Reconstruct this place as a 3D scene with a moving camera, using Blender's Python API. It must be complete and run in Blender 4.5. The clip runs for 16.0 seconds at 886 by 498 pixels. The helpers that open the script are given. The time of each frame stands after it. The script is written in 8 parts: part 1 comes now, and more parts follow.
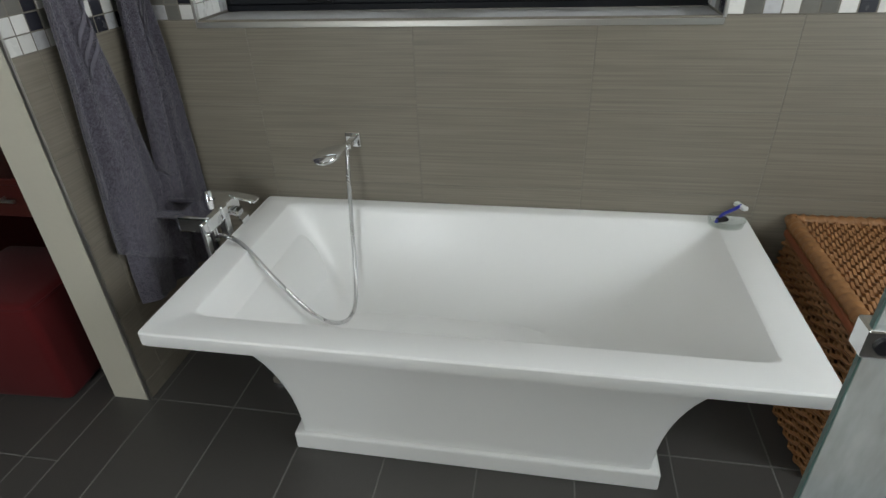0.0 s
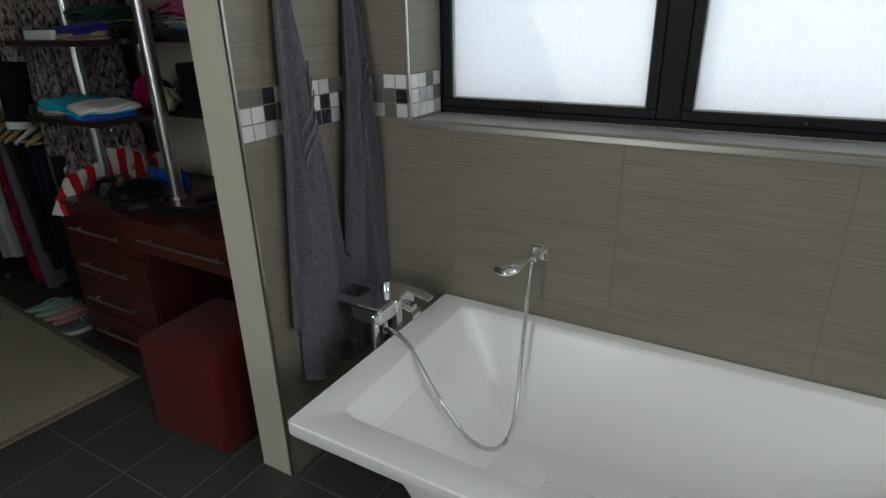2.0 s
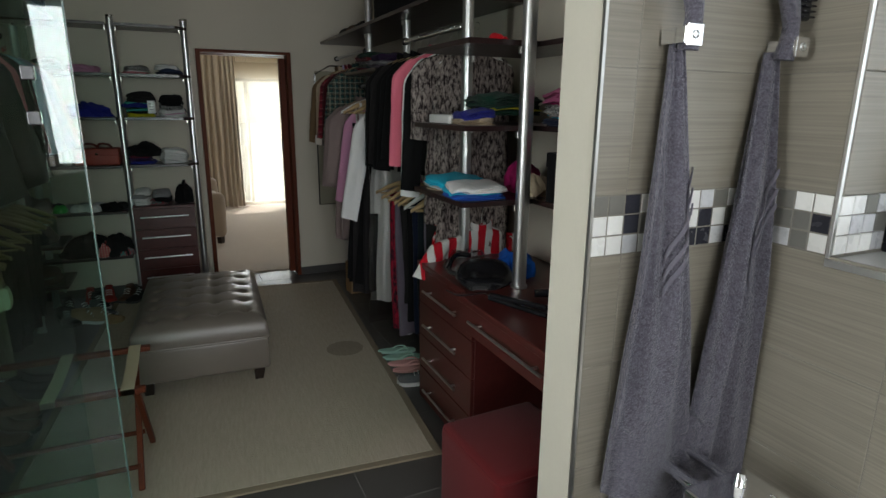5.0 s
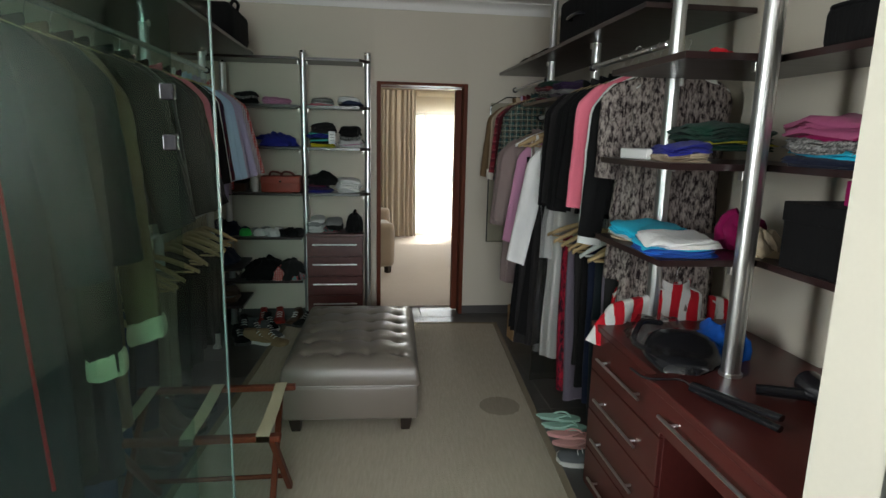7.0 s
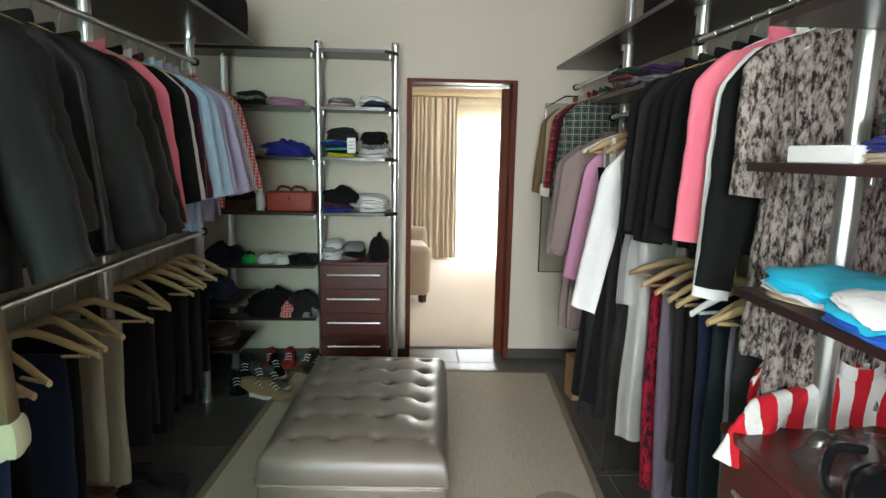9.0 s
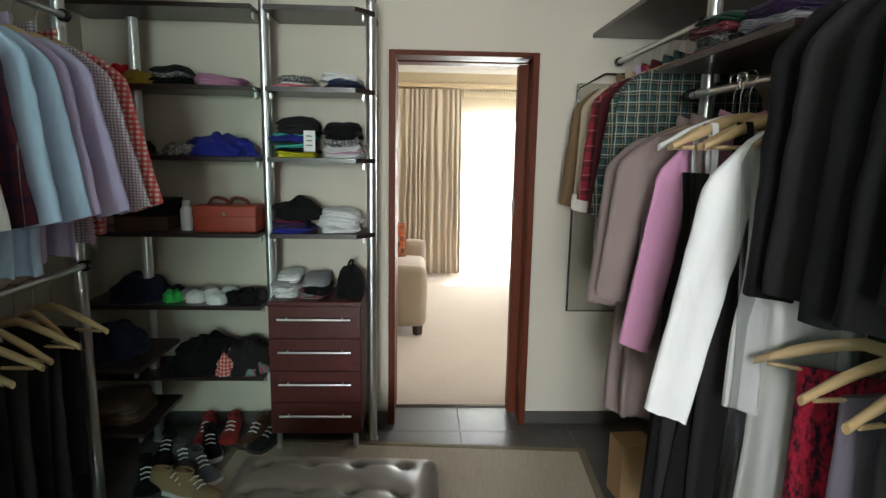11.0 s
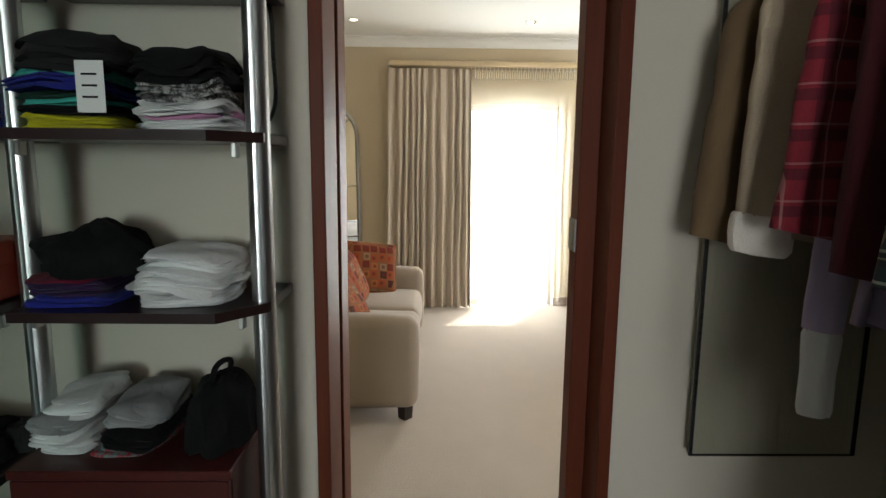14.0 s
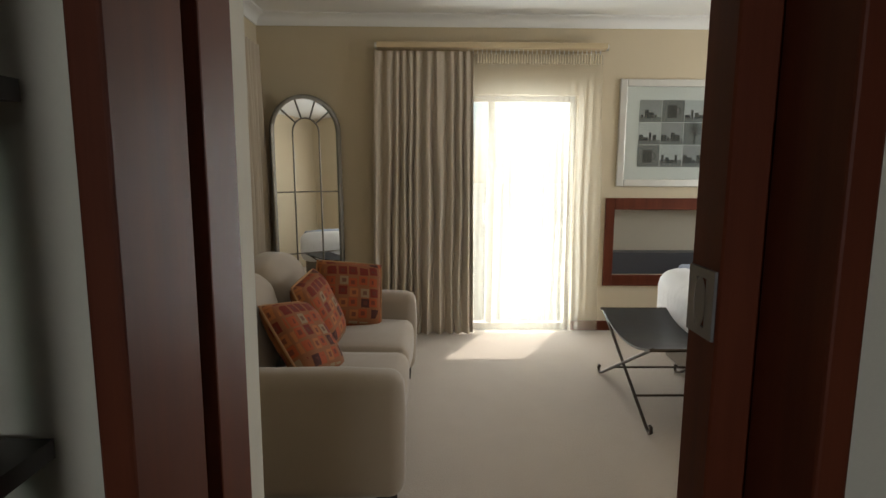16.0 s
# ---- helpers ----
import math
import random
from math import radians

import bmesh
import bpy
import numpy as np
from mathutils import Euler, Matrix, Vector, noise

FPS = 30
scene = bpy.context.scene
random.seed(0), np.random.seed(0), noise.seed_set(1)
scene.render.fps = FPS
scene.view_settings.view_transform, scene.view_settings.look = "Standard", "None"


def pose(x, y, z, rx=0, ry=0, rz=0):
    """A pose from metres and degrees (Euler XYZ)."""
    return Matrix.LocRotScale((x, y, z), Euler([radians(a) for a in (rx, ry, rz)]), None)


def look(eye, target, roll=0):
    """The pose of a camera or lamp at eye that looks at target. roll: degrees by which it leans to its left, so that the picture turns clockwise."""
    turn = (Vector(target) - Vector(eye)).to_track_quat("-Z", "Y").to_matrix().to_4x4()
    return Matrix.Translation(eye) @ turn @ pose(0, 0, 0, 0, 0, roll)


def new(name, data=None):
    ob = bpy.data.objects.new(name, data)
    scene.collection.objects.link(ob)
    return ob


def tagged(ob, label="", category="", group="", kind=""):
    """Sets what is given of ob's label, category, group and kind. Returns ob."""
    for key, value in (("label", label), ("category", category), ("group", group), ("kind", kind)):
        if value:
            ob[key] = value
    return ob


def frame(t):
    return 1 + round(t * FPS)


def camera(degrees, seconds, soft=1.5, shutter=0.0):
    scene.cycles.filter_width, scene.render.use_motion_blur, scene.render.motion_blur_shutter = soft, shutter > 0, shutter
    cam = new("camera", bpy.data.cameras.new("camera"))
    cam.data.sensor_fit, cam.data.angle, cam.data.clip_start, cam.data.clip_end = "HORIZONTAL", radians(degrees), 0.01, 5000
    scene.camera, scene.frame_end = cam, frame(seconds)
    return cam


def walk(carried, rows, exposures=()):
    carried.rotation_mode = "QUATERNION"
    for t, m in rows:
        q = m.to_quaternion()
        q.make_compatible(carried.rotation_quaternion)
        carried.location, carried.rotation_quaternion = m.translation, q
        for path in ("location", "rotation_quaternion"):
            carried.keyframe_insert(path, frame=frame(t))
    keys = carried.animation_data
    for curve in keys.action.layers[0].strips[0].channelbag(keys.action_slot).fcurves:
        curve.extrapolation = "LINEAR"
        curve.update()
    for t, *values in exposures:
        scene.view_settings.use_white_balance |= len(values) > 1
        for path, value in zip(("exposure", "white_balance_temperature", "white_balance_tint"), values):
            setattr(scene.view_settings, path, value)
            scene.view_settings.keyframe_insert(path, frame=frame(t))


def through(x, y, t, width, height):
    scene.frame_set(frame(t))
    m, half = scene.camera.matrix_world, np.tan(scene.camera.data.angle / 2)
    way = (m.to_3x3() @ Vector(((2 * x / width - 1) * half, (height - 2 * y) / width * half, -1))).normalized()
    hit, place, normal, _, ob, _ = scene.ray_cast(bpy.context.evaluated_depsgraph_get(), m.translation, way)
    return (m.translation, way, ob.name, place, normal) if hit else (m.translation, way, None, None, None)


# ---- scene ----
cam = camera(75.3, 16.0)
PATH = [
    (0, (-0.816, 0.277, 1.606), (-1.147, 1.957, 0.574), -2.5),
    (0.5, (-0.828, 0.337, 1.609), (-1.291, 2.036, 0.66), -2.2),
    (1, (-0.834, 0.395, 1.617), (-1.439, 2.088, 0.74), -2.0),
    (1.5, (-0.852, 0.444, 1.623), (-1.626, 2.1, 0.811), -1.7),
    (2, (-0.88, 0.474, 1.635), (-1.82, 2.068, 0.878), -1.3),
    (2.5, (-0.911, 0.535, 1.637), (-2.014, 2.056, 0.95), -0.9),
    (3, (-0.932, 0.599, 1.644), (-2.192, 2.02, 1.016), -0.5),
    (3.5, (-0.962, 0.649, 1.644), (-2.355, 1.957, 1.054), -0.2),
    (4, (-1.004, 0.693, 1.646), (-2.55, 1.837, 1.095), 0.2),
    (4.5, (-1.067, 0.719, 1.642), (-2.729, 1.703, 1.122), 0.2),
    (5, (-1.156, 0.755, 1.649), (-2.924, 1.554, 1.164), 0.6),
    (7.5, (-1.747, 0.893, 1.618), (-3.706, 1.078, 1.26), 1.3),
    (8, (-1.968, 0.927, 1.601), (-3.934, 1.066, 1.261), 1.3),
    (8.5, (-2.179, 0.956, 1.582), (-4.148, 1.074, 1.249), 1.2),
    (9, (-2.47, 0.988, 1.575), (-4.44, 1.092, 1.245), 1.1),
    (11.5, (-3.865, 1.148, 1.553), (-5.838, 1.22, 1.231), 0.9),
    (12, (-4.163, 1.183, 1.54), (-6.137, 1.249, 1.225), 0.7),
    (12.5, (-4.42, 1.188, 1.523), (-6.395, 1.253, 1.214), 0.7),
    (13, (-4.704, 1.207, 1.511), (-6.68, 1.263, 1.204), 0.7),
    (13.5, (-4.987, 1.247, 1.49), (-6.964, 1.288, 1.19), 0.4),
    (14, (-5.256, 1.241, 1.473), (-7.234, 1.277, 1.174), 0.6),
    (14.5, (-5.475, 1.257, 1.463), (-7.452, 1.289, 1.168), 0.4),
    (15, (-5.724, 1.294, 1.461), (-7.702, 1.318, 1.17), 0.4),
    (15.5, (-5.935, 1.296, 1.457), (-7.914, 1.317, 1.168), 0.2),
    (16, (-6.146, 1.283, 1.45), (-8.125, 1.316, 1.162), 0.3),
]
EXPOSURES = [(0.0, -0.6), (1.5, -0.95), (2.5, -1.0), (3.5, -0.7), (5.0, 0.1), (7.5, 1.2), (9.0, 2.08), (11.5, 1.85), (12.5, 1.65), (14.0, 1.15), (15.0, 0.65), (15.5, 0.4), (16.0, 0.15)]
walk(cam, [(t, look(eye, target, roll)) for t, eye, target, roll in PATH], EXPOSURES)

# ---- light ----
SUN_DIR = Vector((0.42, -0.22, -0.86)).normalized()   # the way the sunlight travels
world = bpy.data.worlds.new("sky_world")
scene.world = world
world.use_nodes = True
wn = world.node_tree.nodes
sky = wn.new("ShaderNodeTexSky")
sky.sky_type = "NISHITA"
sky.sun_disc = False
sky.sun_elevation = math.asin(-SUN_DIR.z)
sky.sun_rotation = math.atan2(-SUN_DIR.x, -SUN_DIR.y)
wn["Background"].inputs["Strength"].default_value = 0.12
world.node_tree.links.new(sky.outputs[0], wn["Background"].inputs["Color"])
sun = new("sun", bpy.data.lights.new("sun", "SUN"))
sun.data.energy, sun.data.angle, sun.data.color = 5.0, radians(0.5), (1.0, 0.96, 0.9)
sun.rotation_mode = "QUATERNION"
sun.rotation_quaternion = SUN_DIR.to_track_quat("-Z", "Y")


def area(name, place, target, sx, sy, watts, color=(1, 1, 1)):
    lamp = new(name, bpy.data.lights.new(name, "AREA"))
    lamp.data.shape, lamp.data.size, lamp.data.size_y = "RECTANGLE", sx, sy
    lamp.data.energy, lamp.data.color = watts, color
    lamp.matrix_world = look(place, target)
    return lamp


# area lamps: daylight at the glazed door and frosted window, plus three added fills
area("window_and_fill_light", (-11.22, 2.02, 1.03), (-9, 2.02, 1.03), 0.95, 1.95, 44, (0.95, 0.985, 1.0))
# fill added through an unseen opening in the bedroom's north wall
area("window_and_fill_light", (-9.4, 5.12, 1.4), (-9.4, 4, 1.3), 1.7, 1.5, 50, (0.95, 0.985, 1.0))
area("window_and_fill_light", (-1.18, 2.60, 1.80), (-1.18, 1.5, 1.75), 1.72, 1.0, 15, (0.93, 0.97, 1.0))
# two fills added behind the walker, at unseen openings in the bathroom walls
area("window_and_fill_light", (1.10, 0.55, 1.75), (0, 0.5, 1.5), 1.6, 1.3, 88, (0.93, 0.97, 1.0))
area("window_and_fill_light", (-2.02, -1.38, 1.70), (-2.3, 0.5, 1.2), 0.62, 1.4, 40, (0.93, 0.985, 1.0))

# ---- mesh helpers ----
def mesh_object(name, verts, faces, material, parent=None, label="", smooth=False, sharp=40):
    me = bpy.data.meshes.new(name)
    me.from_pydata([tuple(v) for v in verts], [], faces)
    me.validate()
    bm = bmesh.new()
    bm.from_mesh(me)
    bmesh.ops.recalc_face_normals(bm, faces=bm.faces)
    return part(name, bm, material, parent, label, smooth, sharp)


def part(name, bm, material, parent=None, label="", smooth=False, sharp=40):
    me = bpy.data.meshes.new(name)
    bm.to_mesh(me)
    bm.free()
    if smooth:
        me.polygons.foreach_set("use_smooth", [True] * len(me.polygons))
        me.set_sharp_from_angle(angle=radians(sharp))
    ob = new(name, me)
    me.materials.append(material)
    if parent is not None:
        ob.parent = parent
    if label:
        ob["label"] = label
    return ob


def thing(name, place, label, category, group="", turn=0.0, kind=""):
    ob = new(name)
    ob.empty_display_size = 0.1
    ob.matrix_world = pose(*place, 0, 0, turn)
    return tagged(ob, label, category, group, kind)


def add_box(bm, lo, hi, bevel=0.0, segments=1, m=None):
    """A box between two corners, with bevelled edges, added to bm."""
    lo, hi = Vector(lo), Vector(hi)
    size, mid = hi - lo, (hi + lo) / 2
    made = bmesh.ops.create_cube(bm, size=1.0, matrix=Matrix.LocRotScale(mid, None, size))
    vs = made["verts"]
    if bevel > 0:
        es = list({e for v in vs for e in v.link_edges})
        out = bmesh.ops.bevel(bm, geom=es, offset=bevel, segments=segments, affect="EDGES", profile=0.5)
        vs = list({v for f in out["faces"] for v in f.verts} | {v for v in vs if v.is_valid})
    if m is not None:
        bmesh.ops.transform(bm, matrix=m, verts=vs)
    return vs


def box(lo, hi, bevel=0.0, segments=1):
    bm = bmesh.new()
    add_box(bm, lo, hi, bevel, segments)
    return bm


def slab(name, lo, hi, material, label="", kind="structure", category="", bevel=0.0):
    ob = part(name, box(lo, hi, bevel), material)
    return tagged(ob, label, category, "", kind)


def add_rod(bm, a, b, r0, r1=None, sides=12, cap=True):
    a, b = Vector(a), Vector(b)
    r1 = r0 if r1 is None else r1
    d = b - a
    m = Matrix.Translation((a + b) / 2) @ d.to_track_quat("Z", "Y").to_matrix().to_4x4()
    bmesh.ops.create_cone(bm, cap_ends=cap, cap_tris=False, segments=sides, radius1=r0, radius2=r1, depth=d.length, matrix=m)


def rod(a, b, r0, r1=None, sides=12):
    bm = bmesh.new()
    add_rod(bm, a, b, r0, r1, sides)
    return bm


def skin(rings, cap=True, closed=True, wrap=False):
    """Vertices and faces of a surface through rings of points of equal count."""
    n = len(rings[0])
    verts = [p for r in rings for p in r]
    faces = []
    m = len(rings)
    for i in range(m if wrap else m - 1):
        j = (i + 1) % m
        for k in range(n if closed else n - 1):
            l = (k + 1) % n
            faces.append((i * n + k, i * n + l, j * n + l, j * n + k))
    if cap and closed and not wrap:
        faces.append(tuple(reversed(range(n))))
        faces.append(tuple(range((m - 1) * n, m * n)))
    return verts, faces


def add_tube(bm, pts, r, sides=8, closed=False):
    """A round tube along a line of points."""
    pts = [Vector(p) for p in pts]
    n = len(pts)
    rings = []
    up = Vector((0.13, 0.27, 0.95))
    for i, p in enumerate(pts):
        a = pts[i - 1] if (i or closed) else p
        b = pts[(i + 1) % n] if (i < n - 1 or closed) else p
        d = (b - a).normalized()
        s = d.cross(up)
        if s.length < 1e-3:
            s = d.cross(Vector((1, 0, 0)))
        s.normalize()
        u = s.cross(d).normalized()
        up = u
        rr = r[i] if isinstance(r, (list, tuple)) else r
        rings.append([p + (s * math.cos(q) + u * math.sin(q)) * rr for q in [2 * math.pi * k / sides for k in range(sides)]])
    vs, fs = skin(rings, cap=not closed, wrap=closed)
    bv = [bm.verts.new(v) for v in vs]
    for f in fs:
        try:
            bm.faces.new([bv[k] for k in f])
        except ValueError:
            pass


def tube(pts, r, sides=8, closed=False):
    bm = bmesh.new()
    add_tube(bm, pts, r, sides, closed)
    bmesh.ops.recalc_face_normals(bm, faces=bm.faces)
    return bm


def spline(ctrl, steps=8):
    """Catmull-Rom points through control points."""
    c = [Vector(p) for p in ctrl]
    c = [c[0] * 2 - c[1]] + c + [c[-1] * 2 - c[-2]]
    out = []
    for i in range(1, len(c) - 2):
        p0, p1, p2, p3 = c[i - 1:i + 3]
        for s in range(steps):
            t = s / steps
            out.append(0.5 * ((2 * p1) + (p2 - p0) * t + (2 * p0 - 5 * p1 + 4 * p2 - p3) * t * t + (3 * p1 - p0 - 3 * p2 + p3) * t ** 3))
    out.append(c[-2])
    return out


def nz(x, y=0.0, z=0.0):
    return noise.noise(Vector((x, y, z)))


def superellipse(a, b, n, count, cx=0.0, cy=0.0):
    out = []
    for k in range(count):
        q = 2 * math.pi * k / count
        c, s = math.cos(q), math.sin(q)
        out.append((cx + a * math.copysign(abs(c) ** (2 / n), c), cy + b * math.copysign(abs(s) ** (2 / n), s)))
    return out


# ---- materials ----
def nodes_of(name):
    m = bpy.data.materials.new(name)
    m.use_nodes = True
    nt = m.node_tree
    return m, nt, nt.nodes["Principled BSDF"]


def add_node(nt, kind, **values):
    nd = nt.nodes.new(kind)
    for key, v in values.items():
        nd.inputs[key].default_value = v
    return nd


def math_node(nt, op, a, b=None):
    nd = nt.nodes.new("ShaderNodeMath")
    nd.operation = op
    for i, v in enumerate((a, b)):
        if v is None:
            continue
        if isinstance(v, (int, float)):
            nd.inputs[i].default_value = v
        else:
            nt.links.new(v, nd.inputs[i])
    return nd.outputs[0]


def mix_node(nt, fac, a, b, blend="MIX"):
    nd = nt.nodes.new("ShaderNodeMix")
    nd.data_type, nd.blend_type = "RGBA", blend
    for i, v in ((0, fac), (6, a), (7, b)):
        if isinstance(v, (int, float)):
            nd.inputs[i].default_value = v
        elif isinstance(v, tuple):
            nd.inputs[i].default_value = (*v[:3], 1)
        else:
            nt.links.new(v, nd.inputs[i])
    return nd.outputs[2]


def coords(nt, scale=(1, 1, 1), shift_random=0.0):
    tc = nt.nodes.new("ShaderNodeTexCoord")
    mp = nt.nodes.new("ShaderNodeMapping")
    mp.inputs["Scale"].default_value = scale
    nt.links.new(tc.outputs["Object"], mp.inputs["Vector"])
    if shift_random:
        oi = nt.nodes.new("ShaderNodeObjectInfo")
        v = math_node(nt, "MULTIPLY", oi.outputs["Random"], shift_random)
        cb = nt.nodes.new("ShaderNodeCombineXYZ")
        for k in range(3):
            nt.links.new(v, cb.inputs[k])
        nt.links.new(cb.outputs[0], mp.inputs["Location"])
    return mp.outputs[0]


def noise_node(nt, vec, scale, detail=4.0, rough=0.55):
    nd = add_node(nt, "ShaderNodeTexNoise", Scale=scale, Detail=detail, Roughness=rough)
    nt.links.new(vec, nd.inputs["Vector"])
    return nd.outputs["Fac"]


def shade(c, k):
    return tuple(min(1.0, v * k) for v in c)


def bump_to(nt, bsdf, height, strength, distance=0.002):
    b = add_node(nt, "ShaderNodeBump", Strength=strength, Distance=distance)
    nt.links.new(height, b.inputs["Height"])
    nt.links.new(b.outputs[0], bsdf.inputs["Normal"])


def surface(name, col, rough=0.5, metal=0.0, var=0.12, scale=6.0, fine=90.0, bump=0.15, stretch=(1, 1, 1), vary=0.0, rvar=0.12, spec=0.5, coat=0.0, sheen=0.0, dist=0.002):
    """Base colour with broad blotches and fine grain, uneven gloss and a fine relief."""
    m, nt, bs = nodes_of(name)
    vec = coords(nt, stretch, 7.3)
    big, small = noise_node(nt, vec, scale, 3), noise_node(nt, vec, fine, 5, 0.6)
    c = mix_node(nt, big, shade(col, 1 - var), shade(col, 1 + var))
    c = mix_node(nt, small, c, shade(col, 1 + var * 1.3))
    if vary:
        oi = nt.nodes.new("ShaderNodeObjectInfo")
        k = math_node(nt, "ADD", math_node(nt, "MULTIPLY", oi.outputs["Random"], 2 * vary), 1 - vary)
        vm = nt.nodes.new("ShaderNodeVectorMath")
        vm.operation = "SCALE"
        nt.links.new(c, vm.inputs[0])
        nt.links.new(k, vm.inputs["Scale"])
        c = vm.outputs[0]
    nt.links.new(c, bs.inputs["Base Color"])
    r = math_node(nt, "ADD", math_node(nt, "MULTIPLY", big, 2 * rvar), rough - rvar)
    nt.links.new(r, bs.inputs["Roughness"])
    bs.inputs["Metallic"].default_value = metal
    bs.inputs["Specular IOR Level"].default_value = spec
    bs.inputs["Coat Weight"].default_value = coat
    bs.inputs["Sheen Weight"].default_value = sheen
    if bump:
        bump_to(nt, bs, small, bump, dist)
    return m


def fabric(name, col, weave=420.0, var=0.16, bump=0.35, sheen=0.06, rough=0.88):
    m = surface(name, col, rough, 0, var, 9.0, weave, bump, sheen=sheen, rvar=0.05, spec=0.07)
    creases(m)
    return m


def creases(m, scale=9.0, strength=0.55, dist=0.012):
    """Broad soft creases under the weave: chained beneath the material's own relief."""
    nt = m.node_tree
    fine = [n for n in nt.nodes if n.bl_idname == "ShaderNodeBump"][0]
    n1 = add_node(nt, "ShaderNodeTexNoise", Scale=scale, Detail=3.0, Roughness=0.5, Distortion=1.2)
    nt.links.new(coords(nt, (1.6, 1.3, 0.42), 11.0), n1.inputs["Vector"])
    b = add_node(nt, "ShaderNodeBump", Strength=strength, Distance=dist)
    nt.links.new(n1.outputs["Fac"], b.inputs["Height"])
    nt.links.new(b.outputs[0], fine.inputs["Normal"])


def band(nt, axis_socket, freq, width, offset=0.0):
    """1 inside stripes that repeat freq times a metre and fill that share of the period."""
    v = math_node(nt, "FRACT", math_node(nt, "ADD", math_node(nt, "MULTIPLY", axis_socket, freq), offset))
    return math_node(nt, "LESS_THAN", v, width)


def plaid(name, base, lines, rough=0.88):
    """Woven cloth: lines are (axis, per metre, share, offset, colour, strength)."""
    m, nt, bs = nodes_of(name)
    vec = coords(nt)
    sep = nt.nodes.new("ShaderNodeSeparateXYZ")
    warp = add_node(nt, "ShaderNodeTexNoise", Scale=5.0, Detail=2.0)
    nt.links.new(vec, warp.inputs["Vector"])
    off = nt.nodes.new("ShaderNodeVectorMath")
    off.operation = "MULTIPLY_ADD"
    nt.links.new(warp.outputs["Color"], off.inputs[0])
    off.inputs[1].default_value = (0.02, 0.02, 0.02)
    nt.links.new(vec, off.inputs[2])
    nt.links.new(off.outputs[0], sep.inputs[0])
    fine = noise_node(nt, vec, 350.0, 4)
    c = mix_node(nt, fine, shade(base, 0.8), shade(base, 1.2))
    for axis, freq, width, offset, colour, strength in lines:
        f = math_node(nt, "MULTIPLY", band(nt, sep.outputs[axis], freq, width, offset), strength)
        c = mix_node(nt, f, c, colour)
    nt.links.new(c, bs.inputs["Base Color"])
    bs.inputs["Roughness"].default_value = rough
    bs.inputs["Specular IOR Level"].default_value = 0.25
    bs.inputs["Sheen Weight"].default_value = 0.05
    bump_to(nt, bs, fine, 0.3)
    creases(m)
    return m


def mottled(name, dark, light, scale, sharp=0.08, rough=0.9):
    """Cloth with an irregular two-tone broken pattern."""
    m, nt, bs = nodes_of(name)
    vec = coords(nt, (1, 1, 0.45))
    n1, n2 = noise_node(nt, vec, scale, 6, 0.75), noise_node(nt, coords(nt), 400.0, 3)
    ramp = nt.nodes.new("ShaderNodeValToRGB")
    ramp.color_ramp.elements[0].position, ramp.color_ramp.elements[1].position = 0.5 - sharp, 0.5 + sharp
    ramp.color_ramp.elements[0].color, ramp.color_ramp.elements[1].color = (*dark, 1), (*light, 1)
    nt.links.new(n1, ramp.inputs[0])
    c = mix_node(nt, math_node(nt, "MULTIPLY", n2, 0.3), ramp.outputs[0], shade(dark, 0.7))
    nt.links.new(c, bs.inputs["Base Color"])
    bs.inputs["Roughness"].default_value = rough
    bs.inputs["Specular IOR Level"].default_value = 0.12
    bump_to(nt, bs, n2, 0.3)
    creases(m)
    return m


def wood(name, dark, light, rough=0.32, axis=2, coat=0.15, freq=34.0):
    """Stained wood with grain along one axis."""
    m, nt, bs = nodes_of(name)
    st = [freq, freq, freq]
    st[axis] = freq * 0.05
    vec = coords(nt, tuple(st), 5.1)
    g = noise_node(nt, vec, 1.0, 6, 0.65)
    b = noise_node(nt, coords(nt, (1, 1, 1), 3.3), 3.0, 3)
    c = mix_node(nt, g, dark, light)
    c = mix_node(nt, math_node(nt, "MULTIPLY", b, 0.5), c, shade(dark, 0.8))
    nt.links.new(c, bs.inputs["Base Color"])
    r = math_node(nt, "ADD", math_node(nt, "MULTIPLY", g, 0.14), rough - 0.07)
    nt.links.new(r, bs.inputs["Roughness"])
    bs.inputs["Coat Weight"].default_value = coat
    bs.inputs["Coat Roughness"].default_value = 0.2
    bump_to(nt, bs, g, 0.08, 0.001)
    return m


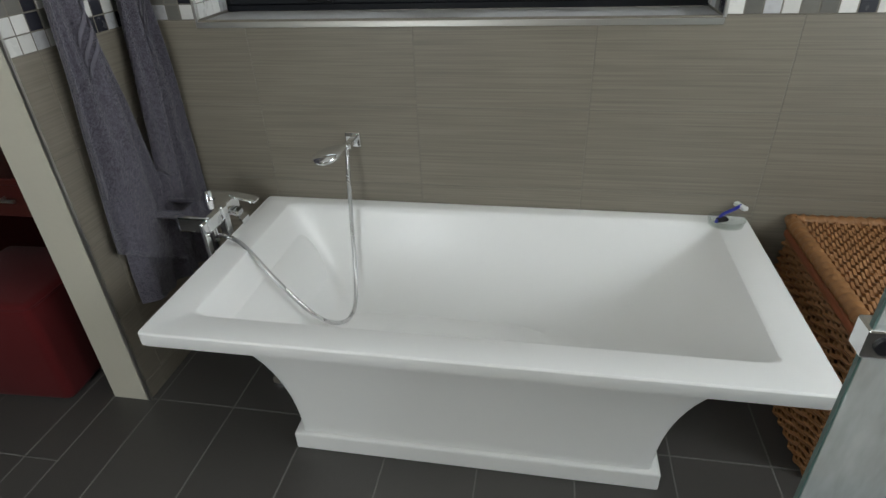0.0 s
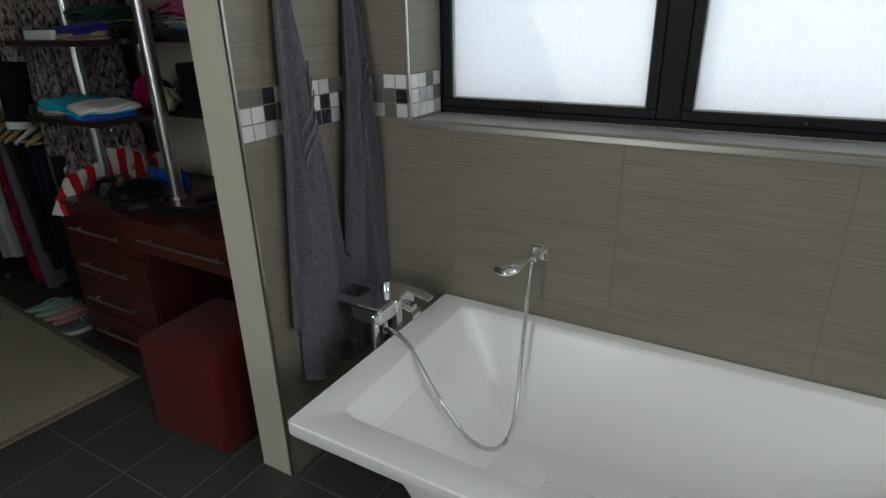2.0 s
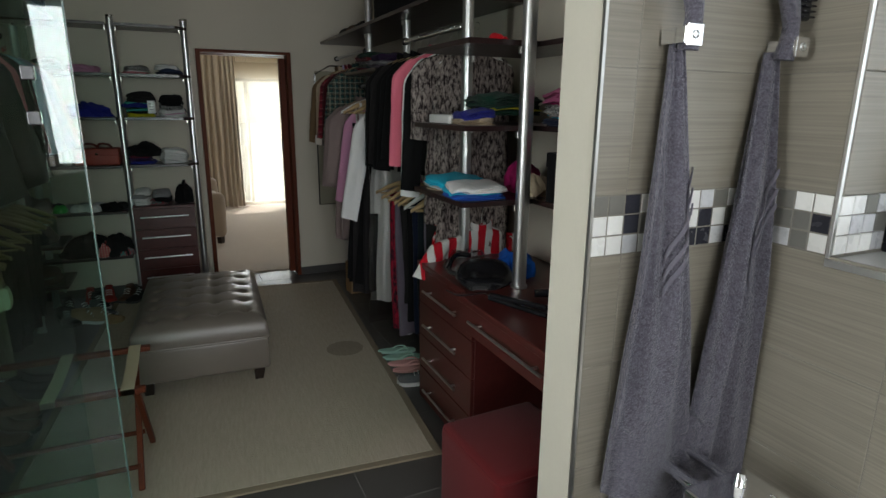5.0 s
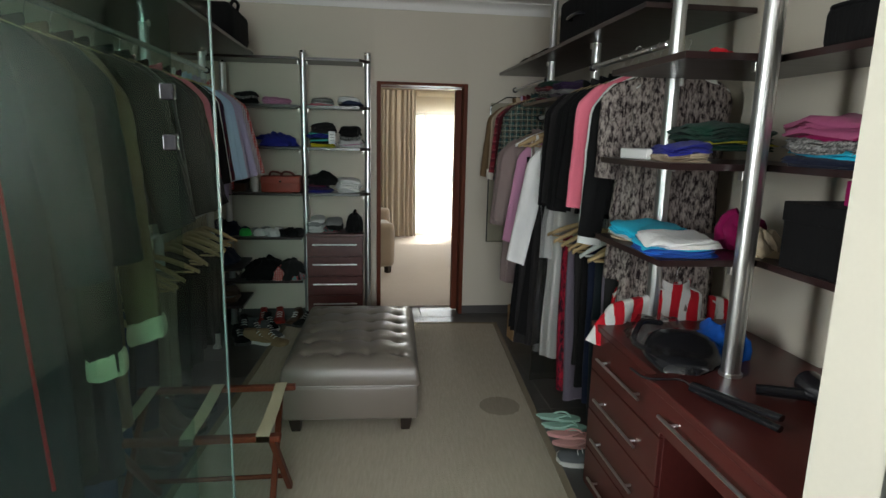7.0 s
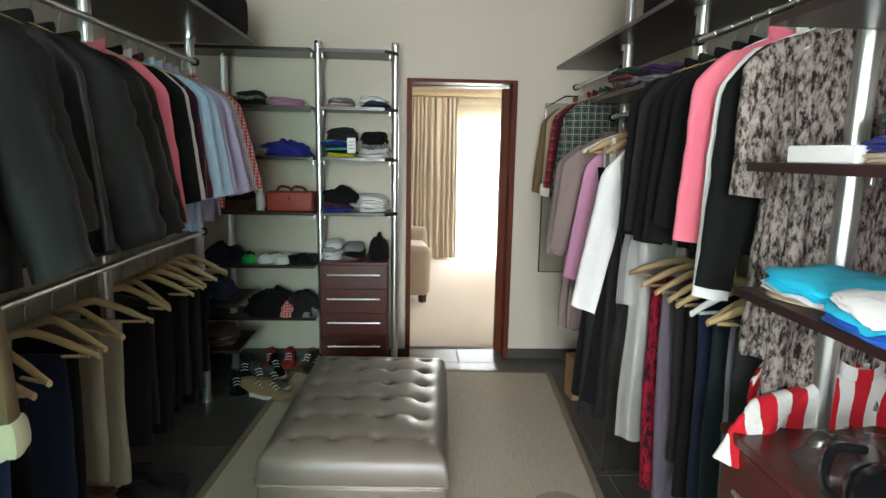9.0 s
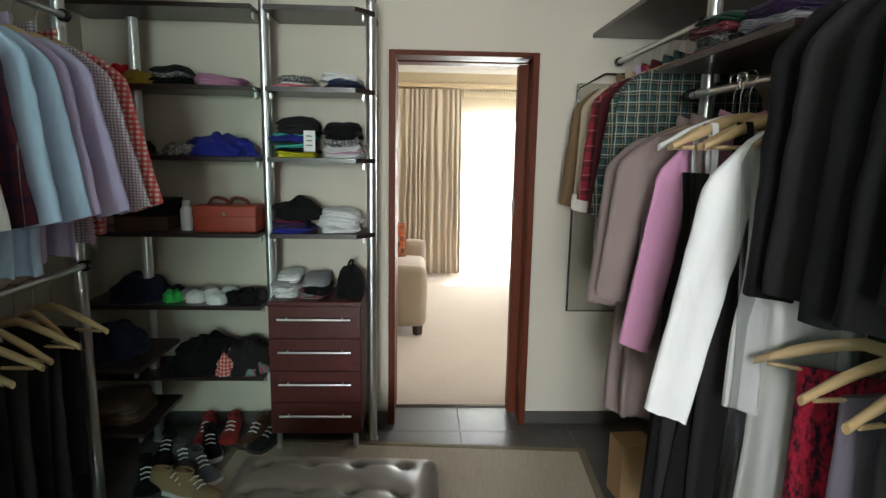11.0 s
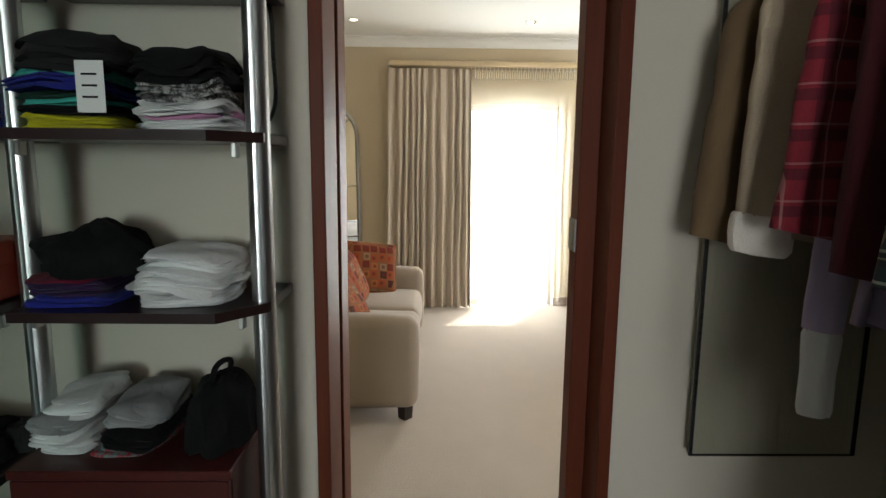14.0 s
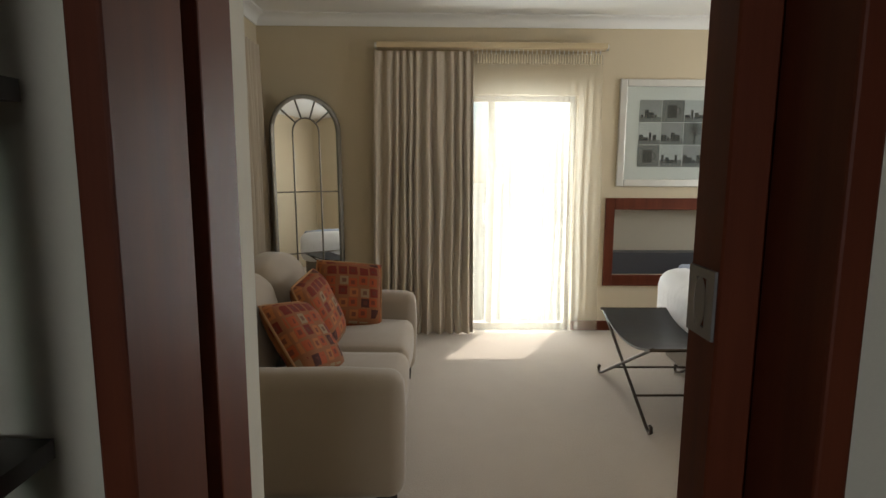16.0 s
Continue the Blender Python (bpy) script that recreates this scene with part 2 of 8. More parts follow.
def see_through(name, tint=(0.85, 0.95, 0.9), share=0.9, rough=0.02, film=0.0, sheen=0.75):
    """A thin pane: clear with a mirror-like sheen at a slant."""
    m = bpy.data.materials.new(name)
    m.use_nodes = True
    nt = m.node_tree
    nt.nodes.remove(nt.nodes["Principled BSDF"])
    tr = nt.nodes.new("ShaderNodeBsdfTransparent")
    tr.inputs["Color"].default_value = (*shade(tint, share), 1)
    gl = nt.nodes.new("ShaderNodeBsdfGlossy")
    gl.inputs["Roughness"].default_value = rough
    lw = nt.nodes.new("ShaderNodeLayerWeight")
    lw.inputs["Blend"].default_value = 0.5
    slant = math_node(nt, "POWER", lw.outputs["Facing"], 4.0)
    gloss = math_node(nt, "ADD", math_node(nt, "MULTIPLY", slant, sheen), 0.045)
    mx = nt.nodes.new("ShaderNodeMixShader")
    nt.links.new(gloss, mx.inputs[0])
    nt.links.new(tr.outputs[0], mx.inputs[1])
    nt.links.new(gl.outputs[0], mx.inputs[2])
    top = mx.outputs[0]
    if film:
        # dried water film, streaked downwards
        di = nt.nodes.new("ShaderNodeBsdfDiffuse")
        di.inputs["Color"].default_value = (0.62, 0.66, 0.66, 1)
        m2 = nt.nodes.new("ShaderNodeMixShader")
        smear = noise_node(nt, coords(nt, (9, 9, 2.5), 5.0), 1.0, 5, 0.6)
        nt.links.new(math_node(nt, "MULTIPLY", smear, film * 2), m2.inputs[0])
        nt.links.new(top, m2.inputs[1])
        nt.links.new(di.outputs[0], m2.inputs[2])
        top = m2.outputs[0]
    nt.links.new(top, nt.nodes["Material Output"].inputs["Surface"])
    return m


def translucent(name, col, through=0.6, clear=0.0, weave=300.0):
    """Thin cloth or frosted glass: light diffuses through; clear is the share of open gaps."""
    m = bpy.data.materials.new(name)
    m.use_nodes = True
    nt = m.node_tree
    nt.nodes.remove(nt.nodes["Principled BSDF"])
    n = noise_node(nt, coords(nt), weave, 3)
    c = mix_node(nt, n, shade(col, 0.93), shade(col, 1.05))
    di, tl = nt.nodes.new("ShaderNodeBsdfDiffuse"), nt.nodes.new("ShaderNodeBsdfTranslucent")
    nt.links.new(c, di.inputs["Color"])
    nt.links.new(c, tl.inputs["Color"])
    mx = nt.nodes.new("ShaderNodeMixShader")
    mx.inputs[0].default_value = through
    nt.links.new(di.outputs[0], mx.inputs[1])
    nt.links.new(tl.outputs[0], mx.inputs[2])
    top = mx.outputs[0]
    if clear:
        tr = nt.nodes.new("ShaderNodeBsdfTransparent")
        m2 = nt.nodes.new("ShaderNodeMixShader")
        m2.inputs[0].default_value = clear
        nt.links.new(top, m2.inputs[1])
        nt.links.new(tr.outputs[0], m2.inputs[2])
        top = m2.outputs[0]
    nt.links.new(top, nt.nodes["Material Output"].inputs["Surface"])
    return m


def linear_tile(name, dark, light, axes=(2.2, 170.0, 2.2), rough=0.38):
    """Porcelain with fine level streaks."""
    m, nt, bs = nodes_of(name)
    g = noise_node(nt, coords(nt, axes, 9.0), 1.0, 4, 0.6)
    b = noise_node(nt, coords(nt, (1, 1, 1), 4.0), 2.5, 3)
    c = mix_node(nt, g, dark, light)
    c = mix_node(nt, math_node(nt, "MULTIPLY", b, 0.35), c, shade(dark, 0.9))
    nt.links.new(c, bs.inputs["Base Color"])
    nt.links.new(math_node(nt, "ADD", math_node(nt, "MULTIPLY", g, 0.15), rough - 0.07), bs.inputs["Roughness"])
    bump_to(nt, bs, g, 0.25, 0.0012)
    return m


plaster = surface("cream_plaster", (0.575, 0.53, 0.44), 0.85, var=0.05, scale=1.4, fine=160, bump=0.12, spec=0.3)
plaster_warm = surface("warm_plaster", (0.56, 0.47, 0.33), 0.85, var=0.05, scale=1.2, fine=160, bump=0.12, spec=0.3)
ceiling_white = surface("ceiling_white", (0.80, 0.79, 0.75), 0.9, var=0.03, scale=1.0, fine=120, bump=0.08, spec=0.2)
tile_wall = linear_tile("taupe_tile", (0.135, 0.118, 0.092), (0.37, 0.332, 0.268))
tile_floor = surface("charcoal_tile", (0.062, 0.058, 0.054), 0.42, var=0.14, scale=5, fine=140, bump=0.12, vary=0.08, rvar=0.1)
grout = surface("grey_grout", (0.15, 0.145, 0.135), 0.95, var=0.15, fine=200, bump=0.3)
grout_light = surface("light_grout", (0.20, 0.184, 0.155), 0.95, var=0.15, fine=200, bump=0.3)
mosaic_mats = [
    surface("white_marble_mosaic", (0.72, 0.71, 0.68), 0.3, var=0.10, scale=18, fine=60, bump=0.1, vary=0.12),
    surface("grey_mosaic", (0.13, 0.125, 0.11), 0.35, var=0.15, scale=20, fine=90, bump=0.1, vary=0.2),
    surface("black_mosaic", (0.025, 0.025, 0.032), 0.25, var=0.3, scale=30, fine=90, bump=0.2, vary=0.3),
    surface("veined_mosaic", (0.42, 0.42, 0.43), 0.3, var=0.35, scale=26, fine=70, bump=0.1, vary=0.15),
]
metal_trim = surface("aluminium_trim", (0.62, 0.61, 0.58), 0.35, 1.0, var=0.05, fine=300, bump=0.05, rvar=0.05)
pole_metal = surface("satin_aluminium", (0.66, 0.67, 0.67), 0.32, 1.0, var=0.06, scale=3, fine=200, bump=0.04, stretch=(1, 1, 0.05), rvar=0.06)
chrome = surface("chrome", (0.86, 0.87, 0.88), 0.07, 1.0, var=0.03, fine=80, bump=0.0, rvar=0.03)
steel_hose = surface("steel_hose", (0.6, 0.6, 0.6), 0.28, 1.0, var=0.1, fine=300, bump=0.1, rvar=0.06)
acrylic = surface("white_acrylic", (0.92, 0.92, 0.905), 0.3, var=0.012, scale=3, fine=30, bump=0.01, coat=0.08, rvar=0.04)
black_alu = surface("black_aluminium", (0.008, 0.009, 0.012), 0.5, var=0.15, fine=300, bump=0.08, rvar=0.05, spec=0.22)
frosted = translucent("frosted_glass", (0.86, 0.88, 0.9), 0.85, 0.0, 60.0)
sill_grey = surface("grey_sill", (0.30, 0.295, 0.28), 0.4, var=0.15, scale=9, fine=120, bump=0.12)
glass_green = see_through("green_tinted_glass", (0.82, 0.93, 0.89), 0.95, 0.02, 0.0, 0.06)
glass_clear = see_through("clear_glass", (0.96, 0.98, 0.97), 0.97)
glass_filmed = see_through("water_filmed_glass", (0.9, 0.93, 0.92), 0.85, 0.05, 0.34)
glass_edge_mat = surface("glass_edge", (0.05, 0.10, 0.085), 0.3, var=0.1, fine=60, bump=0.0, rvar=0.04)
m, nt, bs = nodes_of("grey_terry")
loops = add_node(nt, "ShaderNodeTexVoronoi", Scale=210.0)
nt.links.new(coords(nt), loops.inputs["Vector"])
clump = noise_node(nt, coords(nt), 75.0, 4, 0.7)
k_ = math_node(nt, "ADD", math_node(nt, "MULTIPLY", loops.outputs["Distance"], 0.7), math_node(nt, "MULTIPLY", math_node(nt, "SUBTRACT", clump, 0.5), 1.6))
nt.links.new(mix_node(nt, k_, (0.155, 0.145, 0.178), (0.052, 0.049, 0.064)), bs.inputs["Base Color"])
bs.inputs["Roughness"].default_value = 0.97
bs.inputs["Specular IOR Level"].default_value = 0.05
bs.inputs["Sheen Weight"].default_value = 0.25
bump_to(nt, bs, math_node(nt, "MULTIPLY", k_, -1.0), 0.9, 0.006)
towel_mat = m
towel_band = surface("grey_towel_band", (0.13, 0.122, 0.148), 0.85, var=0.12, scale=14, fine=400, bump=0.3, sheen=0.3, rvar=0.02, spec=0.2)
mahogany = wood("mahogany_laminate", (0.045, 0.009, 0.008), (0.125, 0.024, 0.019), 0.34, axis=0, coat=0.05)
mahogany_v = wood("mahogany_upright", (0.060, 0.012, 0.006), (0.20, 0.050, 0.020), 0.5, axis=2, coat=0.0, freq=22.0)
mahogany_v.node_tree.nodes["Principled BSDF"].inputs["Specular IOR Level"].default_value = 0.15
espresso = wood("espresso_shelf", (0.018, 0.009, 0.009), (0.045, 0.02, 0.018), 0.33, axis=1)
pale_wood = wood("pale_beech", (0.46, 0.31, 0.15), (0.66, 0.48, 0.26), 0.42, axis=1, freq=60.0)
rail_wood = wood("limed_oak", (0.50, 0.38, 0.22), (0.68, 0.54, 0.34), 0.5, axis=1)
white_plastic = surface("white_plastic", (0.78, 0.78, 0.76), 0.35, var=0.03, fine=60, bump=0.02)
black_plastic = surface("black_plastic", (0.012, 0.012, 0.014), 0.16, var=0.2, fine=80, bump=0.02, rvar=0.05)
leather = surface("taupe_leather", (0.158, 0.135, 0.111), 0.34, var=0.1, scale=6, fine=260, bump=0.22, rvar=0.09, spec=0.5)
dark_leather = surface("black_leather", (0.016, 0.015, 0.016), 0.36, var=0.2, scale=6, fine=240, bump=0.25, rvar=0.08)
# dark wood of the furniture feet, and the painted shade in the door slots
foot_and_slot_dark = surface("dark_foot_and_slot_shade", (0.02, 0.013, 0.01), 0.4, var=0.2, fine=100, bump=0.1)
webbing = surface("cream_webbing", (0.46, 0.40, 0.27), 0.9, var=0.12, scale=20, fine=380, bump=0.4)

# ---- the setting: bathroom, dressing room, bedroom ----
H = 2.78
# ground outside
lawn = surface("garden_ground", (0.16, 0.15, 0.11), 0.95, var=0.3, scale=2, fine=40, bump=0.4)
slab("ground", (-60, -60, -0.30), (60, 60, -0.16), lawn, "dry pale garden ground outside the house")
slab("floor_slab", (-11.4, -2.0, -0.15), (1.5, 5.6, -0.012), grout, "concrete base under the floors")
# bathroom north wall, with the window opening
WY, WZ0, WZ1, WX0, WX1, RY = 2.25, 1.277, 2.32, -2.05, -0.305, 2.47
slab("wall_north_below", (-2.42, WY, -0.01), (1.05, WY + 0.30, WZ0 - 0.012), grout_light, "tiled bathroom wall below the window")
slab("wall_north_left", (-2.42, WY, WZ0 - 0.012), (WX0, WY + 0.30, H), grout_light, "tiled bathroom wall beside the window")
slab("wall_north_right", (WX1, WY, WZ0 - 0.012), (1.05, WY + 0.30, H), grout_light, "tiled bathroom wall beside the window")
slab("wall_north_above", (WX0, WY, WZ1), (WX1, WY + 0.30, H), grout_light, "bathroom wall above the window")
# pier that divides bathroom and dressing room
PX0, PX1, PY = -2.419, -2.262, 1.65
pier_paint = surface("pier_paint", (0.56, 0.53, 0.44), 0.6, var=0.05, scale=2, fine=90, bump=0.1)
slab("wall_pier", (PX0, PY, -0.01), (PX1 - 0.009, WY - 0.001, H), pier_paint, "beige pier between bathroom and dressing room")
slab("trim_pier_edge", (PX1 - 0.010, PY - 0.003, 0.0), (PX1 + 0.002, PY + 0.006, H - 0.02), metal_trim, "thin metal corner trim", bevel=0.001)
# rest of the bathroom, out of view, with two openings added for the fill lamps
slab("wall_east_low", (1.05, -1.3, -0.01), (1.25, 2.55, 1.05), tile_wall, "unseen bathroom wall below the opening added for fill light")
slab("wall_east_high", (1.05, -1.3, 2.45), (1.25, 2.55, H), tile_wall, "unseen bathroom wall above the opening added for fill light")
slab("wall_east_a", (1.05, -1.3, 1.05), (1.25, -0.27, 2.45), tile_wall, "bathroom wall")
slab("wall_east_b", (1.05, 1.37, 1.05), (1.25, 2.55, 2.45), plaster, "bathroom wall")
slab("wall_south_bath", (-1.70, -1.5, -0.01), (1.25, -1.3, H), tile_wall, "bathroom wall behind the walker")
slab("wall_south_bath_low", (-2.42, -1.5, -0.01), (-1.70, -1.3, 0.95), plaster, "unseen bathroom wall under the narrow opening added for fill light")
slab("wall_south_bath_high", (-2.42, -1.5, 2.45), (-1.70, -1.3, H), plaster, "unseen bathroom wall over the narrow opening added for fill light")
slab("wall_west_bath", (-2.62, -1.5, -0.01), (-2.42, -0.65, H), plaster, "bathroom wall")
slab("ceiling_bath", (-2.62, -1.5, H), (1.25, 2.75, H + 0.1), ceiling_white, "white bathroom ceiling")
# dressing room
CX, CY0, CY1, DX = -6.745, -0.65, 2.52, -7.22
slab("wall_north_dressing", (-6.755, CY1, -0.01), (-2.42, CY1 + 0.2, H), plaster, "cream plaster wall behind the clothes rails")
slab("wall_pier_back", (-2.42, WY, -0.01), (-2.24, 2.72, H), plaster, "wall end beside the dressing table")
slab("wall_south_dressing", (-6.755, CY0 - 0.2, -0.01), (-2.62, CY0, H), plaster, "cream plaster wall behind the clothes rails")
slab("ceiling_dressing", (-7.12, -0.85, H), (-2.62, 2.72, H + 0.1), ceiling_white, "white dressing room ceiling")
OY0, OY1, OZ = 0.945, 1.72, 2.10


def rounded_wall(name, y_end, y_edge, r=0.035, splay=0.0):
    """A doorway wall from y_end to the opening at y_edge, with a rounded plaster corner on the dressing room side."""
    s = 1 if y_edge > y_end else -1
    outline = [(DX, y_end), (CX, y_end)]
    outline += [(CX - r + r * math.cos(q), y_edge - s * (r - r * math.sin(q))) for q in [math.pi / 2 * k / 6 for k in range(7)]]
    outline += [(CX - 0.20, y_edge), (DX, y_edge - s * splay)]
    vs, fs = skin([[(x, y, z) for x, y in outline] for z in (-0.01, H)])
    return tagged(mesh_object(name, vs, fs, plaster, None, "", True, 35), "cream plaster wall with a rounded corner at the doorway", "", "", "structure")


rounded_wall("wall_west_left", CY0 - 0.2, OY0)
rounded_wall("wall_west_right", 2.72, OY1, splay=0.09)
slab("wall_west_over_left", (CX - 0.036, OY0 - 0.036, OZ), (CX + 0.0004, OY0 + 0.0002, H), plaster, "plaster wall above the doorway corner")
slab("wall_west_over_right", (CX - 0.036, OY1 - 0.0002, OZ), (CX + 0.0004, OY1 + 0.036, H), plaster, "plaster wall above the doorway corner")
slab("wall_west_over", (DX, OY0, OZ), (CX, OY1 + 0.0, H), plaster, "plaster wall above the doorway")


def cornice(name, a, b, inward, z, depth=0.09):
    """A moulded cove along a wall from a to b."""
    a, b, n = Vector((*a, 0)), Vector((*b, 0)), Vector((*inward, 0))
    prof = [(0, -depth), (0.012, -depth), (0.016, -depth + 0.016)]
    prof += [(0.016 + 0.055 * (1 - math.cos(q)), -depth + 0.016 + 0.055 * math.sin(q)) for q in [k * math.pi / 12 for k in range(1, 7)]]
    prof += [(0.082, -0.014), (0.092, -0.012), (0.092, 0), (0, 0)]
    rings = [[p + n * u + Vector((0, 0, z + v)) for u, v in prof] for p in (a, b)]
    vs, fs = skin(rings)
    return tagged(mesh_object(name, vs, fs, ceiling_white, None, "", True, 50), "white moulded ceiling cornice", "", "", "structure")


cornice("trim_cornice_west", (CX, CY0), (CX, CY1), (1, 0), H)
cornice("trim_cornice_north", (CX, CY1), (-2.42, CY1), (0, -1), H)
cornice("trim_cornice_south", (CX, CY0), (-2.62, CY0), (0, 1), H)
slab("baseboard_west", (CX, OY1 + 0.005, 0), (CX + 0.012, CY1, 0.075), tile_floor, "dark tile skirting", bevel=0.002)
slab("baseboard_west_left", (CX, CY0, 0), (CX + 0.012, OY0 - 0.005, 0.075), tile_floor, "dark tile skirting", bevel=0.002)
slab("baseboard_south", (CX + 0.012, CY0, 0), (-2.62, CY0 + 0.012, 0.075), tile_floor, "dark tile skirting", bevel=0.002)
# bedroom
BX, BY0, BY1, BH = -11.06, -0.17, 5.1, 2.66
GY0, GY1, GZ = 1.56, 2.49, 2.035
slab("wall_bed_west_left", (BX - 0.22, BY0 - 0.2, -0.01), (BX, GY0, BH), plaster_warm, "warm beige bedroom wall beside the glazed door")
NY0, NY1, NZ0, NZ1 = 2.835, 3.98, 0.515, 1.083
slab("wall_bed_west_right_a", (BX - 0.22, GY1, -0.01), (BX, NY0, BH), plaster_warm, "warm beige bedroom wall")
slab("wall_bed_west_right_b", (BX - 0.22, NY1, -0.01), (BX, BY1 + 0.2, BH), plaster_warm, "warm beige bedroom wall")
slab("wall_bed_west_right_c", (BX - 0.22, NY0, -0.01), (BX, NY1, NZ0), plaster_warm, "warm beige bedroom wall under the niche")
slab("wall_bed_west_right_d", (BX - 0.22, NY0, NZ1), (BX, NY1, BH), plaster_warm, "warm beige bedroom wall over the niche")
slab("wall_bed_west_over", (BX - 0.22, GY0, GZ), (BX, GY1, BH), plaster_warm, "warm beige wall above the glazed door")
slab("wall_bed_south", (BX - 0.22, BY0 - 0.2, -0.01), (DX, BY0, BH), plaster_warm, "warm beige bedroom wall")
# unseen wall, left open in the middle for the added fill lamp
slab("wall_bed_north_a", (BX, BY1, -0.01), (-10.3, BY1 + 0.2, BH), plaster_warm, "warm beige bedroom wall")
slab("wall_bed_north_b", (-8.5, BY1, -0.01), (DX, BY1 + 0.2, BH), plaster_warm, "warm beige bedroom wall")
slab("wall_bed_north_c", (-10.3, BY1, -0.01), (-8.5, BY1 + 0.2, 0.6), plaster_warm, "warm beige bedroom wall")
slab("wall_bed_north_d", (-10.3, BY1, 2.2), (-8.5, BY1 + 0.2, BH), plaster_warm, "warm beige bedroom wall")
slab("wall_bed_east", (DX - 0.004, 2.72, -0.01), (DX + 0.2, BY1 + 0.2, BH), plaster_warm, "warm beige bedroom wall")
slab("ceiling_bedroom", (BX - 0.25, BY0 - 0.2, BH), (DX, BY1 + 0.2, BH + 0.1), ceiling_white, "white bedroom ceiling")
cornice("trim_cornice_bed_west", (BX, BY0), (BX, BY1), (1, 0), BH)
cornice("trim_cornice_bed_south", (BX, BY0), (DX, BY0), (0, 1), BH)
carpet_mat = surface("beige_carpet", (0.41, 0.345, 0.28), 0.97, var=0.16, scale=5, fine=190, bump=0.9, rvar=0.02, spec=0.1, sheen=0.3, dist=0.006)
slab("floor_carpet", (BX, BY0, -0.011), (-6.975, BY1, 0.012), carpet_mat, "beige cut-pile bedroom carpet")
slab("baseboard_bed", (BX, GY1 + 0.005, 0.012), (BX + 0.014, BY1, 0.10), mahogany_v, "dark wooden skirting board", bevel=0.003)
slab("baseboard_bed_left", (BX, BY0, 0.012), (BX + 0.014, GY0 - 0.01, 0.10), mahogany_v, "dark wooden skirting board", bevel=0.003)
# outside, unseen: eave and side wall placed to shade the bathroom window
slab("eave", (-2.44, 2.56, 2.90), (1.6, 2.80, 3.05), ceiling_white, "white roof eave over the bathroom window", bevel=0.005)
slab("garden_wall", (-2.65, 2.73, -0.16), (-2.45, 5.0, 3.2), plaster, "plastered side wall outside the bathroom window")

# ---- doorway ----
# lining of two boards a side with a slot between them, in which the leaf slides
door = thing("door_frame", (CX, (OY0 + OY1) / 2, 0), "mahogany door lining of the sliding bedroom door", "door frame", kind="structure")
hw = (OY1 - OY0) / 2
F0, F1, F2, F3 = 0.028, -0.155, -0.205, -0.335
for s in (-1, 1):
    lo, hi = sorted((s * (hw + 0.012), s * (hw - 0.024)))
    f1 = F1 if s < 0 else -0.105
    part("front_jamb", box((f1, lo, 0.0), (F0, hi, OZ), 0.004, 2), mahogany_v, door)
    if s < 0:
        part("rear_jamb", box((F3, lo, 0.0), (F2, hi, OZ), 0.004, 2), mahogany_v, door)
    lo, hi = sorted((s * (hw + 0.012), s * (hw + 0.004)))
    # near-black backing: the slot's shade is put into its colour
    part("slot_back", box((F2 + 0.001, lo, 0.0), (f1 - 0.001, hi, OZ)), foot_and_slot_dark, door)
part("head", box((F1, -hw + 0.0245, OZ - 0.026), (F0, hw - 0.0245, OZ), 0.004, 2), mahogany_v, door)
part("rear_head", box((F3, -hw + 0.0245, OZ - 0.026), (F2, hw, OZ), 0.004, 2), mahogany_v, door)
# head slot, its shade painted in the same near-black
part("slot_head", box((F2 + 0.001, -hw + 0.0245, OZ - 0.006), (F1 - 0.001, hw - 0.0245, OZ)), foot_and_slot_dark, door)
# pocket door, slid nearly home into the wall
leaf = thing("sliding_door", (CX - 0.145, OY1 - 0.062, 0.012), "mahogany sliding door pushed back into its wall pocket", "door", kind="structure")
part("door_leaf", box((-0.046, -0.012, 0), (0.036, 0.045, 2.045), 0.003), mahogany_v, leaf)
steel_plate = surface("dull_steel", (0.22, 0.215, 0.21), 0.5, 0.7, var=0.1, fine=300, bump=0.06)
bm = bmesh.new()
for lo, hi in (((-0.041, -0.0165, 1.213), (-0.019, -0.0125, 1.305)), ((0.009, -0.0165, 1.213), (0.031, -0.0125, 1.305)), ((-0.019, -0.0165, 1.213), (0.009, -0.0125, 1.226)), ((-0.019, -0.0165, 1.292), (0.009, -0.0125, 1.305))):
    add_box(bm, lo, hi)
bmesh.ops.remove_doubles(bm, verts=bm.verts, dist=0.0005)
part("pull_plate", bm, steel_plate, leaf, "dull steel flush pull plate")
rings = []
for r, d in ((1.12, -0.0172), (1.0, -0.0178), (0.92, -0.0150), (0.3, -0.0130)):
    rings.append([(-0.005 + 0.015 * r * math.cos(q), d, 1.259 + 0.031 * r * math.sin(q)) for q in [2 * math.pi * k / 24 for k in range(24)]])
vs, fs = skin(rings)
mesh_object("finger_recess", vs, fs, steel_plate, leaf, "oval finger recess", True, 30)

# ---- bathroom things ----
def frame_ring(bm, x0, x1, z0, z1, y0, y1, w, bevel=0.003):
    add_box(bm, (x0, y0, z0), (x1, y1, z0 + w), bevel)
    add_box(bm, (x0, y0, z1 - w), (x1, y1, z1), bevel)
    add_box(bm, (x0, y0, z0 + w + 0.0005), (x0 + w, y1, z1 - w - 0.0005), bevel)
    add_box(bm, (x1 - w, y0, z0 + w + 0.0005), (x1, y1, z1 - w - 0.0005), bevel)


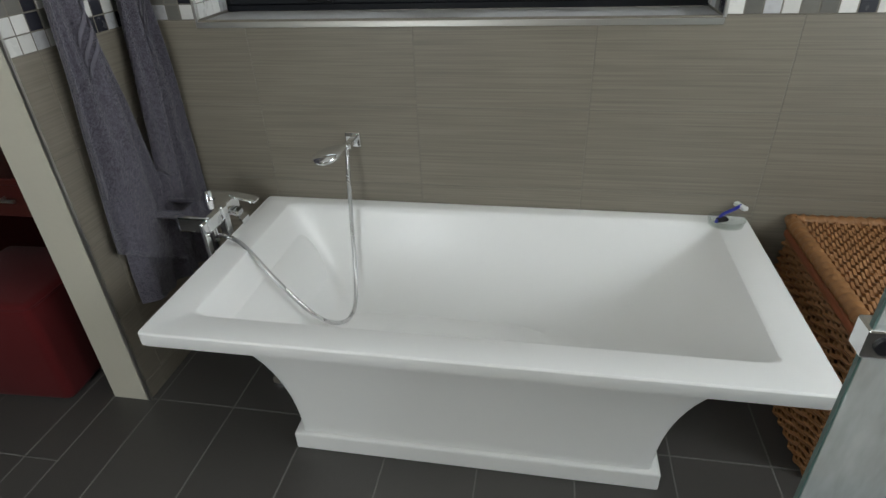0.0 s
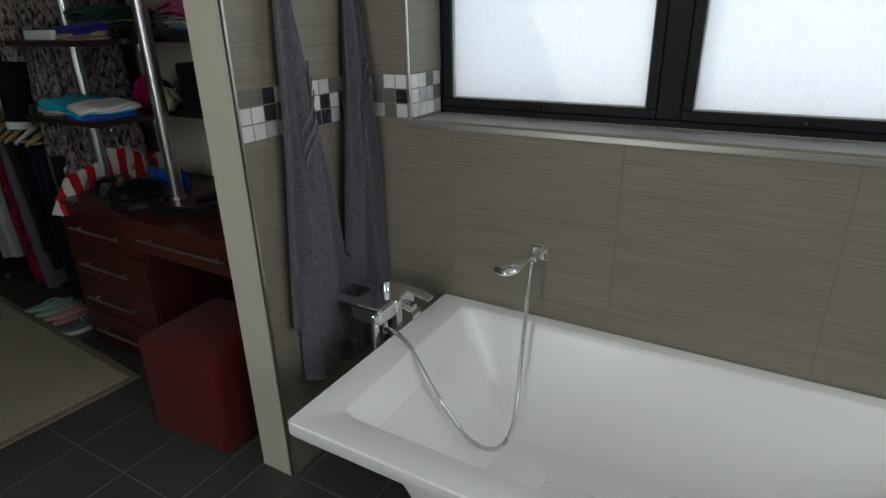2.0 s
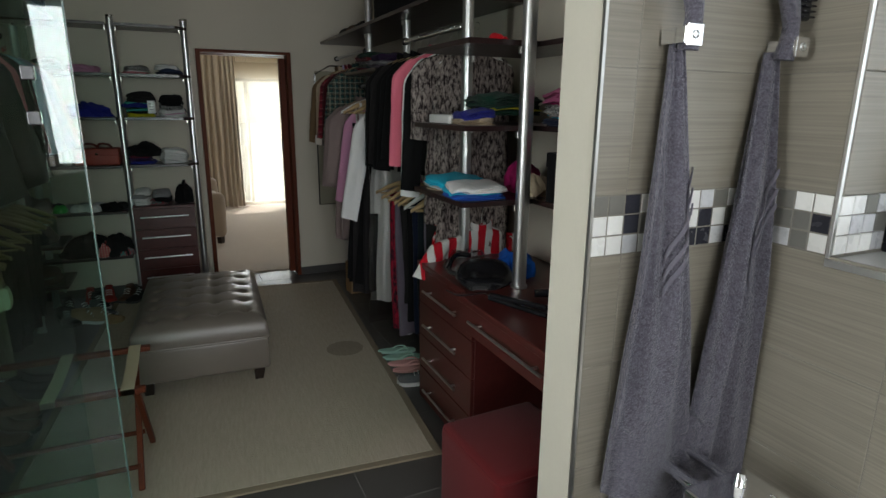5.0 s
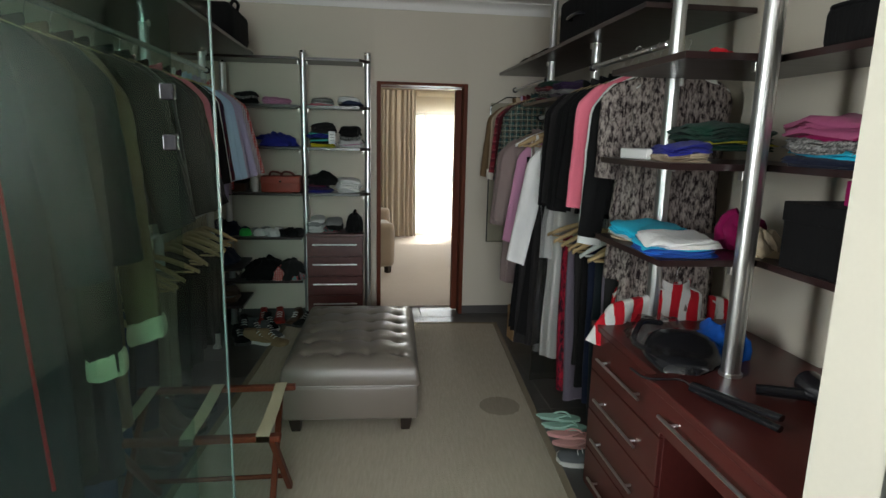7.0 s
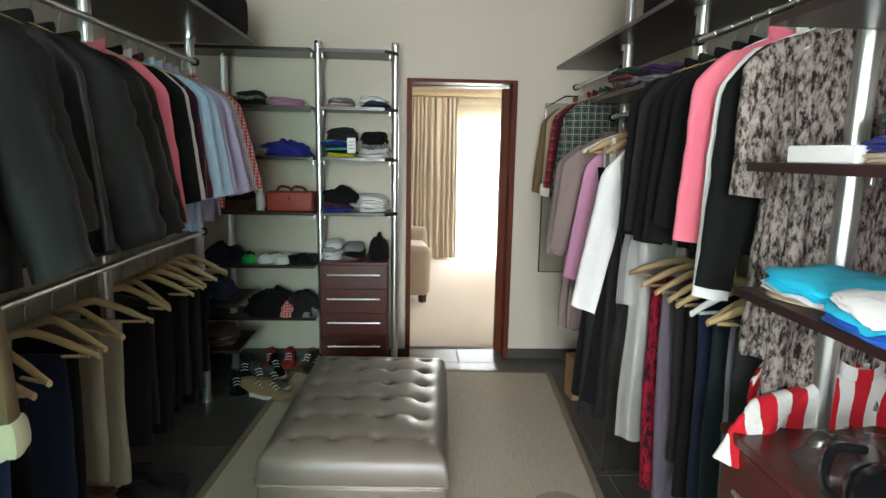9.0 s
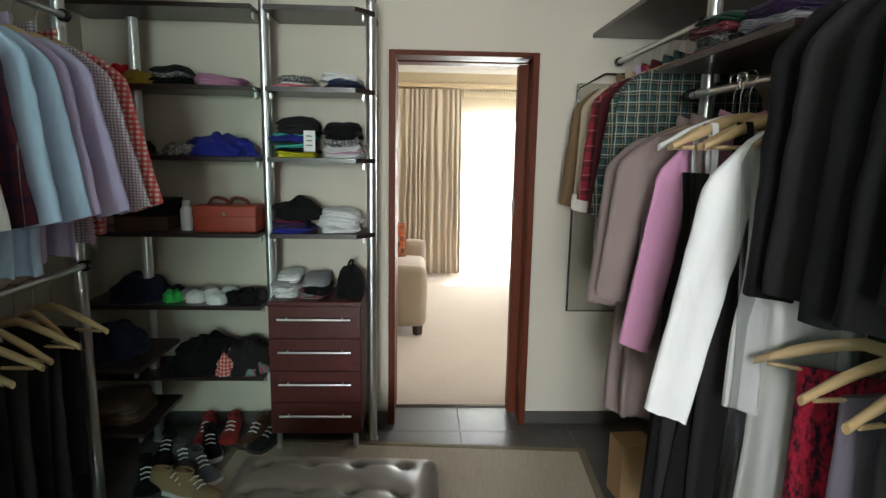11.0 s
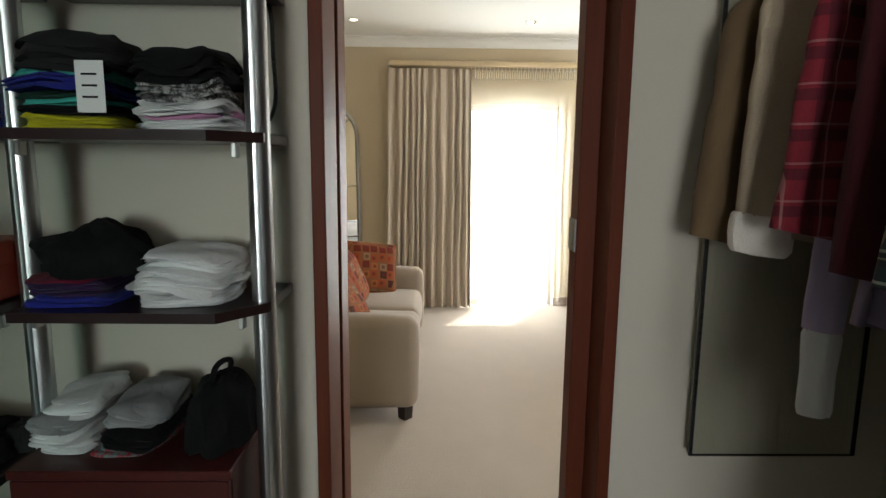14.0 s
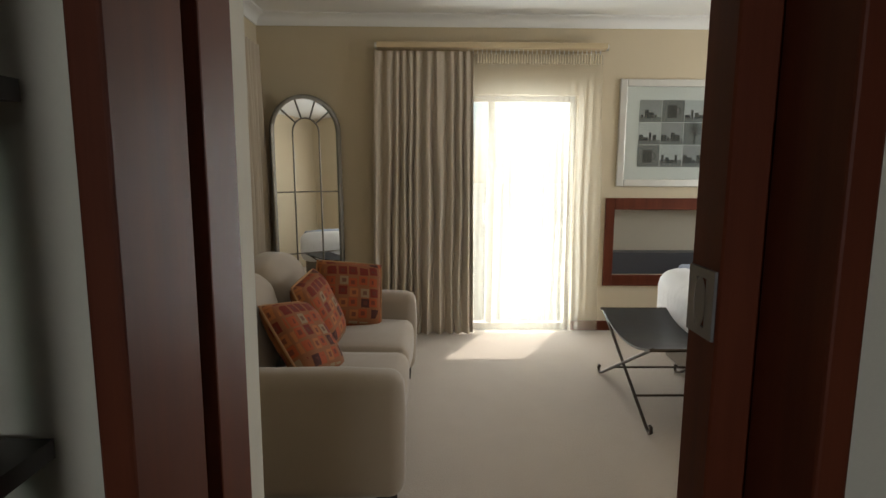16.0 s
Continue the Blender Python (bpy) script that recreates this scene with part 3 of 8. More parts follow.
win = thing("window_1", ((WX0 + WX1) / 2, RY, WZ0), "black aluminium window with two frosted panes", "window", kind="structure")
w2, wh = (WX1 - WX0) / 2, WZ1 - WZ0
bm = bmesh.new()
frame_ring(bm, -w2, w2, 0.0, wh, -0.005, 0.055, 0.024)
add_box(bm, (-0.058, -0.004, 0.025), (0.018, 0.054, wh - 0.025), 0.003)
part("window_frame", bm, black_alu, win)
for x0, x1 in ((-w2 + 0.025, -0.059), (0.019, w2 - 0.025)):
    bm = bmesh.new()
    frame_ring(bm, x0, x1, 0.026, wh - 0.026, -0.016, 0.04, 0.032)
    sash = part("sash", bm, black_alu, win)
    part("pane", box((x0 + 0.024, 0.008, 0.05), (x1 - 0.024, 0.014, wh - 0.05)), frosted, sash, "frosted glass pane")
    bm = bmesh.new()
    frame_ring(bm, x0 + 0.032, x1 - 0.032, 0.058, wh - 0.058, -0.006, 0.0075, 0.005, 0.001)
    part("gasket", bm, surface("rubber_gasket", (0.35, 0.36, 0.36), 0.6, fine=200), sash)
    mid = (x0 + x1) / 2
    bm = bmesh.new()
    add_box(bm, (mid - 0.02, -0.032, 0.030), (mid + 0.02, -0.0165, 0.054), 0.003)
    add_box(bm, (mid - 0.075, -0.046, 0.035), (mid + 0.012, -0.0325, 0.048), 0.004)
    part("latch", bm, black_plastic, sash, "black window latch")
slab("window_sill_1", (WX0 - 0.0, WY - 0.014, WZ0 - 0.016), (WX1 + 0.0, RY - 0.005, WZ0), sill_grey, "grey stone window sill with a metal nosing", bevel=0.002)
slab("trim_sill_nosing", (WX0, WY - 0.019, WZ0 - 0.018), (WX1, WY - 0.0145, WZ0 + 0.001), metal_trim, "metal edge of the window sill", bevel=0.001)
for xx in (WX0, WX1):
    slab("trim_reveal_edge", (xx - 0.005, WY - 0.011, WZ0 + 0.002), (xx + 0.005, WY - 0.0, H - 0.3), metal_trim, "metal corner trim of the window reveal", bevel=0.001)

# bath
BX0, BX1, BYF, BYB, BZ = -1.915, -0.100, 1.355, WY - 0.012, 0.61
bath = thing("bathtub", ((BX0 + BX1) / 2, (BYF + BYB) / 2, 0), "white acrylic freestanding bathtub with a flat wide rim and flared plinth", "bathtub")
bw, bd = (BX1 - BX0) / 2, (BYB - BYF) / 2
NB = 96
rings = []
def bath_ring(a, b, n, z, cx=0.0, cy=0.0):
    return [(x, y, z) for x, y in superellipse(a, b, n, NB, cx, cy)]
rings.append(bath_ring(bw - 0.09, bd - 0.05, 60, BZ - 0.047))
rings.append(bath_ring(bw - 0.002, bd - 0.002, 90, BZ - 0.045))
rings.append(bath_ring(bw, bd, 90, BZ - 0.042))
rings.append(bath_ring(bw, bd, 90, BZ - 0.004))
rings.append(bath_ring(bw - 0.004, bd - 0.004, 90, BZ))
rings.append(bath_ring(bw - 0.105, bd - 0.072, 40, BZ, 0.0, 0.022))
rings.append(bath_ring(bw - 0.113, bd - 0.080, 36, BZ - 0.004, 0.0, 0.022))
rings.append(bath_ring(bw - 0.121, bd - 0.088, 30, BZ - 0.02, 0.0, 0.021))
def basin_ring(s, z):
    """The basin's outline at depth share s: a straight tap end and a round sloping back rest."""
    e = s ** 1.15
    x0, x1 = -(bw - 0.122) + 0.26 * e, (bw - 0.122) - 0.46 * e
    b = bd - 0.089 - 0.13 * e
    n0, n1 = 30 - 14 * min(1, s * 1.3), 30 - 27.6 * min(1, s * 1.15)
    xm = (x0 + x1) / 2 + 0.1
    out = []
    for k in range(NB):
        q = 2 * math.pi * k / NB
        c, sn = math.cos(q), math.sin(q)
        n_, a_ = (n1, x1 - xm) if c > 0 else (n0, xm - x0)
        out.append((xm + a_ * math.copysign(abs(c) ** (2 / n_), c), 0.02 * (1 - s) + b * math.copysign(abs(sn) ** (2 / n_), sn), z))
    return out


for k in range(1, 13):
    rings.append(basin_ring(k / 12, BZ - 0.02 - 0.37 * k / 12))
last = basin_ring(1.0, 0.0)
for k in range(1, 6):
    q = k / 5 * math.pi / 2
    sc_ = 1 - 0.22 * math.sin(q) - 0.02 * k
    rings.append([(x * sc_, y * sc_, BZ - 0.39 - 0.035 * (1 - math.cos(q)) - 0.004 * k) for x, y, z in last])
rings.append([(x * 0.2, y * 0.2, BZ - 0.45) for x, y, z in last])
vs, fs = skin(rings, cap=False)
fs.append(tuple(range((len(rings) - 1) * NB, len(rings) * NB)))
mesh_object("tub", vs, fs, acrylic, bath, "", True, 35)
# flared pedestal
rings = []
for k in range(15):
    s = k / 14
    fl = 1 - math.sqrt(max(0.0, 1 - s * s))
    rings.append(bath_ring(0.575 + 0.30 * fl, 0.285 + 0.13 * fl, 50, 0.072 + (BZ - 0.118) * s + 0.001, 0.0, 0.02))
vs, fs = skin(rings, cap=False)
mesh_object("pedestal", vs, fs, acrylic, bath, "", True, 45)
part("plinth", box((-0.60, -0.28, 0.0), (0.60, 0.36, 0.072), 0.006, 2), acrylic, bath)

# waste pipe under the rim
pipe = thing("waste_pipe", (-1.80, 1.83, 0.0), "short chrome waste pipe under the bath rim", "pipe")
part("tube", rod((0, 0, 0.0), (0, 0, 0.555), 0.011), chrome, pipe)
part("collar", rod((0, 0, 0.075), (0, 0, 0.12), 0.019), chrome, pipe)
part("flange", rod((0, 0, 0.0), (0, 0, 0.008), 0.035), chrome, pipe)

# wall mixer over the bath's end
mix = thing("bath_mixer", (-2.253, 1.955, -0.05), "chrome wall-mounted bath mixer with flat lever and cascade spout", "tap")
for yy in (-0.05, 0.06):
    bm = bmesh.new()
    add_rod(bm, (0.0, yy, 0.735), (0.20, yy, 0.735), 0.016, sides=14)
    add_rod(bm, (0.0, yy, 0.735), (0.012, yy, 0.735), 0.034, sides=18)
    part("inlet", bm, chrome, mix, "", True)
part("body", box((0.19, -0.115, 0.70), (0.315, 0.105, 0.764), 0.01, 3), chrome, mix)
bm = bmesh.new()
add_box(bm, (0.295, -0.03, 0.645), (0.325, 0.005, 0.764), 0.006, 2)
part("spout", bm, chrome, mix)
lever = box((0.30, 0.06, 0.755), (0.40, 0.10, 0.768), 0.005, 2)
bmesh.ops.rotate(lever, cent=(0.30, 0.07, 0.76), matrix=Euler((0, radians(12), 0)).to_matrix(), verts=lever.verts)
part("lever", lever, chrome, mix)
lip = []
for k in range(7):
    q = k / 6 * math.pi / 2
    x, z = 0.315 + 0.05 * math.sin(q), 0.725 - 0.045 * (1 - math.cos(q))
    lip.append([(x, 0.01, z), (x, 0.06, z), (x, 0.06, z - 0.009), (x, 0.01, z - 0.009)])
vs, fs = skin(lip)
mesh_object("cascade_lip", vs, fs, chrome, mix, "", True, 50)
part("knob", rod((0.24, 0.03, 0.765), (0.24, 0.03, 0.80), 0.02, 0.016, 18), chrome, mix, "", True)
part("wall_plate", box((0.295, -0.145, 0.60), (0.312, -0.116, 0.755), 0.006, 2), chrome, mix)
part("hose_elbow", rod((0.30, -0.075, 0.655), (0.30, -0.075, 0.715), 0.012, sides=12), chrome, mix, "", True)

# hand shower on its wall bracket
shower = thing("hand_shower", (-1.527, WY - 0.009, 0.86), "chrome hand shower resting on a square wall bracket", "shower")
part("bracket", box((-0.026, -0.012, -0.026), (0.03, 0.0, 0.03), 0.003, 2), chrome, shower)
part("arm", box((-0.012, -0.075, -0.012), (0.014, -0.011, 0.01), 0.004, 2), chrome, shower)
rings = []
for k, (t, a, b) in enumerate([(0, 0.010, 0.009), (0.06, 0.011, 0.010), (0.10, 0.024, 0.017), (0.15, 0.044, 0.022), (0.21, 0.052, 0.022), (0.26, 0.046, 0.017), (0.285, 0.028, 0.009), (0.29, 0.004, 0.003)]):
    c = Vector((0.0, -0.06, 0.0)) + Vector((-0.60, -0.78, -0.16)).normalized() * (t * 0.58 - 0.02)
    u = Vector((0.78, -0.60, 0)).normalized()
    rings.append([c + u * (a * math.cos(q)) + Vector((0, 0, b * math.sin(q))) for q in [2 * math.pi * j / 16 for j in range(16)]])
vs, fs = skin(rings)
mesh_object("head", vs, fs, chrome, shower, "flat oval spray head", True, 60)

hose = thing("shower_hose", (0, 0, 0), "flexible ribbed steel shower hose draped into the tub", "hose")
hp = spline([(-1.953, 1.88, 0.61), (-1.945, 1.875, 0.625), (-1.90, 1.86, 0.634), (-1.82, 1.83, 0.617), (-1.68, 1.775, 0.50), (-1.57, 1.79, 0.36), (-1.51, 1.86, 0.295), (-1.495, 1.95, 0.31), (-1.512, 2.04, 0.40), (-1.525, 2.10, 0.56), (-1.527, 2.14, 0.75), (-1.527, 2.165, 0.85)], 16)
rr = [0.0072 + (0.0009 if k % 2 else 0.0) for k in range(len(hp))]
part("hose", tube(hp, rr, 10), steel_hose, hose, "", True, 70)

# soap dish with a razor on the rim corner
dish = thing("soap_dish", (-0.185, 2.165, BZ), "small clear glass dish on the bath's corner", "dish")
rings = [[(r * math.cos(q) * 1.25, r * math.sin(q), z) for q in [2 * math.pi * k / 28 for k in range(28)]] for r, z in ((0.035, 0.001), (0.046, 0.004), (0.05, 0.028), (0.047, 0.028), (0.043, 0.008), (0.02, 0.007))]
vs, fs = skin(rings)
mesh_object("bowl", vs, fs, glass_clear, dish, "", True, 50)
razor = thing("razor", (-0.185, 2.165, BZ + 0.034), "blue and black disposable razor lying on the dish", "razor", turn=25)
blue_plastic = surface("blue_plastic", (0.02, 0.03, 0.30), 0.3, var=0.1, fine=80, bump=0.02)
part("handle", tube(spline([(-0.06, -0.02, 0.0), (-0.02, 0.0, 0.012), (0.03, 0.012, 0.016), (0.065, 0.02, 0.022)], 5), [0.006] * 16, 8), blue_plastic, razor, "", True)
part("head", box((0.055, -0.008, 0.012), (0.075, 0.048, 0.026), 0.003), white_plastic, razor, "white razor head")
part("grip", box((-0.055, -0.028, -0.004), (-0.015, -0.006, 0.010), 0.004), black_plastic, razor)


# towels twisted over wall hooks
def towel(place, length, spread, seed, lean):
    """A bath towel gathered at the top and hanging in deep folds on the wall."""
    ob = thing("bath_towel", place, "dusty grey-violet terry bath towel hanging from a wall hook", "towel", "towels on the wall hooks")
    n, levels = 64, 46
    def prof(s):
        return 0.022 + spread * min(1.0, (s * 1.12) ** 0.92) * (1.0 - 0.16 * max(0.0, s - 0.62))
    def fold_at(u, s):
        return 0.018 * min(1, 0.25 + s * 1.6) * (math.sin(u * 4.6 + seed + s * 1.7) + 0.5 * math.sin(u * 9.5 + seed * 2.1 - s * 2.3))
    # under layer, front layer with a slanting hem, and the short folded edge
    for nm, off, u0, u1, hl, hr in (("under_layer", 0.0, -0.62, 1.0, 0.97, 1.0), ("front_layer", 0.016, -1.0, 0.93, 0.80, 0.95), ("folded_edge", 0.027, -1.08, -0.45, 0.66, 0.70)):
        rings = []
        for i in range(levels + 1):
            f = i / levels
            ring = []
            for k in range(n):
                q = 2 * math.pi * k / n
                c, sn = math.cos(q), math.sin(q)
                e = math.copysign(abs(c) ** 0.8, c)
                u = u0 + (u1 - u0) * (e + 1) / 2
                s = f * (hl + (hr - hl) * (e + 1) / 2)
                depth = 0.022 + 0.020 * min(1, s * 2.2)
                fold = fold_at(u, s)
                d = depth * (0.5 + 0.5 * sn * min(1.0, 0.35 + abs(u1 - u0) / 3)) + (fold if sn > -0.2 else fold * 0.3) + 0.006 * nz(u * 3, s * 6, seed) + off * min(1, s * 4)
                ring.append((max(0.004, d), prof(s) * u + lean * s + 0.022 * math.sin(s * 3.0 + seed) * s, -length * s))
            rings.append(ring)
        vs, fs = skin(rings)
        mesh_object(nm, vs, fs, towel_mat, ob, "", True, 80)
    # woven border stripes across the gathered cloth
    for off in (0.0, 0.035, 0.062):
        strip = []
        for j in range(19):
            f = j / 18
            s = 0.20 + off + 0.15 * (1 - f)
            u = -0.35 + 1.1 * f
            fold = 0.018 * min(1, 0.25 + s * 1.6) * (math.sin(u * 4.6 + seed + s * 1.7) + 0.5 * math.sin(u * 9.5 + seed * 2.1 - s * 2.3))
            sn = math.sqrt(max(0, 1 - abs(u) ** 2.5))
            d = (0.026 + 0.028 * min(1, s * 2.2)) * (0.55 + 0.45 * sn) + fold + 0.021
            y, z = prof(s) * u + lean * s + 0.022 * math.sin(s * 3 + seed) * s, -length * s
            strip.append([(d, y, z), (d, y, z - 0.013), (d - 0.006, y, z - 0.013), (d - 0.006, y, z)])
        v2, f2 = skin(strip)
        mesh_object("border_stripe", v2, f2, towel_band, ob, "", True, 60)
    # loop above the hook
    part("hanging_end", tube(spline([(0.045, 0.0, -0.02), (0.05, 0.004, 0.06), (0.04, -0.006, 0.14), (0.036, 0.004, 0.21)], 5), [0.024, 0.024, 0.022, 0.021, 0.02, 0.02, 0.021, 0.022, 0.023, 0.024, 0.025, 0.026, 0.027, 0.026, 0.025, 0.018], 12), towel_mat, ob, "", True)
    return ob


def towel_hook(place):
    ob = thing("towel_hook", place, "square chrome wall hook", "hook", "towel hooks")
    part("arm", box((0.0, -0.022, -0.018), (0.075, 0.016, 0.018), 0.002, 2), chrome, ob)
    part("face", box((0.0755, -0.024, -0.024), (0.083, 0.024, 0.024), 0.002, 2), chrome, ob)
    part("ring", tube([(0.0845, 0.008 * math.cos(q), 0.008 * math.sin(q)) for q in [2 * math.pi * k / 20 for k in range(20)]], 0.0016, 8, True), pole_metal, ob, "", True)
    return ob


towel_hook((-2.253, 1.83, 1.81))
towel_hook((-2.253, 2.195, 1.80))
towel((-2.249, 1.845, 1.80), 1.46, 0.158, 0.6, 0.03)
towel((-2.249, 2.175, 1.79), 1.48, 0.125, 3.1, -0.055)
brush = thing("hair_brush", (-2.20, 2.21, 1.90), "small black brush hung beside the towel", "brush")
part("head", box((-0.012, -0.022, -0.035), (0.012, 0.022, 0.035), 0.006, 2), black_plastic, brush)
bm = bmesh.new()
for i in range(5):
    add_box(bm, (0.012, -0.02, -0.03 + i * 0.013), (0.026, 0.02, -0.026 + i * 0.013), 0.001)
part("bristle_row", bm, black_plastic, brush)

# wicker laundry basket
wicker = surface("wicker", (0.235, 0.11, 0.04), 0.5, var=0.35, scale=22, fine=160, bump=0.3, vary=0.0, rvar=0.1)
wicker_gap = surface("wicker_gap_shade", (0.10, 0.042, 0.014), 0.7, var=0.3, scale=22, fine=160, bump=0.3)
basket = thing("laundry_basket", (0.31, 1.92, 0), "honey-brown woven wicker laundry basket with a hinged lid", "basket")
bx, by, bh = 0.27, 0.29, 0.585
# inner box added: its dark colour is the shade in the weave's gaps
part("core", box((-bx + 0.012, -by + 0.012, 0.0), (bx - 0.012, by - 0.012, bh), 0.02), wicker_gap, basket)
rows = 34
for r in range(rows):
    z = 0.02 + r * (bh - 0.05) / rows
    loop = []
    per = []
    for (ax, ay, cx, cy) in ((-bx, -by, bx, -by), (bx, -by, bx, by), (bx, by, -bx, by), (-bx, by, -bx, -by)):
        cnt = 22
        for j in range(cnt):
            f = j / cnt
            nx, ny = (cy - ay), -(cx - ax)
            l = math.hypot(nx, ny)
            o = 0.006 * math.sin(j * math.pi + r * math.pi + 0.5 * math.pi)
            tp = 0.012 * (1 - z / bh)
            per.append((( ax + (cx - ax) * f + nx / l * o) * (1 - tp), (ay + (cy - ay) * f + ny / l * o) * (1 - tp), z + 0.004 * math.sin(j * 0.9 + r)))
    part("woven_strand", tube(per, 0.0075, 5, True), wicker, basket, "", True)
rim_pts = [(-bx, -by, bh - 0.03), (bx, -by, bh - 0.03), (bx, by, bh - 0.03), (-bx, by, bh - 0.03)]
bm = bmesh.new()
add_box(bm, (-bx - 0.012, -by - 0.012, bh - 0.035), (bx + 0.012, by + 0.012, bh - 0.003), 0.012, 3)
part("rim", bm, surface("red_willow", (0.24, 0.075, 0.03), 0.45, var=0.2, scale=10, fine=90, bump=0.2), basket)
# lid body in the gap colour, as painted shade between the strands
lid = part("lid", box((-bx - 0.008, -by - 0.008, bh + 0.004), (bx + 0.008, by + 0.008, bh + 0.036), 0.01, 2), wicker_gap, basket)
for j in range(30):
    bm = bmesh.new()
    x = -bx + 0.03 + j * (2 * bx - 0.06) / 29
    add_tube(bm, [(x, -by + 0.03 + k * (2 * by - 0.06) / 28, bh + 0.039 + 0.005 * math.sin(k * math.pi + j * math.pi + math.pi / 2)) for k in range(29)], 0.0068, 5)
    part("lid_strand", bm, wicker, lid, "", True)
bm = bmesh.new()
cor = [(-bx, -by), (bx, -by), (bx, by), (-bx, by)]
loop = []
for i in range(4):
    (ax, ay), (cx, cy) = cor[i], cor[(i + 1) % 4]
    for j in range(60):
        loop.append((ax + (cx - ax) * j / 60, ay + (cy - ay) * j / 60, bh + 0.03))
add_tube(bm, loop, [0.023 + 0.0035 * math.sin(k * 1.9) for k in range(240)], 10, True)
part("lid_braid", bm, wicker, lid, "thick braided lid edge", True, 60)

# shower screen beside the bath
screen = thing("glass_screen", (-0.392, 0.93, 0.0), "frameless clear glass shower screen with a square chrome clamp", "glass screen")
part("pane", box((0.0, 0.0, 0.01), (1.44, 0.008, 2.05), 0.001), glass_filmed, screen)
part("edge", box((-0.003, -0.0005, 0.01), (0.0, 0.0085, 2.05)), glass_edge_mat, screen, "polished glass edge")
cl = part("clamp", box((-0.012, -0.014, 1.085), (0.032, 0.022, 1.13), 0.003, 2), chrome, screen, "square chrome clamp")
part("screw", rod((0.01, -0.0145, 1.107), (0.01, -0.018, 1.107), 0.012), black_plastic, cl)

# ---- dressing room: fixed fittings ----
def pole(x, y, z0, z1, r=0.026):
    ob = thing("upright_pole", (x, y, z0), "satin aluminium shelving upright with a fluted face", "pole", "shelving uprights")
    ring = []
    for k in range(28):
        q = 2 * math.pi * k / 28
        rr = r * (0.93 if k % 7 in (0,) else 1.0)
        ring.append((rr * math.cos(q), rr * math.sin(q)))
    vs, fs = skin([[(a, b, z) for a, b in ring] for z in (0.0, z1 - z0)])
    mesh_object("tube", vs, fs, pole_metal, ob, "", True, 30)
    part("foot_cap", rod((0, 0, 0), (0, 0, 0.012), r * 1.25), pole_metal, ob)
    part("top_cap", rod((0, 0, z1 - z0 - 0.004), (0, 0, z1 - z0 + 0.012), r * 1.12), chrome, ob)
    return ob


def shelf(lo, hi, group, brackets=(), material=None, cut=None, slant=0.0):
    """A shelf board with a lipped front and metal brackets at the given places."""
    mid = [(a + b) / 2 for a, b in zip(lo, hi)]
    ob = thing("shelf", (mid[0], mid[1], lo[2]), "dark espresso-brown laminate shelf board on metal brackets", "shelf", group)
    l = [a - b for a, b in zip(lo, (mid[0], mid[1], lo[2]))]
    h = [a - b for a, b in zip(hi, (mid[0], mid[1], lo[2]))]
    if slant:
        # the front corner beside the doorway is cut off
        outline = [(l[0], l[1]), (h[0], l[1]), (h[0], h[1] - slant), (h[0] - 0.10, h[1]), (l[0], h[1])]
        vs, fs = skin([[(x, y, z) for x, y in outline] for z in (l[2], h[2])])
        mesh_object("board", vs, fs, material or espresso, ob)
    elif cut:
        # front set back past cut[0]: from y cut[1] there to cut[2] at the end
        outline = [(l[0], l[1]), (cut[0] - mid[0], l[1]), (cut[0] - mid[0] + 0.004, cut[1] - mid[1]), (h[0], cut[2] - mid[1]), (h[0], h[1]), (l[0], h[1])]
        vs, fs = skin([[(x, y, z) for x, y in outline] for z in (l[2], h[2])])
        mesh_object("board", vs, fs, material or espresso, ob)
    else:
        part("board", box(l, h, 0.002), material or espresso, ob)
    for bx, by in brackets:
        bm = bmesh.new()
        add_box(bm, (bx - mid[0] - 0.012, by - mid[1] - 0.006, -0.032), (bx - mid[0] + 0.012, by - mid[1] + 0.006, -0.001), 0.002)
        part("bracket", bm, metal_trim, ob)
    return ob


def bar_handle(parent, a, b, out, r=0.006):
    """A round bar handle from a to b, standing off along out on two posts."""
    a, b, out = Vector(a), Vector(b), Vector(out)
    bm = bmesh.new()
    add_rod(bm, a + out, b + out, r, sides=10)
    for f in (0.12, 0.88):
        p = a.lerp(b, f)
        add_rod(bm, p, p + out, r * 0.8, sides=8)
    return part("handle", bm, pole_metal, parent, "brushed steel bar handle", True)


WP = ((-6.55, 0.334), (-6.55, 0.855))
pole(-6.55, 0.334, 0.0, 2.29)
pole(-6.55, 0.855, 0.0, 2.29)
pole(-6.55, -0.30, 0.0, 2.19)
g = "shelves on the doorway wall"
for z in (2.215, 1.845, 1.51, 1.135):
    shelf((-6.735, 0.362, z), (-6.42, 0.875, z + 0.022), g, ((-6.50, 0.37), (-6.50, 0.82)), slant=0.085)
for z in (2.215, 1.845, 1.51, 1.135, 0.765, 0.39):
    shelf((-6.735, -0.60, z), (-6.42, 0.306, z + 0.022), g, ((-6.50, 0.297),))

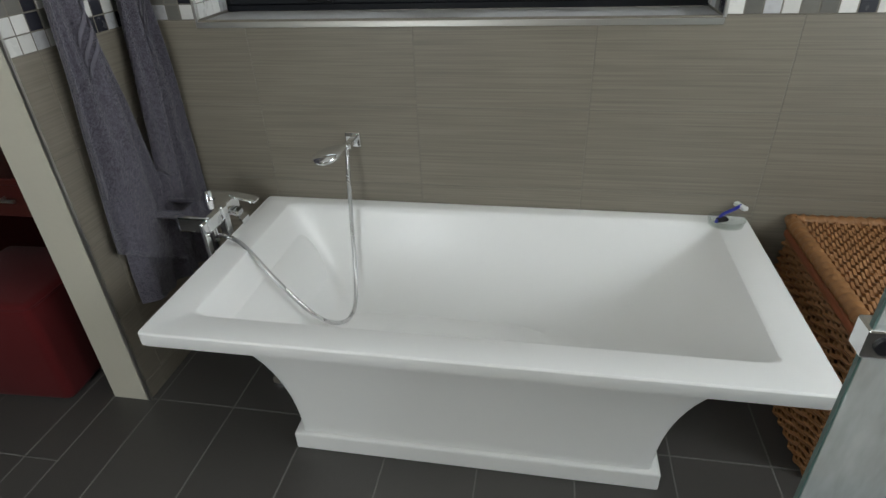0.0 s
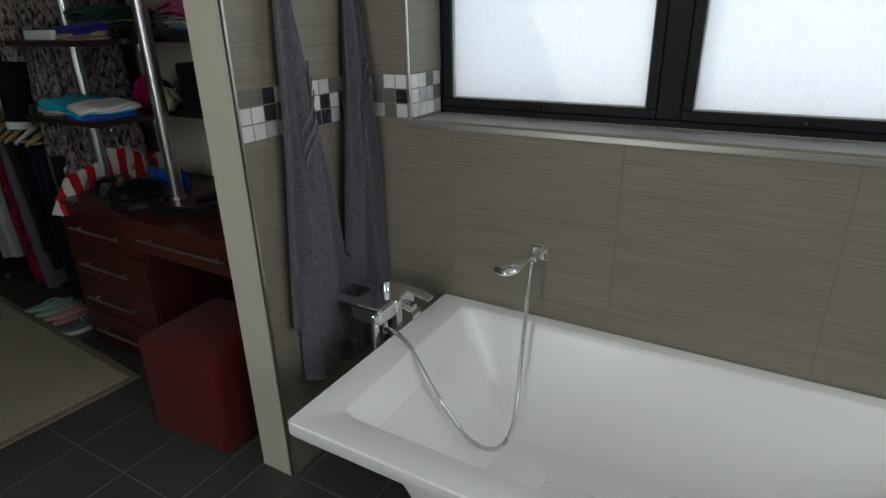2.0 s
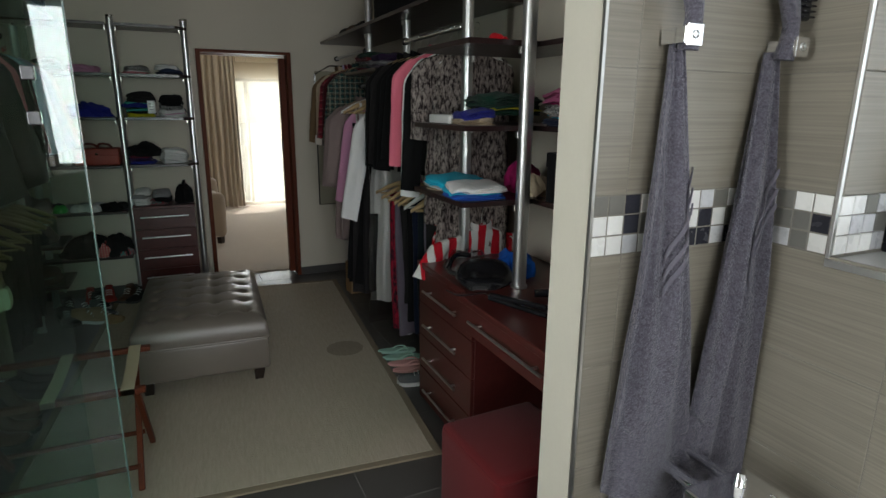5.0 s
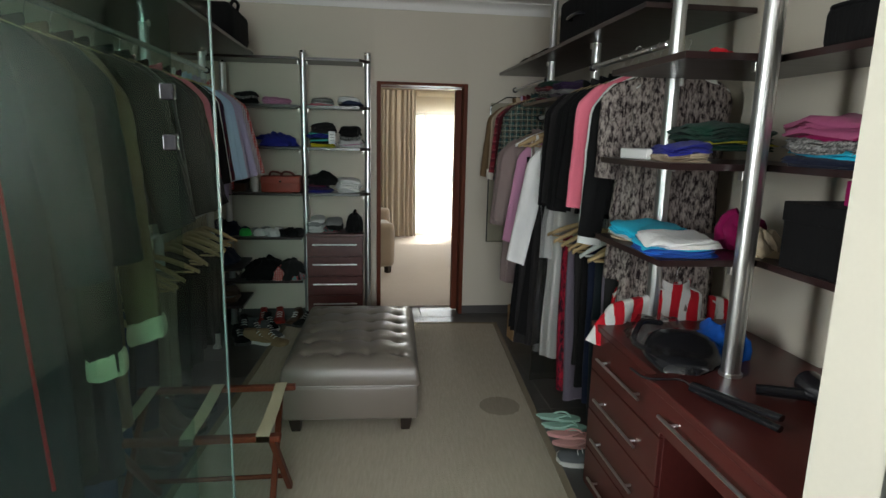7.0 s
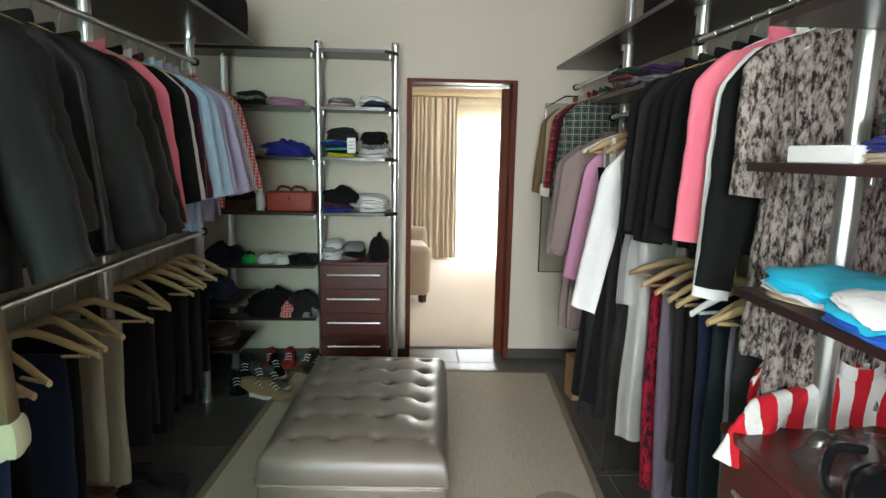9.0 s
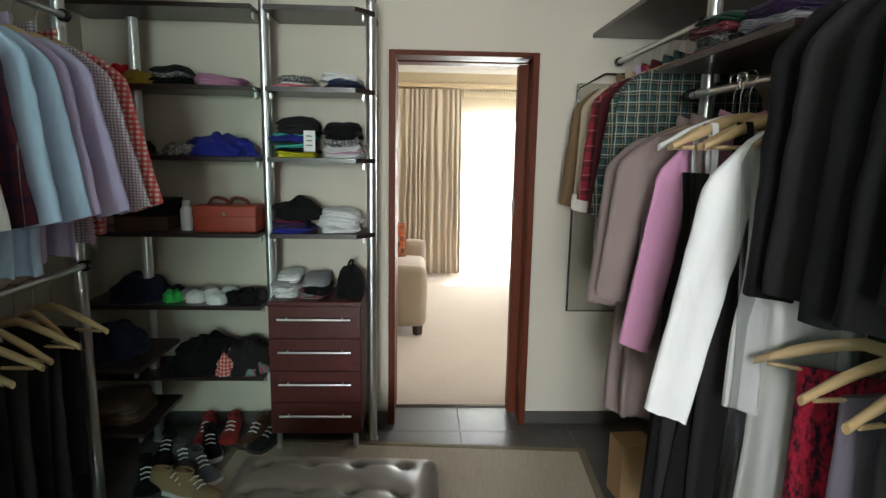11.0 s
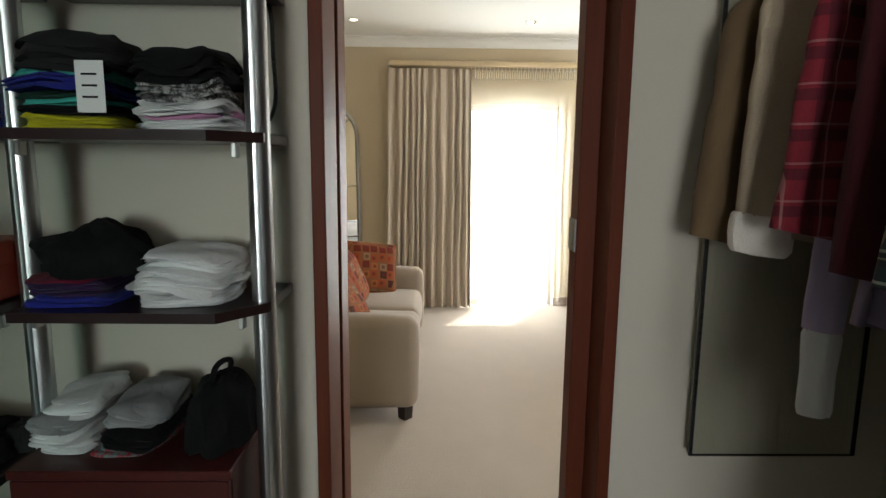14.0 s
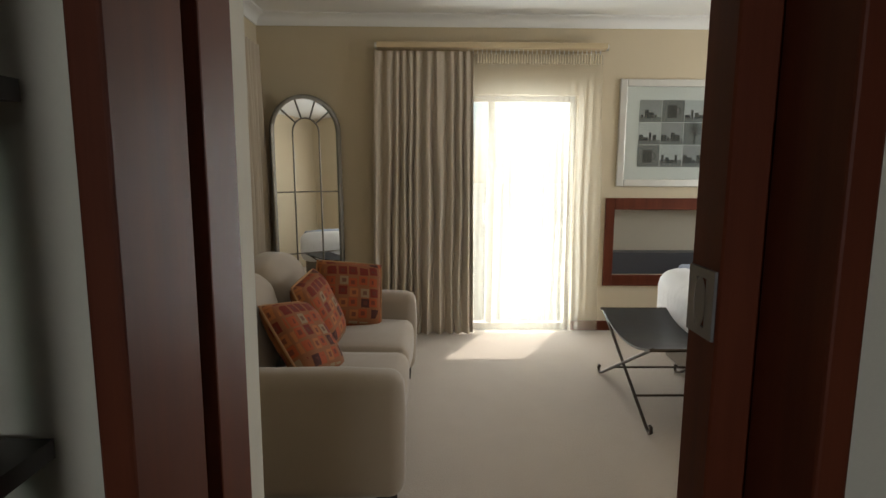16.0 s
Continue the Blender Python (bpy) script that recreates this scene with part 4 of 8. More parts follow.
chest = thing("drawer_chest", (-6.57, 0.578, 0), "mahogany-red chest of four drawers with steel bar handles", "drawers")
part("carcass", box((-0.155, -0.233, 0.105), (0.152, 0.233, 0.795), 0.002), mahogany, chest)
part("top", box((-0.16, -0.237, 0.7955), (0.172, 0.237, 0.818), 0.003), mahogany, chest)
for k in range(4):
    z = 0.112 + k * 0.1715
    dr = part("drawer_front", box((0.1535, -0.231, z), (0.171, 0.231, z + 0.1675), 0.002), mahogany, chest)
    bar_handle(dr, (0.171, -0.183, z + 0.105), (0.171, 0.183, z + 0.105), (0.026, 0, 0))
for yy in (-0.2, 0.2):
    for xx in (-0.13, 0.13):
        part("foot", rod((xx, yy, 0.0), (xx, yy, 0.105), 0.014), pole_metal, chest)

# south side: two rails, top shelf
for x in (-3.45, -4.89, -5.96):
    pole(x, -0.30, 0.0, 2.19)
shelf((-6.15, -0.63, 2.20), (-3.22, 0.02, 2.222), "shelves over the south rails", ((-5.96, -0.27), (-4.89, -0.27)))
shelf((-6.41, -0.63, 0.60), (-5.99, -0.10, 0.622), "corner shelves", ((-6.38, -0.13), (-6.02, -0.13)))
shelf((-6.41, -0.63, 0.30), (-5.99, -0.10, 0.322), "corner shelves", ((-6.38, -0.13), (-6.02, -0.13)))


def rail(name, a, b, r=0.0135):
    ob = thing(name, a, "steel wardrobe rail between the uprights", "clothes rail", "wardrobe rails")
    d = Vector(b) - Vector(a)
    part("bar", rod((0, 0, 0), d, r, sides=14), pole_metal, ob, "", True)
    for p in (Vector((0, 0, 0)), d):
        part("socket", rod(p - d.normalized() * 0.012, p + d.normalized() * 0.012, r * 1.7, sides=14), black_plastic, ob)
    return ob


SY, NY = -0.27, 2.15
rail("clothes_rail", (-5.94, SY + 0.005, 2.06), (-3.25, SY + 0.005, 2.06))
rail("clothes_rail", (-5.94, SY + 0.005, 1.085), (-3.25, SY + 0.005, 1.085))

# north side
pole(-3.275, 2.09, 0.855, 2.70, 0.031)
pole(-3.94, 2.14, 0.0, 2.70, 0.029)
pole(-4.90, 2.17, 0.0, 2.70)
pole(-5.74, 2.17, 0.0, 2.70)
pole(-2.62, 2.42, 0.855, 2.70, 0.026)
shelf((-6.735, 2.01, 2.185), (-3.98, 2.515, 2.208), "shelves over the north rails", ((-5.74, 2.14), (-4.90, 2.14)))
shelf((-5.70, 1.96, 1.865), (-4.93, 2.515, 1.886), "shelves over the north rails", ((-5.68, 2.17), (-4.95, 2.17)))
g = "shelves over the dressing table"
for z, y0 in ((1.895, 1.85), (1.545, 1.83), (1.222, 1.83)):
    shelf((-3.90, y0, z), (-2.43, 2.515, z + 0.022), g, ((-3.905 + 0.03, 2.14), (-3.355, 2.10)), cut=(-3.338, 2.18, 2.19))
rail("clothes_rail", (-4.88, NY, 2.05), (-3.96, NY, 2.05))
rail("clothes_rail", (-4.88, NY - 0.02, 1.26), (-3.96, NY - 0.02, 1.26))
rail("clothes_rail", (-5.72, NY - 0.05, 1.79), (-4.92, NY - 0.05, 1.79))
rail("clothes_rail", (-6.70, NY, 2.06), (-5.76, NY, 2.06))

unit = thing("drawer_unit", (-3.645, 2.22, 0), "dark mahogany drawer unit with four drawers and bar handles", "drawers")
part("carcass", box((-0.315, -0.32, 0.02), (0.325, 0.29, 0.80), 0.002), mahogany, unit)
part("top", box((-0.325, -0.348, 0.8005), (0.333, 0.29, 0.83), 0.003), mahogany, unit)
for k in range(4):
    z = 0.03 + k * 0.192
    dr = part("drawer_front", box((-0.313, -0.338, z), (0.323, -0.3205, z + 0.187), 0.002), mahogany, unit)
    bar_handle(dr, (-0.20, -0.338, z + 0.085), (0.20, -0.338, z + 0.085), (0, -0.028, 0), 0.0065)
table = thing("dressing_table", (-2.87, 2.16, 0), "glossy mahogany dressing table with one long drawer", "table")
part("top", box((-0.438, -0.37, 0.828), (0.44, 0.35, 0.856), 0.004), mahogany, table)
part("apron", box((-0.438, -0.335, 0.69), (0.44, 0.34, 0.8275), 0.002), mahogany, table)
dr = part("drawer_front", box((-0.432, -0.355, 0.70), (0.435, -0.3355, 0.822), 0.002), mahogany, table)
bar_handle(dr, (-0.29, -0.355, 0.775), (0.255, -0.355, 0.775), (0, -0.028, 0), 0.0065)
part("side_panel", box((0.418, -0.30, 0.0), (0.44, 0.34, 0.6895), 0.002), mahogany, table)
part("back_panel", box((-0.438, 0.31, 0.0), (0.417, 0.33, 0.6895), 0.002), mahogany, table)


# ---- loose furniture ----
pouf_mat = surface("maroon_suede", (0.085, 0.009, 0.010), 0.9, var=0.2, scale=7, fine=300, bump=0.35, sheen=0.08, rvar=0.03, spec=0.1)
pouf = thing("pouf", (-2.785, 1.80, 0), "dark red fabric cube pouf pushed under the dressing table", "pouf", turn=3)
bm = bmesh.new()
add_box(bm, (-0.215, -0.215, 0.0), (0.215, 0.215, 0.455), 0.035, 4)
for v in bm.verts:
    v.co.z += 0.006 * math.cos(v.co.x * 7) * math.cos(v.co.y * 7) if v.co.z > 0.3 else 0
part("body", bm, pouf_mat, pouf, "", True, 60)
bm = bmesh.new()
add_tube(bm, [(x, y, 0.437) for x, y in superellipse(0.211, 0.211, 14, 64)], 0.004, 6, True)
part("piping", bm, pouf_mat, pouf, "", True)

OL, OW = 1.14, 0.755
ott = thing("ottoman", (-5.085, 0.785, 0), "large taupe leather ottoman bench with a button-tufted top", "ottoman", turn=-2.5)
buttons = [(-0.44 + 0.176 * i, -0.255 + 0.17 * j) for i in range(6) for j in range(4)]


def tuft(x, y):
    ex = max(0.0, 1 - (abs(x) / (OL / 2)) ** 7) ** 0.55
    ey = max(0.0, 1 - (abs(y) / (OW / 2)) ** 5.5) ** 0.55
    z = 0.325 + 0.125 * min(ex, ey) ** 0.7 + 0.012 * math.cos(x * 2.2) * math.cos(y * 3)
    for bx_, by_ in buttons:
        d2 = (x - bx_) ** 2 + (y - by_) ** 2
        if d2 < 0.03:
            z -= 0.020 * math.exp(-d2 / 0.0007) + 0.007 * math.exp(-d2 / 0.004)
    # shallow pleats between buttons
    z -= 0.004 * math.exp(-(((x + 0.44) / 0.176 % 1.0 - 0.5) ** 2 - 0.25) ** 2 / 0.003) * (1 if abs(x) < 0.46 and abs(y) < 0.28 else 0)
    return z


nx_, ny_ = 92, 62
verts, faces = [], []
for i in range(nx_ + 1):
    for j in range(ny_ + 1):
        x, y = OL * (i / nx_ - 0.5), OW * (j / ny_ - 0.5)
        verts.append((x, y, tuft(x, y)))
for i in range(nx_):
    for j in range(ny_):
        a = i * (ny_ + 1) + j
        faces.append((a, a + ny_ + 1, a + ny_ + 2, a + 1))
edge = [i * (ny_ + 1) for i in range(nx_ + 1)] + [nx_ * (ny_ + 1) + j for j in range(1, ny_ + 1)] + [i * (ny_ + 1) + ny_ for i in range(nx_ - 1, -1, -1)] + [j for j in range(ny_ - 1, 0, -1)]
base_n = len(verts)
for e in edge:
    x, y, z = verts[e]
    verts.append((x * 0.995, y * 0.993, 0.296))
m_ = len(edge)
for k in range(m_):
    faces.append((edge[k], edge[(k + 1) % m_], base_n + (k + 1) % m_, base_n + k))
mesh_object("cushion", verts, faces, leather, ott, "button-tufted leather cushion", True, 55)
part("base", box((-OL / 2 + 0.006, -OW / 2 + 0.006, 0.095), (OL / 2 - 0.006, OW / 2 - 0.006, 0.294), 0.018, 3), leather, ott, "", True, 60)
part("piping", tube([(x, y, 0.296) for x, y in superellipse(OL / 2 - 0.002, OW / 2 - 0.002, 40, 96)], 0.0055, 6, True), leather, ott, "", True)
for bx_, by_ in buttons:
    bm = bmesh.new()
    bmesh.ops.create_uvsphere(bm, u_segments=10, v_segments=6, radius=0.013, matrix=Matrix.Translation((bx_, by_, tuft(bx_, by_) + 0.001)) @ Matrix.Diagonal((1, 1, 0.5, 1)))
    part("button", bm, leather, ott, "", True)
for sx in (-1, 1):
    for sy in (-1, 1):
        part("leg", rod((sx * (OL / 2 - 0.075), sy * (OW / 2 - 0.075), 0.012), (sx * (OL / 2 - 0.07), sy * (OW / 2 - 0.07), 0.0955), 0.033, 0.048, 4), foot_and_slot_dark, ott)

# rug with a faint round stain
m, nt, bs = nodes_of("sisal_weave")
vec = coords(nt)
sp = nt.nodes.new("ShaderNodeSeparateXYZ")
nt.links.new(vec, sp.inputs[0])
rib = math_node(nt, "SINE", math_node(nt, "MULTIPLY", sp.outputs[0], 900.0))
rib2 = math_node(nt, "SINE", math_node(nt, "MULTIPLY", sp.outputs[1], 620.0))
weave_h = math_node(nt, "MULTIPLY", rib, rib2)
n1, n2 = noise_node(nt, coords(nt, (1, 7, 1)), 10.0, 5, 0.7), noise_node(nt, vec, 3.0, 3)
c = mix_node(nt, n1, (0.37, 0.32, 0.24), (0.64, 0.58, 0.46))
c = mix_node(nt, math_node(nt, "MULTIPLY", n2, 0.4), c, (0.44, 0.38, 0.29))
dist_n = nt.nodes.new("ShaderNodeVectorMath")
dist_n.operation = "DISTANCE"
nt.links.new(vec, dist_n.inputs[0])
dist_n.inputs[1].default_value = (0.13, 0.72, 0.0)
st = math_node(nt, "MULTIPLY", math_node(nt, "LESS_THAN", math_node(nt, "ADD", dist_n.outputs["Value"], math_node(nt, "MULTIPLY", n1, 0.02)), 0.135), 0.45)
c = mix_node(nt, st, c, (0.15, 0.12, 0.085))
nt.links.new(c, bs.inputs["Base Color"])
bs.inputs["Roughness"].default_value = 0.93
bs.inputs["Specular IOR Level"].default_value = 0.15
bump_to(nt, bs, weave_h, 0.6, 0.003)
sisal = m
rug = thing("rug", (-4.98, 0.955, 0.0), "beige woven sisal rug with a cloth-bound edge and a round stain", "rug", turn=-4.2)
part("weave", box((-1.475, -0.90, 0.0005), (1.475, 0.90, 0.011), 0.002), sisal, rug)
rug_edge = fabric("rug_binding", (0.20, 0.165, 0.115))
for lo, hi in (((-1.515, -0.94, 0.0005), (1.515, -0.90, 0.012)), ((-1.515, 0.90, 0.0005), (1.515, 0.94, 0.012)), ((-1.515, -0.8995, 0.0005), (-1.4755, 0.8995, 0.012)), ((1.4755, -0.8995, 0.0005), (1.515, 0.8995, 0.012))):
    part("binding", box(lo, hi, 0.003), rug_edge, rug)

# folding luggage rack
rack = thing("luggage_rack", (-3.86, 0.19, 0.012), "folding mahogany luggage rack with cream webbing straps", "luggage rack")
for s in (-1, 1):
    part("rail", box((s * 0.225 - 0.017, -0.34, 0.475), (s * 0.225 + 0.017, 0.34, 0.50), 0.005, 2), mahogany_v, rack)
    for y in (-0.29, 0.29):
        yy = y + s * 0.014
        bm = bmesh.new()
        d = Vector((-s * 0.42, 0, -0.475))
        mm = Matrix.Translation((s * 0.215, yy, 0.475)) @ d.to_track_quat("Z", "Y").to_matrix().to_4x4()
        add_box(bm, (-0.012, -0.016, 0.0), (0.012, 0.016, d.length - 0.004), 0.003, 1, mm)
        part("leg", bm, mahogany_v, rack)
    part("stretcher", rod((s * 0.15, -0.28, 0.09), (s * 0.15, 0.28, 0.09), 0.011), mahogany_v, rack)
for y in (-0.275, 0.0, 0.275):
    pts = [(0.243, 0.478), (0.243, 0.503), (0.20, 0.5035), (0.1, 0.496), (0.0, 0.493), (-0.1, 0.496), (-0.20, 0.5035), (-0.243, 0.503), (-0.243, 0.478)]
    rings = [[(x, y - 0.025, z), (x, y + 0.025, z), (x, y + 0.025, z - 0.002), (x, y - 0.025, z - 0.002)] for x, z in pts]
    vs, fs = skin(rings)
    mesh_object("strap", vs, fs, webbing, rack, "cream webbing strap", True, 40)

# glass partition at the bathroom end
part_glass = thing("glass_partition", (-2.97, 0.512, 0.0), "frameless greenish glass partition panel", "glass partition")
part("pane", box((-0.005, -1.17, 0.02), (0.005, 0.0, 2.12), 0.001), glass_green, part_glass)
part("edge", box((-0.0052, 0.0, 0.02), (0.0052, 0.004, 2.12)), glass_edge_mat, part_glass, "polished green glass edge")
# the door panel stands folded back against the fixed panel
gdoor = thing("glass_shower_door", (-2.945, 0.495, 0.0), "greenish glass shower door with black hinges", "glass door")
part("pane", box((-0.004, -0.62, 0.02), (0.004, -0.062, 2.10), 0.001), glass_green, gdoor)
for hz in (0.35, 1.59, 1.70):
    part("hinge", box((-0.012, -0.088, hz), (0.010, -0.058, hz + 0.035), 0.003, 2), black_plastic, gdoor, "black glass hinge")
part("floor_channel", box((-0.012, -1.17, 0.0), (0.012, -0.02, 0.0195), 0.002), metal_trim, part_glass, "metal floor channel")


# ---- clothes ----
def hanger_parts(ob, material, z=0.0, width=0.42, r=0.010, bar=True):
    zc = z - 0.112
    bow = []
    for k in range(13):
        f = 2 * k / 12 - 1
        bow.append((0.004 * math.sin(f * 3), f * width / 2, zc - 0.085 * abs(f) ** 1.35))
    rings = []
    for k, (x, y, zz) in enumerate(bow):
        h = 0.016 if 1 < k < 11 else 0.011
        rings.append([(x + r * math.cos(q), y, zz + h * math.sin(q)) for q in [2 * math.pi * j / 8 for j in range(8)]])
    vs, fs = skin(rings)
    h = mesh_object("hanger", vs, fs, material, ob, "", True, 60)
    hook = [(0, 0, zc + 0.008), (0, 0, z - 0.045)] + [(0, 0.020 - 0.020 * math.cos(q) - 0.0, z - 0.012 + 0.028 * math.sin(q) * 1.0) for q in [math.radians(a) for a in range(-40, 211, 25)]]
    hook = [(0, 0, zc + 0.008), (0, 0.0, z - 0.04)] + [(0, 0.017 * math.cos(q), z + 0.002 + 0.017 * math.sin(q)) for q in [math.radians(a) for a in (-50, -10, 30, 70, 110, 150, 190, 220)]]
    part("hook", tube(hook, 0.0017, 6), chrome, h, "", True)
    if bar:
        part("trouser_bar", rod((0, -width / 2 + 0.03, zc - 0.085), (0, width / 2 - 0.03, zc - 0.085), 0.006, sides=8), material, h)
    return h


def garment(name, label, category, place, material, length=0.72, width=0.44, thick=0.028, sleeve=0.58, flare=1.0, seed=0, turn=0.0, hang=None, group="clothes on the rails", lining=None, cuff=None, splay=0.10, cuff_drop=0.012, slim=0.88, puff=0.0, arm=1.0):
    """A shirt, jacket or coat on a hanger; its width runs across the rail."""
    ob = thing(name, place, label, category, group, turn)
    z0, n = -0.108, 44
    length -= 0.033
    levels = [(0.0, 0.055, 0.5), (-0.012, 0.07, 0.75), (-0.03, 0.115, 0.9), (-0.055, 0.17, 1.0), (-0.085, 0.205, 1.0), (-0.13, 0.225, 1.05)]
    rings = []
    count = 16
    prof = [(z, w * width / 0.45, t) for z, w, t in levels]
    for k in range(1, count + 1):
        s = k / count
        z = -0.13 - (length - 0.13) * s
        w = width * 0.5 * (slim + (1 - slim) * max(0.0, 1 - 3 * s) - 0.10 * math.sin(min(1, s * 1.6) * math.pi) * 0.6 + (flare - 1.0) * s)
        prof.append((z, w, 1.05 + 0.35 * s))
    for i, (z, w, t) in enumerate(prof):
        s = min(1.0, max(0.0, -z / length))
        ring = []
        for k in range(n):
            q = 2 * math.pi * k / n
            cq, sq = math.cos(q), math.sin(q)
            u = math.copysign(abs(cq) ** 0.7, cq)
            side = 1 if sq > 0 else -1
            wave = 0.014 * s * math.sin(u * 7.0 + seed * 1.7 + s * 1.5) + 0.011 * s * math.sin(u * 15 + seed * 3.1 + side) + 0.006 * s * math.sin(u * 26 + seed * 5 + side * 2 - s * 2)
            wob = 0.010 * nz(u * 2.5, s * 5, seed * 1.37) + side * puff * (abs(math.sin(z * 34 + 0.6 * nz(u * 3, z * 3, seed))) ** 0.6 + 0.5 * nz(u * 9, z * 22, seed) - 0.3) * abs(sq)
            ring.append((thick * 0.72 * t * math.copysign(abs(sq) ** 0.6, sq) + wave + wob, w * u + 0.012 * nz(s * 4, seed, 2.0) * s, z0 + z - (0.03 * nz(u * 2.2, seed, 5.5) if i == len(prof) - 1 else 0) - 0.03 * s * s * (1 - abs(u)) * math.sin(seed * 2.7)))
        rings.append(ring)
    vs, fs = skin(rings)
    mesh_object("body", vs, fs, material, ob, "", True, 75)
    if sleeve:
        for sd in (-1, 1):
            rings = []
            m2 = 18
            y_top = sd * 0.150 * width / 0.45
            fan = splay * (0.7 + 0.9 * abs(math.sin(seed * 2.3 + sd)))
            for i in range(m2 + 1):
                s = (i / m2) ** 1.25
                zz = z0 - 0.05 - sleeve * s
                ra = arm * (0.018 + 0.050 * min(1.0, s / 0.16) ** 0.7 - 0.012 * s) * (1 + 9 * puff * (0.5 + 0.5 * abs(math.sin(s * 22 + seed)) ** 0.6))
                yy = y_top + sd * (ra * 0.55 + 0.028 * min(1.0, s / 0.2) + fan * s)
                xx = 0.008 * math.sin(seed + s * 2.5) + 0.022 * s * math.sin(seed * 1.9 + sd)
                rb = thick * 0.5 + 0.006 + puff * (0.6 + 0.6 * abs(math.sin(s * 22 + seed)) ** 0.6)
                elbow = math.exp(-((s - 0.45) / 0.16) ** 2)
                ring = []
                for k in range(20):
                    q = 2 * math.pi * k / 20
                    cq, sq = math.cos(q), math.sin(q)
                    pleat = rb * (0.45 * math.sin(cq * 3.4 + seed * 1.3 + s * 1.2) * min(1, s * 3) + 0.5 * nz(cq * 2.5, s * 4, seed + sd))
                    wrinkle = 0.004 * elbow * math.sin(s * 70 + cq * 4 + seed) + 0.004 * nz(cq * 5, s * 11, seed)
                    ring.append((xx + rb * math.copysign(abs(sq) ** 0.8, sq) + pleat * 0.8 + wrinkle, yy + ra * math.copysign(abs(cq) ** 0.85, cq) * (1 + 0.05 * nz(s * 6, seed, sd + cq)), zz + (0.02 + 1.1 * fan) * ra * 2 * cq * sd * min(1.0, s * 1.5) * sd * sd))
                rings.append(ring)
            vs, fs = skin(rings)
            sl = mesh_object("sleeve", vs, fs, material, ob, "", True, 75)
            if cuff:
                c0 = [Vector(p) for p in rings[-1]]
                mid = sum(c0, Vector()) / len(c0)
                if cuff_drop > 0.1:
                    roll = ((0.0, 0.9), (-0.01, 1.0), (-0.5 * cuff_drop, 0.86), (-0.92 * cuff_drop, 0.9), (-cuff_drop, 0.8))
                else:
                    roll = ((0.068, 1.0), (0.064, 1.10), (0.045, 1.18), (0.020, 1.21), (-0.004, 1.17), (-0.016, 1.05), (-0.014, 0.9))
                cr = [[mid + (p - mid) * (k_ * (1 + 0.05 * nz(p.x * 60, p.y * 40, dz * 50 + seed))) + Vector((0, 0, dz + 0.006 * nz(p.y * 30, seed, 1.0))) for p in c0] for dz, k_ in roll]
                vs, fs = skin(cr)
                mesh_object("cuff", vs, fs, cuff, sl, "pale cuff", True, 60)
    # collar
    rings = []
    for i, (dz, k_) in enumerate(((-0.004, 1.0), (0.018, 1.05), (0.034, 1.0), (0.03, 0.86), (0.0, 0.8))):
        rings.append([(thick * 0.95 * k_ * math.sin(q), 0.068 * k_ * math.cos(q), z0 - 0.012 + dz + 0.010 * math.cos(2 * q)) for q in [2 * math.pi * j / 20 for j in range(20)]])
    vs, fs = skin(rings, cap=False)
    mesh_object("collar", vs, fs, lining or material, ob, "", True, 60)
    hanger_parts(ob, hang or pale_wood, 0.0, width * 0.9)
    return ob


def strap_dress(label, place, material, strap, length=1.35, width=0.34, seed=0.0, turn=0.0, hang=None, group="long clothes on the middle rail"):
    """A sleeveless dress that hangs by two straps below a bare wooden hanger."""
    ob = thing("dress", place, label, "dress", group, turn)
    n, rows, top = 40, 22, -0.27
    rings = []
    for i in range(rows + 1):
        s = i / rows
        z = top - (length - 0.17) * s
        w = width / 2 * (0.78 - 0.14 * math.sin(min(1.0, s * 3.2) * math.pi) + 0.42 * s)
        ring = []
        for k in range(n):
            q = 2 * math.pi * k / n
            cq, sq = math.cos(q), math.sin(q)
            u = math.copysign(abs(cq) ** 0.75, cq)
            fold = (0.004 + 0.016 * s) * (math.sin(u * 8 + seed) + 0.5 * math.sin(u * 17 + seed * 2.3 + s))
            dip = 0.05 * max(0.0, 1 - abs(u) * 1.6) if i == 0 else 0.0
            ring.append(((0.016 + 0.010 * s) * math.copysign(abs(sq) ** 0.7, sq) + fold + 0.008 * nz(u * 2, s * 5, seed), w * u + 0.02 * s * math.sin(seed * 1.7 + s * 3), z - dip + (0.02 * nz(u * 2, seed, 3.0) if i == rows else 0)))
        rings.append(ring)
    vs, fs = skin(rings)
    mesh_object("body", vs, fs, material, ob, "", True, 75)
    for sd in (-1, 1):
        y0 = sd * width * 0.27
        line = [(0.012, y0, top - 0.02), (0.016, y0 * 1.02, -0.20), (0.004, y0 * 1.05, -0.128), (-0.014, y0 * 1.02, -0.20), (-0.012, y0, top - 0.02)]
        rr = [[(x, y - 0.009, z), (x, y + 0.009, z), (x + 0.003, y + 0.009, z), (x + 0.003, y - 0.009, z)] for x, y, z in spline(line, 4)]
        vs, fs = skin(rr)
        mesh_object("strap", vs, fs, strap, ob, "", True, 60)
    hanger_parts(ob, hang or pale_wood, 0.0, 0.43)
    return ob


